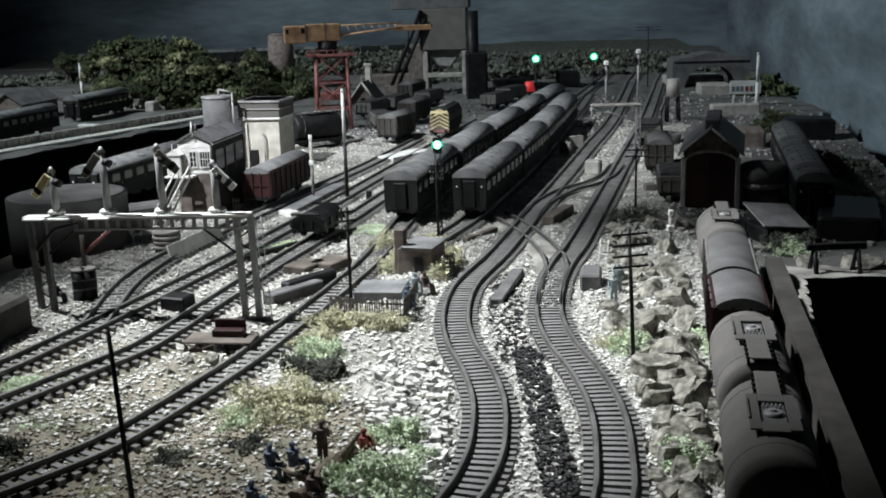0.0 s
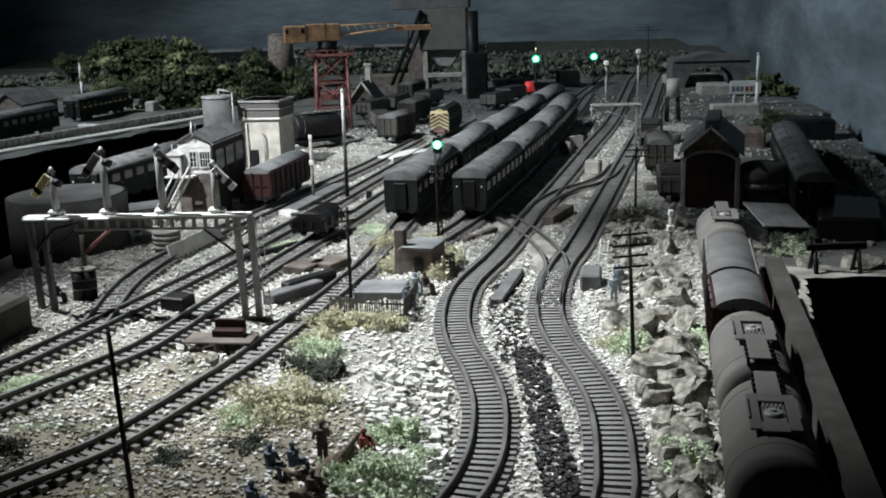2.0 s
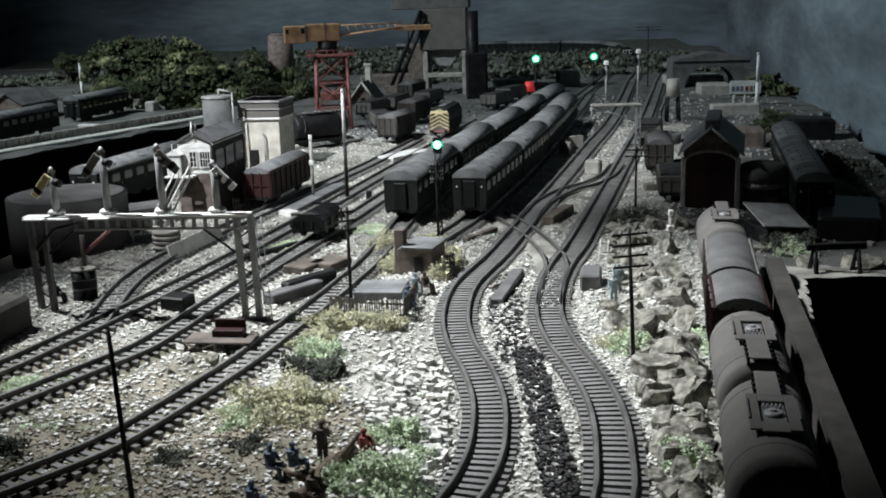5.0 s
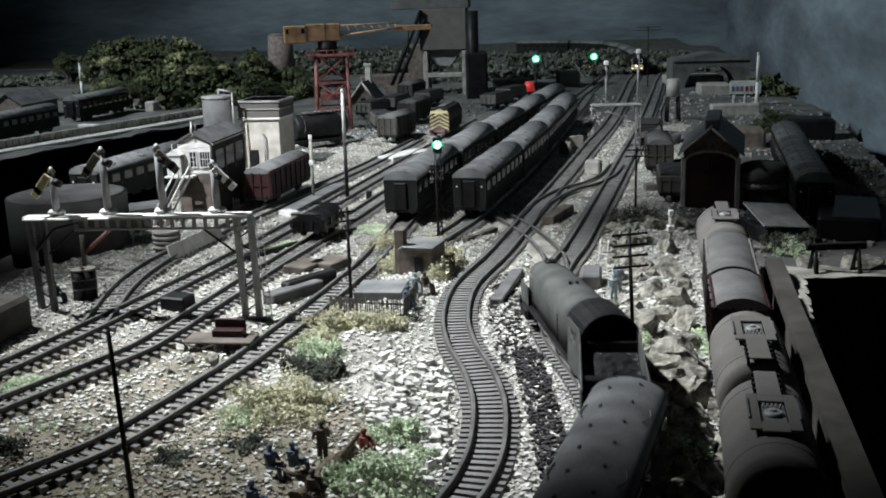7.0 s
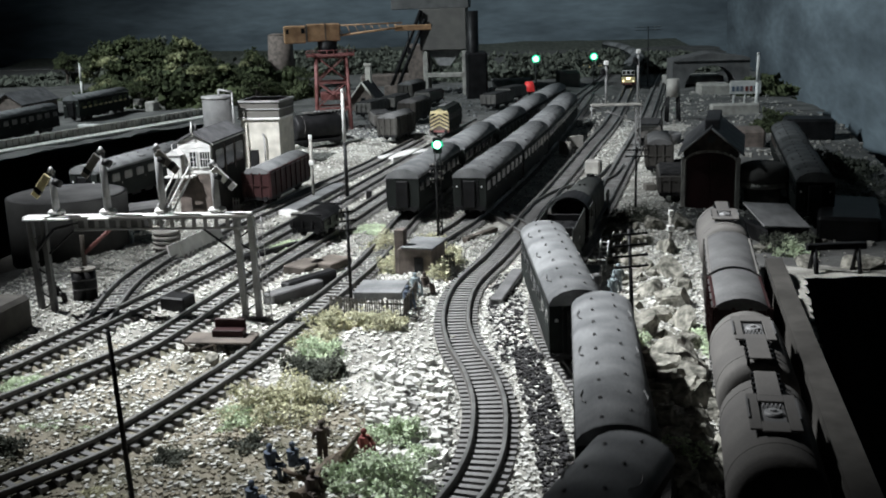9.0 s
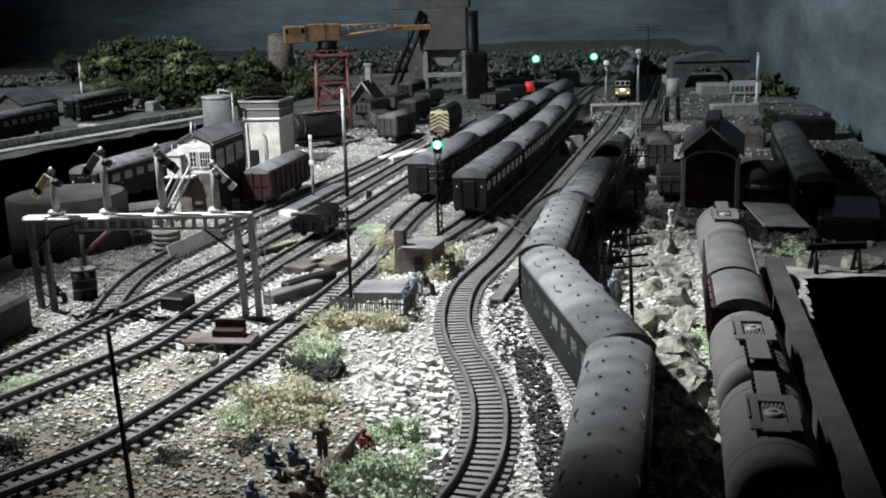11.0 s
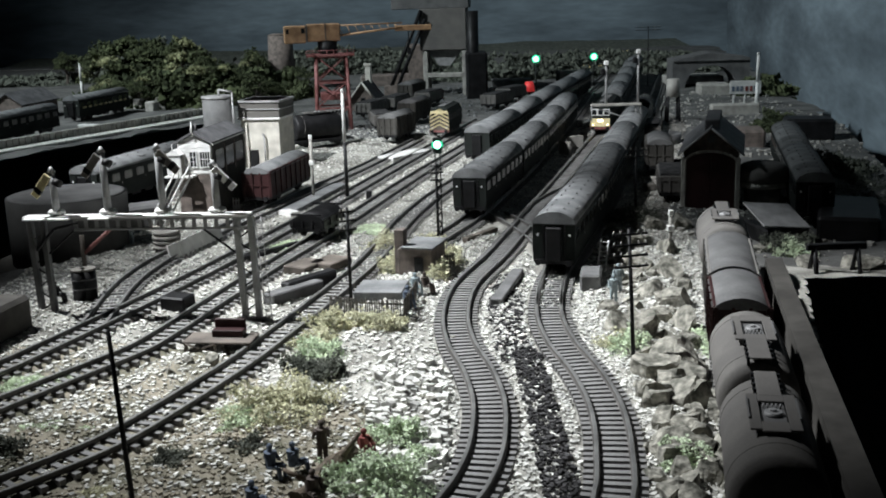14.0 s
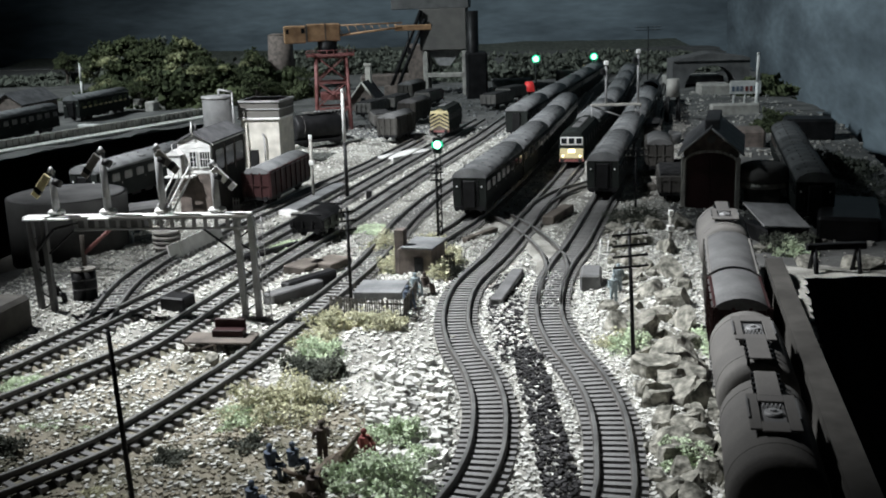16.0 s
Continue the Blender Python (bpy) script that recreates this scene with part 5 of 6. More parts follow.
BUSHES = [
    (-0.0864, 0.5269, 0.021, 0.017, 0.013, 1500, LEAFPALE, "dry yellow-green bush of scattered foam"),
    (-0.1056, 0.5185, 0.010, 0.010, 0.007, 500, LEAFMID, "dull green low foam bush"),
    (-0.0678, 0.5785, 0.010, 0.009, 0.009, 900, LEAFDARK, "dark leafy bush among pale stones"),
    (-0.0746, 0.6138, 0.012, 0.012, 0.009, 700, LEAFMID, "pale green bush among stones"),
    (-0.0836, 0.5895, 0.010, 0.010, 0.008, 500, LEAFDARK, "dark leafy bush among pale stones"),
    (-0.026, 0.4866, 0.011, 0.011, 0.010, 900, LEAFMID, "soft green foam bush"),
    (0.1104, 0.6131, 0.008, 0.012, 0.009, 500, LEAFMID, "green moss clump on pale rocks"),
    (0.1078, 0.4564, 0.008, 0.01, 0.007, 450, LEAFMID, "green moss clump on pale rocks"),
    (0.1564, 0.6281, 0.004, 0.02, 0.004, 350, LEAFMID, "green moss strip beside the siding"),
    (0.2785, 0.827, 0.014, 0.01, 0.01, 600, LEAFMID, "green scrub beside the pit edge"),
    (-0.0329, 0.4373, 0.017, 0.013, 0.012, 1300, LEAFMID, "soft green foam bush"),
    (-0.0133, 0.4658, 0.006, 0.006, 0.005, 300, LEAFMID, "soft green foam bush"),
    (-0.0542, 0.6095, 0.016, 0.022, 0.0025, 1400, LEAFCREAM, "flat cream lichen patch among pale stones"),
    (-0.0480, 0.5700, 0.012, 0.016, 0.0028, 900, LEAFCREAM, "flat cream lichen patch among pale stones"),
    (-0.0330, 0.5640, 0.009, 0.009, 0.004, 500, LEAFMID, "pale green lichen clump among stones"),
    # Dark clump stands in for the shade below the dry bush.
    (-0.0720, 0.5330, 0.012, 0.008, 0.005, 600, LEAFDARK, "dark foam scrub put in for shade under the dry bush"),
    (-0.1284, 0.4671, 0.010, 0.009, 0.005, 800, LEAFDARK, "brown dry bush by the loop line"),
    (-0.0966, 0.4821, 0.009, 0.009, 0.006, 450, LEAFDARK, "dark low bush of foam"),
    (-0.108, 0.4575, 0.013, 0.010, 0.003, 600, LEAFMID, "flat green moss patch"),
    (-0.0717, 0.6763, 0.015, 0.010, 0.010, 800, LEAFPALE, "dry straw-coloured brush at the fence"),
    (-0.0399, 0.6703, 0.016, 0.008, 0.009, 800, LEAFPALE, "dry straw-coloured brush at the fence"),
    (-0.081, 0.6416, 0.012, 0.008, 0.007, 500, LEAFPALE, "dry straw-coloured brush near the loop"),
    (-0.0481, 0.9036, 0.012, 0.010, 0.010, 500, LEAFPALE, "pale dry brush round the hut"),
    (0.0025, 0.8456, 0.010, 0.010, 0.010, 500, LEAFPALE, "pale dry brush round the hut"),
    (-0.0058, 0.7975, 0.008, 0.008, 0.009, 450, LEAFPALE, "pale dry brush beside the hut wall"),
    (-0.0415, 0.8234, 0.007, 0.008, 0.010, 450, LEAFPALE, "pale dry brush beside the hut wall"),
    (-0.0091, 0.9089, 0.010, 0.008, 0.008, 400, LEAFPALE, "pale dry brush round the hut"),
    (-0.2048, 0.5193, 0.020, 0.012, 0.003, 700, LEAFMID, "flat green moss patch beside the line"),
    (-0.1497, 0.4401, 0.020, 0.010, 0.003, 700, LEAFPALE, "flat straw-coloured moss patch beside the line"),
    (-0.0461, 0.5412, 0.016, 0.012, 0.003, 700, LEAFPALE, "flat straw-coloured moss patch among stones"),
    (-0.0831, 0.4649, 0.018, 0.010, 0.003, 700, LEAFMID, "flat green moss patch on the bank"),
    (-0.2392, 0.5898, 0.022, 0.016, 0.003, 900, LEAFMID, "flat green moss patch"),
    (-0.1409, 0.9213, 0.020, 0.025, 0.003, 900, LEAFMID, "flat green moss patch"),
    (-0.0646, 0.9809, 0.020, 0.022, 0.003, 900, LEAFMID, "flat green moss patch"),
    (-0.216, 0.4882, 0.008, 0.008, 0.007, 350, LEAFDARK, "dark low bush of foam"),
    (0.1102, 0.6218, 0.012, 0.009, 0.007, 500, LEAFPALE, "pale green lichen on the rocks"),
    (0.275, 0.8372, 0.016, 0.012, 0.012, 700, LEAFDARK, "dull green bush by the pit edge"),
    (0.1773, 0.9762, 0.022, 0.02, 0.010, 700, LEAFDARK, "dull dry brush below the shed"),
    (0.4486, 1.2019, 0.03, 0.06, 0.018, 800, LEAFDARK, "dark green hedge on the board edge"),
    (0.5139, 1.5833, 0.035, 0.07, 0.018, 800, LEAF, "dark green hedge on the board edge"),
    (-0.7482, 2.5048, 0.07, 0.05, 0.02, 900, LEAF, "dark undergrowth below the far trees"),
    (-0.6402, 2.3772, 0.10, 0.05, 0.055, 900, LEAF, "dark undergrowth below the far trees"),
    (-0.5098, 2.2364, 0.10, 0.04, 0.050, 900, LEAF, "dark undergrowth below the far trees"),
    (-0.4334, 2.3333, 0.09, 0.05, 0.050, 900, LEAF, "dark undergrowth below the far trees"),
    (-0.3514, 2.3572, 0.09, 0.05, 0.040, 800, LEAF, "dark undergrowth below the far trees"),
    (-0.6979, 2.8238, 0.16, 0.05, 0.075, 900, LEAFDARK, "dark undergrowth below the far trees"),
    (0.1466, 2.6607, 0.16, 0.05, 0.03, 900, LEAFDARK, "dark scrub at the far end of the yard"),
    (0.2674, 2.7595, 0.14, 0.05, 0.03, 900, LEAFDARK, "dark scrub at the far end of the yard"),
    (0.3856, 3.0079, 0.20, 0.05, 0.035, 900, LEAFDARK, "dark scrub at the far end of the yard"),
    (0.5173, 3.1422, 0.16, 0.05, 0.03, 800, LEAFDARK, "dark scrub at the far end of the yard"),
    (0.6096, 2.7453, 0.10, 0.05, 0.03, 700, LEAFDARK, "dark scrub at the far end of the yard"),
    (0.6223, 2.1031, 0.05, 0.06, 0.022, 700, LEAF, "dark green hedge on the board edge"),
    (-0.1184, 3.0846, 0.20, 0.06, 0.045, 900, LEAFDARK, "dark scrub at the far end of the yard"),
    (-0.2753, 3.0434, 0.20, 0.06, 0.05, 900, LEAFDARK, "dark scrub at the far end of the yard"),
    (-1.1282, 2.9931, 0.25, 0.06, 0.022, 900, LEAFDARK, "dark scrub on the far bank"),
    (0.4319, 1.0621, 0.03, 0.04, 0.016, 500, LEAFDARK, "dark green hedge on the board edge"),
]
for x, y, a, b, c, n, material, lab in BUSHES:
    big = 1.1 if c < 0.004 else (1.75 if y < 1.1 else 1.5)
    foliage("bush", pose(x, y, BED - 0.001), (a * big, b * big, c * big), int(n * 4.2), 0.0006 if y < 1.1 else (0.0017 if y < 2 else 0.006), material, lab, "bush", "", "bushes")


def tree(x, y, h, w, material, n, label):
    t = thing("tree", pose(x, y, BED), label, "tree", "trees on the far bank")
    bm = bmesh.new()
    rod(bm, (0, 0, -0.003), (0.002, 0, h * 0.55), 0.0045, 0.002, 7)
    for i in range(6):
        a = i * 1.1
        z = h * (0.22 + 0.06 * i)
        rod(bm, (0, 0, z), (w * 0.6 * math.cos(a), w * 0.6 * math.sin(a), z + h * 0.22), 0.002, 0.0008, 5)
    part("trunk", bm, BROWN, t)
    rng = random.Random(int(x * 1000 + y * 77))
    for i in range(13):
        a = i * 2.4 + x * 9
        r = w * (0.15 if i < 2 else rng.uniform(0.35, 0.95))
        z = h * (0.80 - 0.10 * i if i < 2 else rng.uniform(0.28, 0.74))
        k = rng.uniform(0.7, 1.25)
        leaf = LEAFOLIVE if rng.random() < (0.55 if material is LEAFOLIVE else 0.1) else LEAF
        c = foliage("crown", pose(x + r * math.cos(a), y + r * math.sin(a), z), (w * 0.46 * k, w * 0.46 * k, h * 0.17 * k), n // 6, h * 0.018, leaf, "", "")
        c.parent = t
        c.matrix_parent_inverse = t.matrix_world.inverted()
        for key in ("category", "group"):
            if key in c:
                del c[key]
    return t


for x, y, h, w, material, n in (
    (-0.7004, 2.437, 0.1536, 0.075, LEAF, 2600), (-0.7952, 2.5391, 0.1019, 0.05, LEAF, 1600), (-0.6419, 2.4577, 0.1386, 0.06, LEAF, 2200),
    (-0.5527, 2.3479, 0.1446, 0.066, LEAFOLIVE, 2900), (-0.4889, 2.2772, 0.0987, 0.055, LEAFOLIVE, 2000), (-0.4415, 2.3107, 0.0835, 0.05, LEAF, 1500),
    (-1.0027, 2.9437, 0.0936, 0.035, LEAF, 900), (-0.4136, 2.4757, 0.1056, 0.04, LEAFDARK, 1000), (-0.3255, 2.444, 0.0668, 0.045, LEAF, 1200),
    (-0.3798, 2.2654, 0.0645, 0.05, LEAF, 1400), (-0.6115, 2.2228, 0.0691, 0.05, LEAFDARK, 1400), (-0.2904, 2.3626, 0.0611, 0.04, LEAF, 900), (-0.7145, 2.3764, 0.0737, 0.045, LEAF, 1200)):
    tree(x, y, h, w, material, n, "bushy dark green model tree on the far bank")


def stones(name, n, region, lo, hi, flat, material, label, clear=0.0155, up=0.0, within=9.0, lines=None, bare=0.6):
    """Loose angular stones over the ground, clear of the sleepers."""
    rng = np.random.default_rng(n)
    unit = np.array([(-1, -1, -1), (1, -1, -1), (1, 1, -1), (-1, 1, -1), (-1, -1, 1), (1, -1, 1), (1, 1, 1), (-1, 1, 1)], float)
    quads = [(0, 3, 2, 1), (4, 5, 6, 7), (0, 1, 5, 4), (1, 2, 6, 5), (2, 3, 7, 6), (3, 0, 4, 7)]
    verts, faces = [], []
    x0, x1, y0, y1 = region
    while len(faces) < 6 * n:
        x, y = rng.uniform(x0, x1), rng.uniform(y0, y1)
        if abs(x) > 0.47 * y + 0.05 or inside(x, y, RIGHT_EDGE) or inside(x, y, RIGHT_PIT) or inside(x, y, LEFT_PIT):
            continue
        if x < -0.035 and y < 0.50 + 0.5 * noise.noise(Vector((x * 30, y * 30, 5))) * 0.12 and rng.random() < bare:
            continue
        d = min(np.min(np.hypot(k[:, 0] - x, k[:, 1] - y)) for k in (lines or LINES))
        if d < clear or d > within:
            continue
        k = lo + (hi - lo) * rng.random() ** 3
        a, b = rng.uniform(0, 6.3), rng.uniform(-0.5, 0.5)
        p = unit * rng.uniform(0.55, 1.0, (8, 3)) * np.array([k, k * rng.uniform(0.6, 1), k * flat])
        p = p @ np.array([[math.cos(a), math.sin(a), 0], [-math.sin(a), math.cos(a), 0], [0, 0, 1]])
        p[:, 2] += p[:, 0] * b * 0.6
        z = ground_height(x, y) + up + k * flat * 0.4
        o = len(verts)
        verts += [(x + q[0], y + q[1], z + q[2]) for q in p]
        faces += [tuple(o + i for i in q) for q in quads]
    return tagged(raw(name, verts, faces, material), label, "stones", kind="stuff")


stones("ballast", 34000, (-0.34, 0.22, 0.385, 0.95), 0.0004, 0.0018, 0.75, STONE, "loose pale grey ballast stones")
stones("ballast", 14000, (-0.42, 0.34, 0.95, 1.75), 0.0006, 0.0019, 0.7, STONE, "loose pale grey ballast stones further off")
stones("ballast", 3500, (-0.01, 0.12, 0.39, 0.8), 0.0006, 0.0018, 0.75, STONE, "pale ballast shoulders of the running lines")
stones("loose_chips", 2600, (-0.02, 0.11, 0.40, 0.80), 0.0003, 0.0009, 0.7, STONE, "pale stone chips lying between the sleepers", 0.0, 0.003, 0.0085)
stones("packed_chips", 5200, (-0.31, 0.02, 0.385, 1.15), 0.0003, 0.0011, 0.6, STONE, "pale ballast packed between the yard sleepers", 0.0, 0.0008, 0.0085, LINES[2:7])
stones("loose_earth", 5000, (-0.22, -0.03, 0.385, 0.53), 0.0003, 0.0015, 0.7, SAND, "crumbs of brown earth over the bank", 0.0155, 0.0, 9.0, None, 0.0)
stones("debris", 2600, (0.20, 0.62, 0.80, 2.2), 0.0007, 0.0036, 0.7, CONCRETE, "grey grit and debris about the sheds", 0.015)
stones("debris", 2600, (-0.25, 0.25, 1.6, 2.5), 0.0010, 0.0038, 0.7, ROOFGREY, "grey grit and debris about the far yard", 0.015)
stones("rubble", 700, (-0.04, 0.0, 0.43, 0.60), 0.0009, 0.0036, 0.9, STONE, "heap of broken pale stones", 0.02, 0.0005)
stones("cinders", 1100, (0.040, 0.057, 0.40, 0.62), 0.0006, 0.0017, 0.75, CINDER, "dark cinders heaped between the running lines", 0.016, 0.0014)
stones("cinders", 900, (0.030, 0.055, 0.60, 0.80), 0.0006, 0.0016, 0.75, CINDER, "dark cinders between the running lines", 0.018, 0.0005)


def boulder(x, y, r, flat, seed):
    bm = bmesh.new()
    bmesh.ops.create_icosphere(bm, subdivisions=3, radius=1)
    rng = random.Random(seed)
    cuts = [(Vector((rng.gauss(0, 0.25), rng.gauss(0, 0.25), 1)).normalized(), rng.uniform(0.38, 0.6))]
    cuts += [(Vector((rng.gauss(0, 1), rng.gauss(0, 1), rng.gauss(0.1, 0.6))).normalized(), rng.uniform(0.42, 0.8)) for _ in range(8)]
    for v in bm.verts:
        for n, d in cuts:
            over = v.co.dot(n) - d
            if over > 0:
                v.co -= n * over
    sx_, sy_ = rng.uniform(0.95, 1.35), rng.uniform(0.7, 1.0)
    for v in bm.verts:
        q = v.co * 2.2 + Vector((seed * 3.1, seed, 0))
        k = 1.1 + 0.10 * noise.noise(q) + 0.07 * noise.noise(q * 3)
        step = 0.09 * round(v.co.z * 4 + noise.noise(q)) / 2
        v.co = Vector((v.co.x * k * sx_, v.co.y * k * sy_, (max(v.co.z, -0.3) * k + step) * flat * 1.5)) * r
    ob = part("boulder", bm, ROCK)
    ob.matrix_world = pose(x, y, BED + r * flat * 0.15, rng.uniform(-9, 9), rng.uniform(-16, 6), rng.uniform(-35, 35) + rng.choice((0, 90, 180)))
    return tagged(ob, "rough pale grey split rock with dark cracks", "rock", "rocks by the line")


for i, (x, y, r, fl) in enumerate((
    (0.1300, 0.5790, 0.017, 0.5), (0.1240, 0.5560, 0.013, 0.5), (0.1095, 0.4690, 0.012, 0.4),
    (0.1187, 0.5702, 0.015, 0.55), (0.1347, 0.5782, 0.012, 0.6), (0.1349, 0.6085, 0.012, 0.5), (0.119, 0.6321, 0.014, 0.7), (0.1098, 0.6505, 0.011, 0.6), (0.1363, 0.666, 0.012, 0.6),
    (0.1572, 0.7033, 0.014, 0.6), (0.1443, 0.7263, 0.013, 0.6), (0.1673, 0.7787, 0.013, 0.5), (0.1539, 0.7977, 0.012, 0.5), (0.1823, 0.8502, 0.014, 0.6), (0.1636, 0.8733, 0.012, 0.6),
    (0.1219, 0.5345, 0.012, 0.6), (0.1302, 0.5256, 0.009, 0.6), (0.108, 0.4968, 0.008, 0.7), (0.1211, 0.4815, 0.009, 0.6), (0.1047, 0.4566, 0.010, 0.5), (0.1131, 0.4379, 0.008, 0.6),
    (0.0909, 0.4396, 0.006, 0.6), (0.0948, 0.4224, 0.008, 0.6), (0.1036, 0.4138, 0.008, 0.7), (0.1532, 0.6518, 0.011, 0.6), (0.1472, 0.618, 0.009, 0.6), (0.1399, 0.8176, 0.010, 0.6),
    (0.1904, 0.9367, 0.014, 0.6), (0.2099, 0.9336, 0.012, 0.6), (0.2773, 0.7903, 0.012, 0.5), (0.3182, 0.7849, 0.014, 0.5), (0.2532, 0.8403, 0.012, 0.5),
    (-0.1568, 0.6167, 0.006, 0.6), (-0.1412, 0.6151, 0.006, 0.6), (-0.1623, 0.597, 0.005, 0.6), (-0.0273, 0.5234, 0.005, 0.7), (-0.0153, 0.5071, 0.0055, 0.7), (-0.0205, 0.5473, 0.005, 0.7), (-0.0097, 0.538, 0.005, 0.7), (-0.0296, 0.5083, 0.004, 0.7), (0.004, 0.6442, 0.003, 0.7),
    (0.1114, 0.5272, 0.010, 0.6), (0.118, 0.5997, 0.008, 0.6), (0.1115, 0.6948, 0.008, 0.5), (0.1289, 0.7066, 0.009, 0.5), (0.1725, 0.7456, 0.009, 0.5), (0.1327, 0.7506, 0.008, 0.5), (0.1321, 0.5597, 0.011, 0.5), (0.1212, 0.4993, 0.008, 0.6), (0.097, 0.47, 0.006, 0.6), (0.1026, 0.4301, 0.007, 0.6))):
    boulder(x, y, r * (1.0 if r > 0.0065 else 0.8), fl * 1.25, i + 1)
rr = random.Random(5)
for i in range(230):
    y = rr.uniform(0.41, 1.0)
    x = 0.112 + (y - 0.41) * 0.06 + rr.uniform(-0.016, 0.024) + max(0, y - 0.7) * 0.08
    boulder(x, y, 0.0022 + 0.006 * rr.random() ** 2, rr.uniform(0.5, 0.9), i + 100)


# ---- plain model figures ----
def figurine(x, y, turn, material, sitting, label, k=1.0):
    bm = bmesh.new()
    if sitting:
        for s in (-1, 1):
            rod(bm, (s * 0.0016, 0, 0.006), (s * 0.002, -0.0065, 0.007), 0.0015, 0.0013, 7)
            rod(bm, (s * 0.002, -0.0065, 0.007), (s * 0.002, -0.008, 0), 0.0013, 0.0011, 7)
        base = 0.005
    else:
        for s in (-1, 1):
            rod(bm, (s * 0.0018, 0, 0), (s * 0.0014, 0, 0.0115), 0.0012, 0.0017, 7)
        base = 0.0105
    rod(bm, (0, 0, base), (0, 0, base + 0.0085), 0.0026, 0.0033, 9)
    rod(bm, (0, 0, base + 0.0085), (0, 0, base + 0.0098), 0.0013, 0.0011, 7)
    for s in (-1, 1):
        rod(bm, (s * 0.0034, 0, base + 0.0078), (s * 0.0042, -0.0026, base + 0.0025), 0.0011, 0.0009, 6)
    bmesh.ops.create_uvsphere(bm, u_segments=8, v_segments=6, radius=0.0017, matrix=pose(0, 0, base + 0.0114))
    ob = part("figurine", bm, material)
    ob.matrix_world = pose(x, y, ground_height(x, y), 0, 0, turn) @ Matrix.Scale(k * 0.88, 4)
    return tagged(ob, label, "model figure", "small model figures")


BLUECLOTH = mat("dull_blue_paint", (0.10, 0.13, 0.18), 0.8, 0, 0.3, 300, 0)
REDCLOTH = mat("dull_red_paint", (0.22, 0.05, 0.045), 0.8, 0, 0.3, 300, 0)
DULL = mat("dull_brown_paint", (0.09, 0.07, 0.06), 0.8, 0, 0.3, 300, 0)
PALEBLUE = mat("pale_grey_blue_paint", (0.3, 0.36, 0.38), 0.8, 0, 0.2, 300, 0)
for x, y, turn, material, sit, lab in (
    (-0.0584, 0.4599, 200, DULL, False, "dark standing model figure on the bank"), (-0.0393, 0.4627, 160, REDCLOTH, True, "red seated model figure on the bank"), (-0.0806, 0.4477, 60, BLUECLOTH, True, "blue seated model figure on the bank"),
    (-0.0705, 0.4487, 100, BLUECLOTH, True, "blue crouching model figure on the bank"), (-0.0587, 0.4227, 30, DULL, True, "dark seated model figure on the bank"), (-0.0832, 0.414, 120, BLUECLOTH, True, "blue seated model figure on the bank"),
    (-0.021, 0.7507, 30, PALEBLUE, True, "pale seated model figure by the hut"), (-0.0141, 0.7561, 60, DULL, True, "dark seated model figure by the hut"), (-0.0255, 0.7175, 30, BLUECLOTH, True, "dark blue seated model figure by the fence"),
    (0.116, 0.7081, 0, PALEBLUE, False, "pale blue model figure beside the line"), (0.1237, 0.7363, 0, PALEBLUE, False, "pale blue model figure beside the line"), (-0.2784, 0.9366, 0, PALEBLUE, False, "pale model figure near the gas holder"), (-0.2837, 0.7577, 80, BLACK, True, "dark bent model figure at the gantry foot")):
    figurine(x, y, turn, material, sit, lab)


fallen = thing("fallen_log", pose(-0.0560, 0.4420, BED + 0.004, 0, 0, -28), "dark brown split fallen log on the earthy bank", "log")
bm = bmesh.new()
rings = []
for k in range(9):
    y = -0.022 + 0.0054 * k
    rings.append([((0.0038 + 0.0026 * noise.noise(Vector((k * 0.7, a, 1)))) * math.cos(a) + 0.002 * math.sin(k), y, (0.0036 + 0.0022 * noise.noise(Vector((k * 0.7, a, 4)))) * math.sin(a) + 0.0006 * k) for a in np.linspace(0, 6.2832, 15)[:-1]])
loft(bm, rings)
part("trunk", bm, EARTH, fallen)
rods("branch_stub", EARTH, fallen, ((0.002, 0.012, 0.006), (0.008, 0.018, 0.016), 0.0018, 0.0010), ((-0.003, -0.010, 0.003), (-0.012, -0.014, 0.008), 0.0016, 0.0009), seg=6)


# ---- hut, platforms and clutter ----
hut = thing("lineside_hut", pose(-0.0356, 0.8083, BED, 0, 0, -18), "dark broken-roofed brick hut with a chimney stack", "hut")
one("wall", BRICK, hut, (0, 0.028, 0, 0.034, 0, 0.022), bevel=0.0008)
one("roof", ROOFGREY, hut, (0.003, 0.030, -0.002, 0.036, 0.022, 0.0236), bevel=0.0005)
one("chimney", BRICK, hut, (-0.003, 0.005, 0.002, 0.010, 0, 0.036), bevel=0.0006)
one("doorway", BLACK, hut, (0.014, 0.021, -0.0008, 0.0006, 0, 0.015))
slab = tagged(one("loading_slab", ROOFGREY, None, (-0.019, 0.016, -0.014, 0.020, -0.001, 0.0075), bevel=0.0006), "pale grey concrete slab behind the fence", "platform")
slab.matrix_world = pose(-0.0443, 0.749, BED, 0, 0, -8)

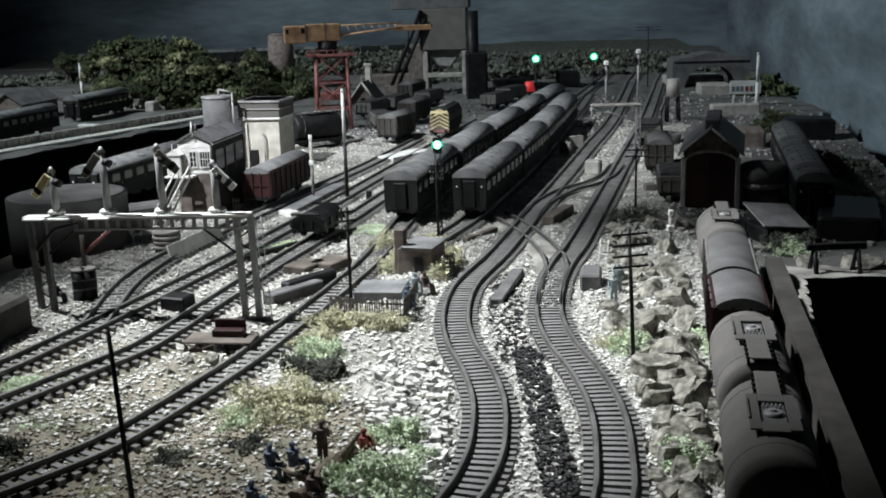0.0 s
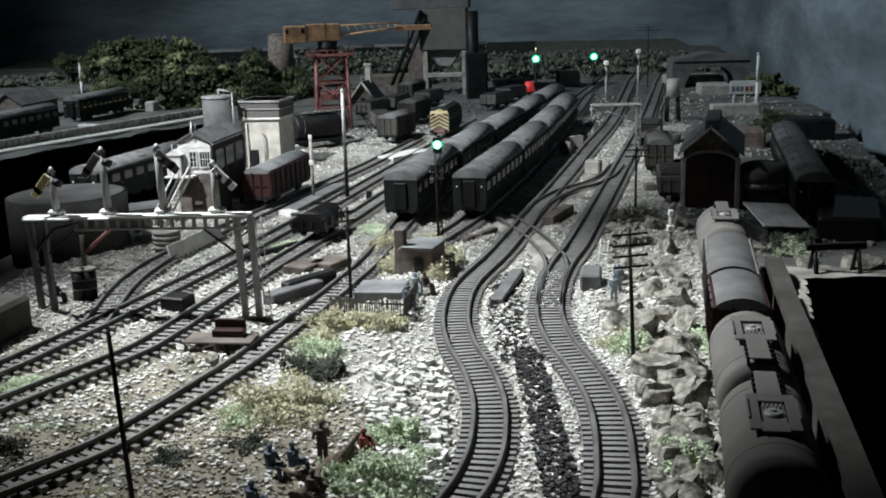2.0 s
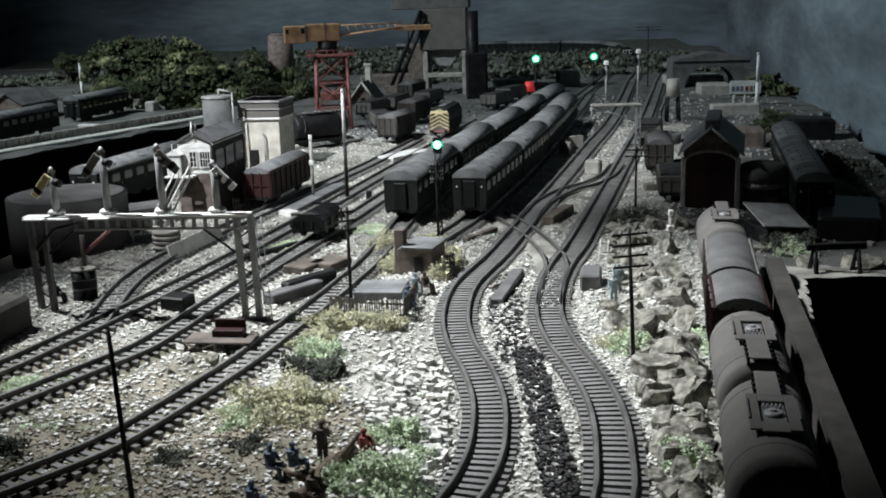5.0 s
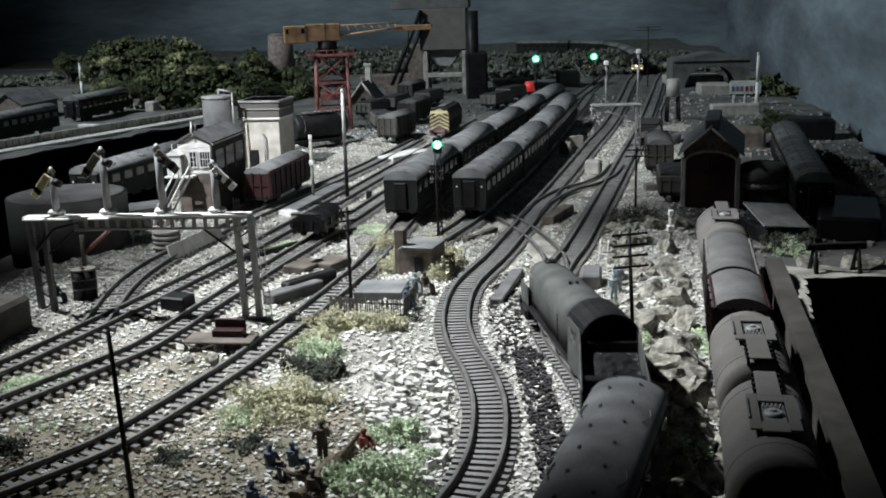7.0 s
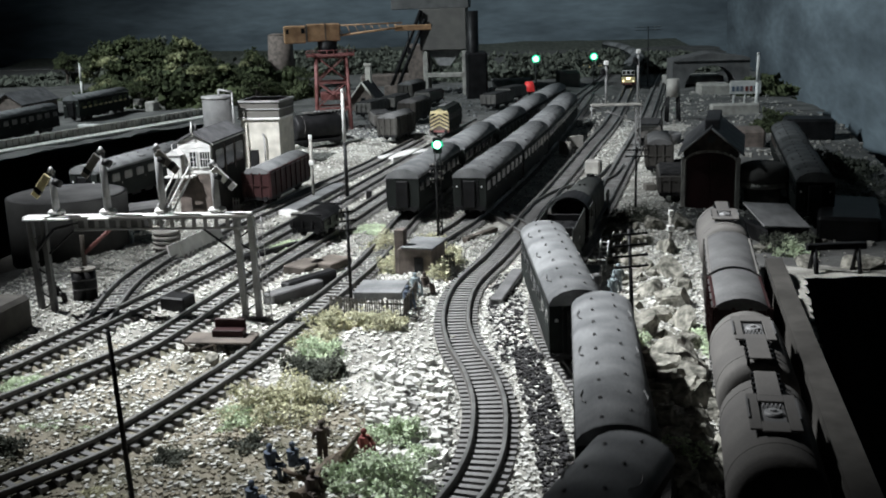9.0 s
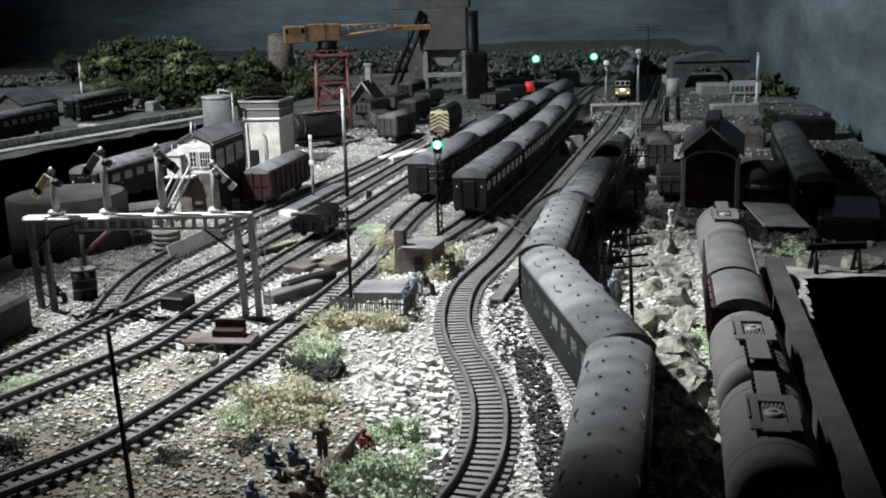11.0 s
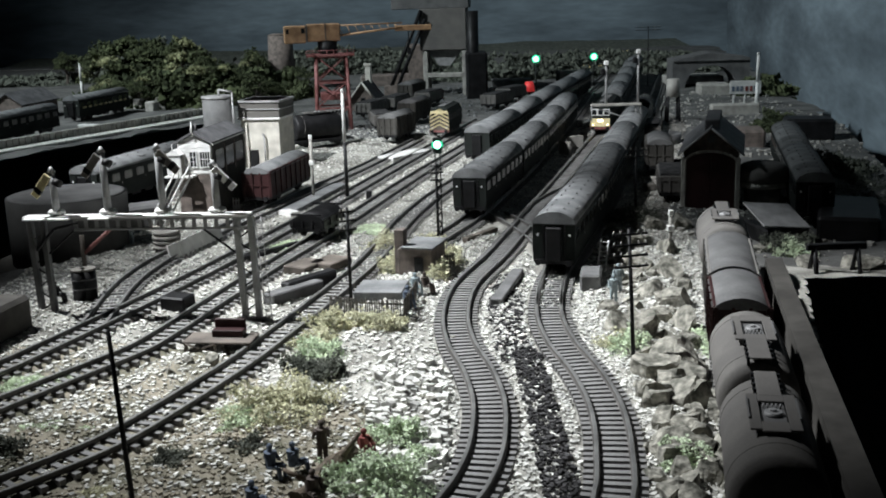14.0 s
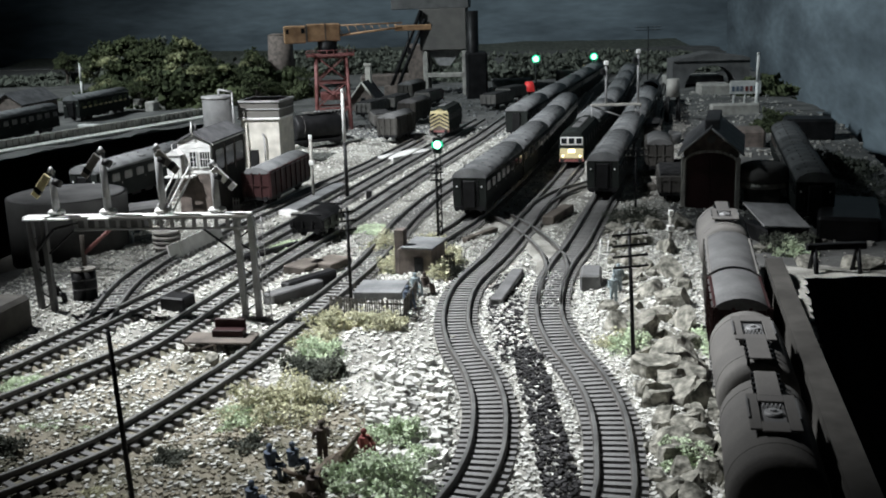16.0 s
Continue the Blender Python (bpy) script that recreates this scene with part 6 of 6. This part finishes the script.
lp = thing("loading_platform", pose(-0.1641, 0.6367, BED, 0, 0, -8), "low brown timber platform with a bench", "platform")
one("deck", BROWN, lp, (0, 0.044, 0, 0.020, 0.0055, 0.007), bevel=0.0004)
for u in (0.002, 0.021, 0.042):
    one("support", BROWN, lp, (u - 0.001, u + 0.001, 0.0, 0.002, 0, 0.0055), (u - 0.001, u + 0.001, 0.018, 0.02, 0, 0.0055))
rods("brace", BROWN, lp, ((0.002, 0, 0.0005), (0.021, 0, 0.0055), 0.0007), ((0.002, 0, 0.0055), (0.021, 0, 0.0005), 0.0007), seg=5)
one("bench_seat", MAROON, lp, (0.016, 0.036, 0.010, 0.018, 0.007, 0.0115), bevel=0.0005)
one("bench_back", MAROON, lp, (0.016, 0.036, 0.017, 0.019, 0.007, 0.017), bevel=0.0005)


def slab_thing(name, x, y, turn, l, w, h, material, label, category, z=0.0):
    ob = tagged(one(name, material, None, (-w / 2, w / 2, -l / 2, l / 2, -0.001, h), bevel=min(l, w, h) * 0.12), label, category)
    ob.matrix_world = pose(x, y, BED + z, 0, 0, turn)
    return ob


for name, x, y, turn, l, w, h, material, lab, cat in (
    ("timber_baulk", 0.0463, 0.7581, 75.4076 - 90, 0.085, 0.009, 0.005, ROOFDARK, "long dark timber baulk beside the line", "timber"),
    ("timber_baulk", 0.1112, 1.0054, -25, 0.06, 0.012, 0.008, BROWN, "long dark timber baulk between the lines", "timber"),
    ("coal_bunker", 0.108, 0.7616, -10, 0.03, 0.015, 0.012, ROOFDARK, "dark wooden coal bunker beside the line", "bunker"),
    ("crate", -0.1899, 0.7365, -20, 0.016, 0.020, 0.010, BLACK, "black open crate on a pale base", "crate"),
    ("crate", -0.1099, 0.7568, -40, 0.05, 0.012, 0.008, ROOFDARK, "long grey covered crate by the loop", "crate"),
    ("crate", -0.1009, 0.7794, -40, 0.05, 0.010, 0.010, BLACK, "long dark covered crate by the loop", "crate"),
    ("crate", -0.111, 0.8362, -30, 0.03, 0.022, 0.006, BROWN, "brown low trestle by the loop", "trestle"),
    ("crate", -0.0914, 0.8448, -30, 0.03, 0.022, 0.006, BROWN, "brown low trestle by the loop", "trestle"),
    ("white_slab", -0.0479, 1.4475, -38, 0.085, 0.030, 0.004, WHITE, "bright white painted platform slab", "platform"),
    ("white_slab", -0.1539, 1.0657, -50, 0.012, 0.022, 0.004, WHITE, "small white painted ramp", "ramp"),
    ("walkway", -0.1353, 1.1471, 75.1711 - 90, 0.15, 0.016, 0.004, ROOFGREY, "grey concrete walkway between the sidings", "walkway"),
    ("white_board", 0.1655, 1.41, -60, 0.004, 0.022, 0.018, CONCRETE, "pale upright board at the line side", "board"),
    ("white_board", 0.1853, 1.4597, 25, 0.004, 0.024, 0.018, CONCRETE, "pale upright board at the line side", "board"),
    ("white_board", 0.1808, 1.2564, -20, 0.016, 0.018, 0.016, CONCRETE, "pale broken bin beside the crossover", "bin"),
    ("small_bin", -0.0772, 1.1301, 0, 0.006, 0.006, 0.010, BLACK, "small black bin by the line", "bin"),
    ("brown_box", -0.3055, 0.6601, -12, 0.09, 0.035, 0.024, PLANK, "plain brown box building near the gas holder", "building"),
    ("rail_stack", -0.1496, 0.8967, -38, 0.07, 0.006, 0.004, BLACK, "stack of dark rails", "rails"),
    ("rail_stack", 0.0338, 0.9367, -35, 0.05, 0.006, 0.004, BROWN, "short dark rail lengths", "rails"),
    ("pale_hut", 0.2046, 0.8471, 0, 0.01, 0.01, 0.004, STONE, "pale small slab on the ballast", "slab"),
    ("brown_shed", 0.4121, 1.4228, -10, 0.05, 0.038, 0.026, BRICK, "brown flat-roofed shed behind the engine shed", "shed"),
    ("low_wall", 0.4915, 1.7841, -5, 0.02, 0.08, 0.02, CONCRETE, "low grey yard wall", "wall"),
    ("pale_store", 0.5434, 2.1314, -5, 0.06, 0.06, 0.024, CONCRETE, "pale flat store building", "building"),
    ("dark_box", 0.5126, 1.4858, -12, 0.05, 0.065, 0.03, BLACK, "black flat-topped shed near the board edge", "shed"),
    ("dark_box", 0.3528, 0.9117, -20, 0.10, 0.05, 0.022, BLACK, "black low shed near the pit", "shed"),
    ("far_block", 0.2928, 2.4341, 0, 0.05, 0.05, 0.035, TANKGREY, "far grey block building", "building"),
    ("far_block", 0.5656, 2.4033, 0, 0.08, 0.12, 0.02, CONCRETE, "far pale block building", "building"),
    ("far_block", 0.169, 2.4828, 0, 0.05, 0.09, 0.018, ROOFDARK, "far low grey building", "building"),
    ("far_block", -0.1007, 2.5889, 0, 0.05, 0.16, 0.03, BRICK, "far terrace of low dark houses", "building"),
):
    slab_thing(name, x, y, turn, l, w, h, material, lab, cat)

pf = thing("panel_fence", pose(-0.2273, 0.8755, BED, -14, 0, 73.8), "leaning pale blue-grey panel fence beside the yard line", "fence")
for k in range(5):
    one("panel", WHITE, pf, (0.0185 * k + 0.0008, 0.0185 * (k + 1) - 0.0008, -0.0004, 0.0004, 0.001, 0.0135), bevel=0.0002)
    one("fence_post", WHITE, pf, (0.0185 * k - 0.0007, 0.0185 * k + 0.0007, -0.0009, 0.0009, -0.001, 0.0148), bevel=0.0002)
one("top_rail", WHITE, pf, (0, 0.0925, -0.0008, 0.0008, 0.0136, 0.0144))

lad = thing("step_ladder", pose(0.1205, 0.7951, BED, -12, 8, 0), "white wooden ladder leaning beside the line", "ladder")
rods("stile", WHITE, lad, ((-0.003, 0, 0), (-0.003, 0, 0.026), 0.0006), seg=5)
rods("stile", WHITE, lad, ((0.003, 0, 0), (0.003, 0, 0.026), 0.0006), seg=5)
for k in range(7):
    rods("rung", WHITE, lad, ((-0.003, 0, 0.003 + k * 0.0035), (0.003, 0, 0.003 + k * 0.0035), 0.0004), seg=4)
arm = thing("rusty_derrick", pose(-0.2944, 0.8566, BED), "rusty leaning derrick arm beside the drums", "derrick")
rods("mast", BROWN, arm, ((0, 0, 0), (0, 0, 0.03), 0.002))
rods("jib", RED, arm, ((0, 0, 0.014), (0.026, 0.004, 0.036), 0.0016))
coil = thing("cable_coil", pose(-0.2438, 0.9272, BED), "stack of pale coiled cable", "cable coil")
for k in range(4):
    rods("turn", CONCRETE, coil, ((0, 0, 0.002 + k * 0.0042), (0, 0, 0.0045 + k * 0.0042), 0.0125 - 0.0006 * (k % 2)), seg=20)
slab_thing("grey_shed", -0.2918, 1.0318, -55, 0.05, 0.028, 0.022, ROOFDARK, "low grey-green shed behind the gantry", "shed")
for i, (x, y) in enumerate(((0.2379, 1.1738), (0.2617, 1.2399), (0.2574, 1.1627), (0.2388, 1.1101), (0.2237, 1.1333), (0.2872, 1.2687))):
    cr = slab_thing("packing_case", x, y, i * 23, 0.012, 0.011 + 0.002 * (i % 3), 0.008 + 0.003 * (i % 2), (CONCRETE, WOOD, ROOFDARK)[i % 3], ("pale grey packing case by the engine shed", "weathered wooden packing case by the shed", "dark packing case by the engine shed")[i % 3], "crate")
for x, y in ((-0.2693, 0.7682), (-0.2629, 0.7705)):
    d = thing("drum", pose(x, y, BED), "dark upright oil drum in the yard", "drum", "drums")
    rods("shell", BLACK, d, ((0, 0, 0), (0, 0, 0.022), 0.0054), seg=16)
    rods("lid", WOOD, d, ((0, 0, 0.022), (0, 0, 0.0235), 0.0057), seg=16)
    rods("hoop", ROOFDARK, d, ((0, 0, 0.008), (0, 0, 0.009), 0.0057), ((0, 0, 0.015), (0, 0, 0.016), 0.0057), seg=16)

# red lamp on its post
rl = thing("red_signal", pose(0.1838, 2.1721, BED), "small red shunting lamp on a post", "railway signal")
rods("post", BLACK, rl, ((0, 0, 0), (0, 0, 0.016), 0.002))
rods("lamp_body", REDLIGHT, rl, ((0, 0, 0.016), (0, 0, 0.035), 0.011, 0.008), seg=12)

# water tower, sign, dome tank and the shed-side clutter
wt = thing("water_tower", pose(0.374, 1.7184, BED), "pale round water tower on dark legs", "water tower")
ws = 0.000887
for a in range(4):
    rods("leg", BLACK, wt, ((11 * ws * (-1) ** a, 9 * ws * (1 if a < 2 else -1), 0), (9 * ws * (-1) ** a, 7 * ws * (1 if a < 2 else -1), 48 * ws), 2.4 * ws))
rods("tank", CONCRETE, wt, ((0, 0, 46 * ws), (0, 0, 78 * ws), 12 * ws, 11 * ws), seg=20)
rods("spout", BLACK, wt, ((-14 * ws, -8 * ws, 42 * ws), (-22 * ws, -8 * ws, 20 * ws), 1.6 * ws), ((-22 * ws, -8 * ws, 20 * ws), (-21 * ws, -8 * ws, 2 * ws), 1.4 * ws))
tt = thing("sunken_tank", pose(0.3063, 1.4768, BED), "dark round basin with pale rim", "basin")
rods("basin", ROOFDARK, tt, ((0, 0, 0), (0, 0, 0.016), 0.026, 0.028), seg=28)

sg = thing("station_sign", pose(0.5433, 1.9082, BED, 0, 0, -6), "long white sign with worn blue and red lettering", "sign")
gs = 0.000966
one("board", WHITE, sg, (-28 * gs, 28 * gs, -0.001, 0.001, 24 * gs, 48 * gs), bevel=0.0004)
for i, (c, u, w) in enumerate(((BLUECLOTH, -22, 5), (BLUECLOTH, -14, 4), (BLUECLOTH, -7, 4), (REDCLOTH, 2, 5), (REDCLOTH, 10, 4), (BLUECLOTH, 18, 5))):
    one("lettering_bar", c, sg, (u * gs - w * gs / 2, u * gs + w * gs / 2, -0.0018, -0.001, 29 * gs, 38 * gs))
for u in (-20, 0, 20):
    rods("sign_post", WHITE, sg, ((u * gs, 0.002, 0), (u * gs, 0.002, 30 * gs), 0.0018))

dt = thing("dome_tank", pose(0.3092, 1.0172, BED), "squat dark domed tank on a narrower drum", "tank")
ds = 0.000528
rods("drum", TANKGREY, dt, ((0, 0, 0), (0, 0, 44 * ds), 30 * ds, 34 * ds), seg=28)
rods("collar", CONCRETE, dt, ((0, 0, 44 * ds), (0, 0, 54 * ds), 45 * ds), seg=28)
bm = bmesh.new()
loft(bm, [[(46 * ds * k * math.cos(a), 46 * ds * k * math.sin(a), z * ds) for a in np.linspace(0, 6.2832, 33)[:-1]] for k, z in ((1, 54), (1.02, 66), (0.97, 76), (0.8, 84), (0.5, 88), (0.1, 89))])
for f in bm.faces:
    f.smooth = True
part("dome", bm, TANKGREY, dt)

lean = tagged(one("sheet_roof", GREYSTEEL, None, (-0.021, 0.021, -0.022, 0.022, 0, 0.0016), bevel=0.0004), "tilted grey metal sheet roof of a low store", "roof")
lean.matrix_world = pose(0.2793, 0.8778, 0.018, 16, 6, 10)
store = tagged(one("low_store", BLACK, None, (-0.019, 0.019, -0.022, 0.024, -0.001, 0.016), bevel=0.001), "low black store under the sheet roof", "store")
store.matrix_world = pose(0.2793, 0.8778, BED, 0, 0, 10)
dark = copy_thing(express, pose(0.3248, 0.916, 0, 0, 0, 76.2653 - 90) @ pose(0, 0.092, 0))
tagged(dark, "dark coach standing in the shed-side yard", group="coaches standing in the shed yard")
dark = copy_thing(express, pose(0.3248, 0.916, 0, 0, 0, 76.2653 - 90) @ pose(0, 0.279, 0))
tagged(dark, "dark coach standing in the shed-side yard", group="coaches standing in the shed yard")
tr2 = thing("trestle", pose(0.2892, 0.7664, BED), "dark timber buffer trestle at the pit edge", "buffer stop")
one("beam", BLACK, tr2, (-0.022, 0.022, -0.002, 0.002, 0.020, 0.025), bevel=0.0005)
for u in (-0.016, 0.016):
    rods("leg", BLACK, tr2, ((u, -0.008, 0), (u, 0, 0.022), 0.0018), ((u, 0.010, 0), (u, 0, 0.022), 0.0018))

# the long timber plank along the pit
plank = thing("edge_plank", Matrix(), "long grey-brown timber plank on edge beside the siding", "plank")
bm = bmesh.new()
pa = [Vector((0.2066, 0.6681, 0)), Vector((0.2170, 0.6665, 0)), Vector((0.1476, 0.3355, 0)), Vector((0.1372, 0.3372, 0))]
back = (pa[3] - pa[0]).normalized() * 0.6
pa[2], pa[3] = pa[2] + back, pa[3] + back
lo = [bm.verts.new((v.x, v.y, -0.05)) for v in pa]
hi = [bm.verts.new((v.x, v.y, 0.036)) for v in pa]
bm.faces.new(hi)
bm.faces.new(lo[::-1])
for i in range(4):
    j = (i + 1) % 4
    bm.faces.new((lo[i], lo[j], hi[j], hi[i]))
bmesh.ops.recalc_face_normals(bm, faces=bm.faces[:])
part("board", bm, PLANK, plank)

# quay bank with its fence across the dock, and the dark station beyond
a, b = Vector((-0.6743, 1.5212, 0)), Vector((-0.3988, 2.0215, 0))
bank = thing("quay_wall", Matrix.Translation(a) @ pose(0, 0, 0, 0, 0, math.degrees(math.atan2(b.y - a.y, b.x - a.x))), "pale gritty quay edge with a low fence", "quay", kind="structure")
BL = (b - a).length
one("coping", STONE, bank, (0, BL, 0, 0.03, -0.010, 0.002), bevel=0.001)
one("kerb", CONCRETE, bank, (0, BL, 0.03, 0.036, 0, 0.014), bevel=0.001)
for i in range(48):
    one("fence_post", CONCRETE, bank, (BL * i / 48, BL * i / 48 + 0.005, 0.028, 0.031, 0.002, 0.014), bevel=0.0003)
qs_coach = qc = copy_thing(express, Matrix.Translation((-0.6512, 2.0663, 0)) @ pose(0, 0, 0, 0, 0, 77.023 - 90))
tagged(qc, "dark coach standing at the quay station", group="coaches at the quay station")
qc = copy_thing(express, Matrix.Translation((-0.685, 1.7169, 0)) @ pose(0, 0.04, 0, 0, 0, 77.023 - 90))
tagged(qc, "dark coach standing at the quay station", group="coaches at the quay station")
qc = copy_thing(express, Matrix.Translation((-0.3413, 1.1836, 0)) @ pose(0, 0, 0, 0, 0, 73.0972 - 90))
tagged(qc, "grey coach standing behind the gas holder", group="coaches at the quay station")
# Plain yellow bars for the strip along the coach windows.
for k in range(9):
    one("lit_panel", YELLOW, qs_coach, (0.0163, 0.0168, -0.078 + 0.0185 * k, -0.067 + 0.0185 * k, 0.0235, 0.0262))
gabled("station_building", pose(-0.8389, 2.0344, BED, 0, 0, -10), 0.06, 0.13, 0.035, 0.02, BRICK, SLATE, "low dark station building with slate roof", "station building")
qs = tagged(one("white_store", WHITE, None, (-0.018, 0.018, -0.008, 0.008, 0, 0.012), bevel=0.0005), "small white box on the quay", "box")
qs.matrix_world = pose(-0.6046, 1.8587, BED, 0, 0, -20)
for x, y, k in ((-0.6473, 2.2341, 0.012), (-0.6141, 2.2236, 0.010), (-0.5611, 2.207, 0.012), (-0.5709, 2.155, 0.010), (-0.17, 2.6161, 0.012)):
    slab_thing("small_cottage", x, y, -15, k * 2.4, k * 2, k * 2.2, CONCRETE, "small pale far cottage", "house")

# far hills on the board's end and a bridge
bm = bmesh.new()
top, foot = [], []
for i in range(60):
    x = -1.6 + i * 0.043
    z = 0.012 + 0.014 * noise.noise(Vector((x * 1.6, 3, 0))) + 0.008 * noise.noise(Vector((x * 7, 1, 0)))
    top.append(bm.verts.new((x, 4.28, max(0.01, z))))
    foot.append(bm.verts.new((x, 3.85, -0.02)))
for i in range(59):
    bm.faces.new((foot[i], foot[i + 1], top[i + 1], top[i]))
tagged(part("backdrop_hills", bm, LEAFDARK), "low dark green hills at the far end", "hill", kind="structure")
bg = thing("road_bridge", pose(0.5792, 2.2922, BED, 0, 0, -4), "dark arched road bridge at the far end", "bridge")
bs = 0.001185
bm = bmesh.new()
out = [(-68 * bs, 0), (-68 * bs, 50 * bs), (0, 62 * bs), (68 * bs, 52 * bs), (68 * bs, 0), (46 * bs, 0)] + [(46 * bs * math.cos(q), 40 * bs * math.sin(q)) for q in np.linspace(0.1, math.pi - 0.1, 14)] + [(-46 * bs, 0)]
prism(bm, [(float(p), float(q)) for p, q in out], 0, 0.09)
part("arch", bm, ROOFDARK, bg)
one("parapet", ROOFDARK, bg, (-68 * bs, 68 * bs, -0.004, 0.0, 48 * bs, 50 * bs))
for x, y, w in ((0.3862, 2.7866, 22), (0.5674, 3.3414, 26), (0.3538, 2.7607, 12)):
    pl = tagged(one("platform_lamps", DIMLIGHT, None, *[(u * 0.016 - 0.004, u * 0.016 + 0.003, -0.002, 0.002, 0.010, 0.017) for u in range(3)]), "row of small warm platform lights", "lights")
    pl.matrix_world = pose(x, y, 0.004)


def motions():
    for ob, key, rows, sign, shift, half in MOVERS:
        ln = TRACKS[key]
        keyed = []
        for i in range(65):
            t = i * 0.25
            m = on_line(ln, pace(rows, t) + shift, half)
            if sign < 0:
                m = m @ pose(0, 0, 0, 0, 0, 180)
            keyed.append((t, m))
        walk(ob, keyed)


motions()
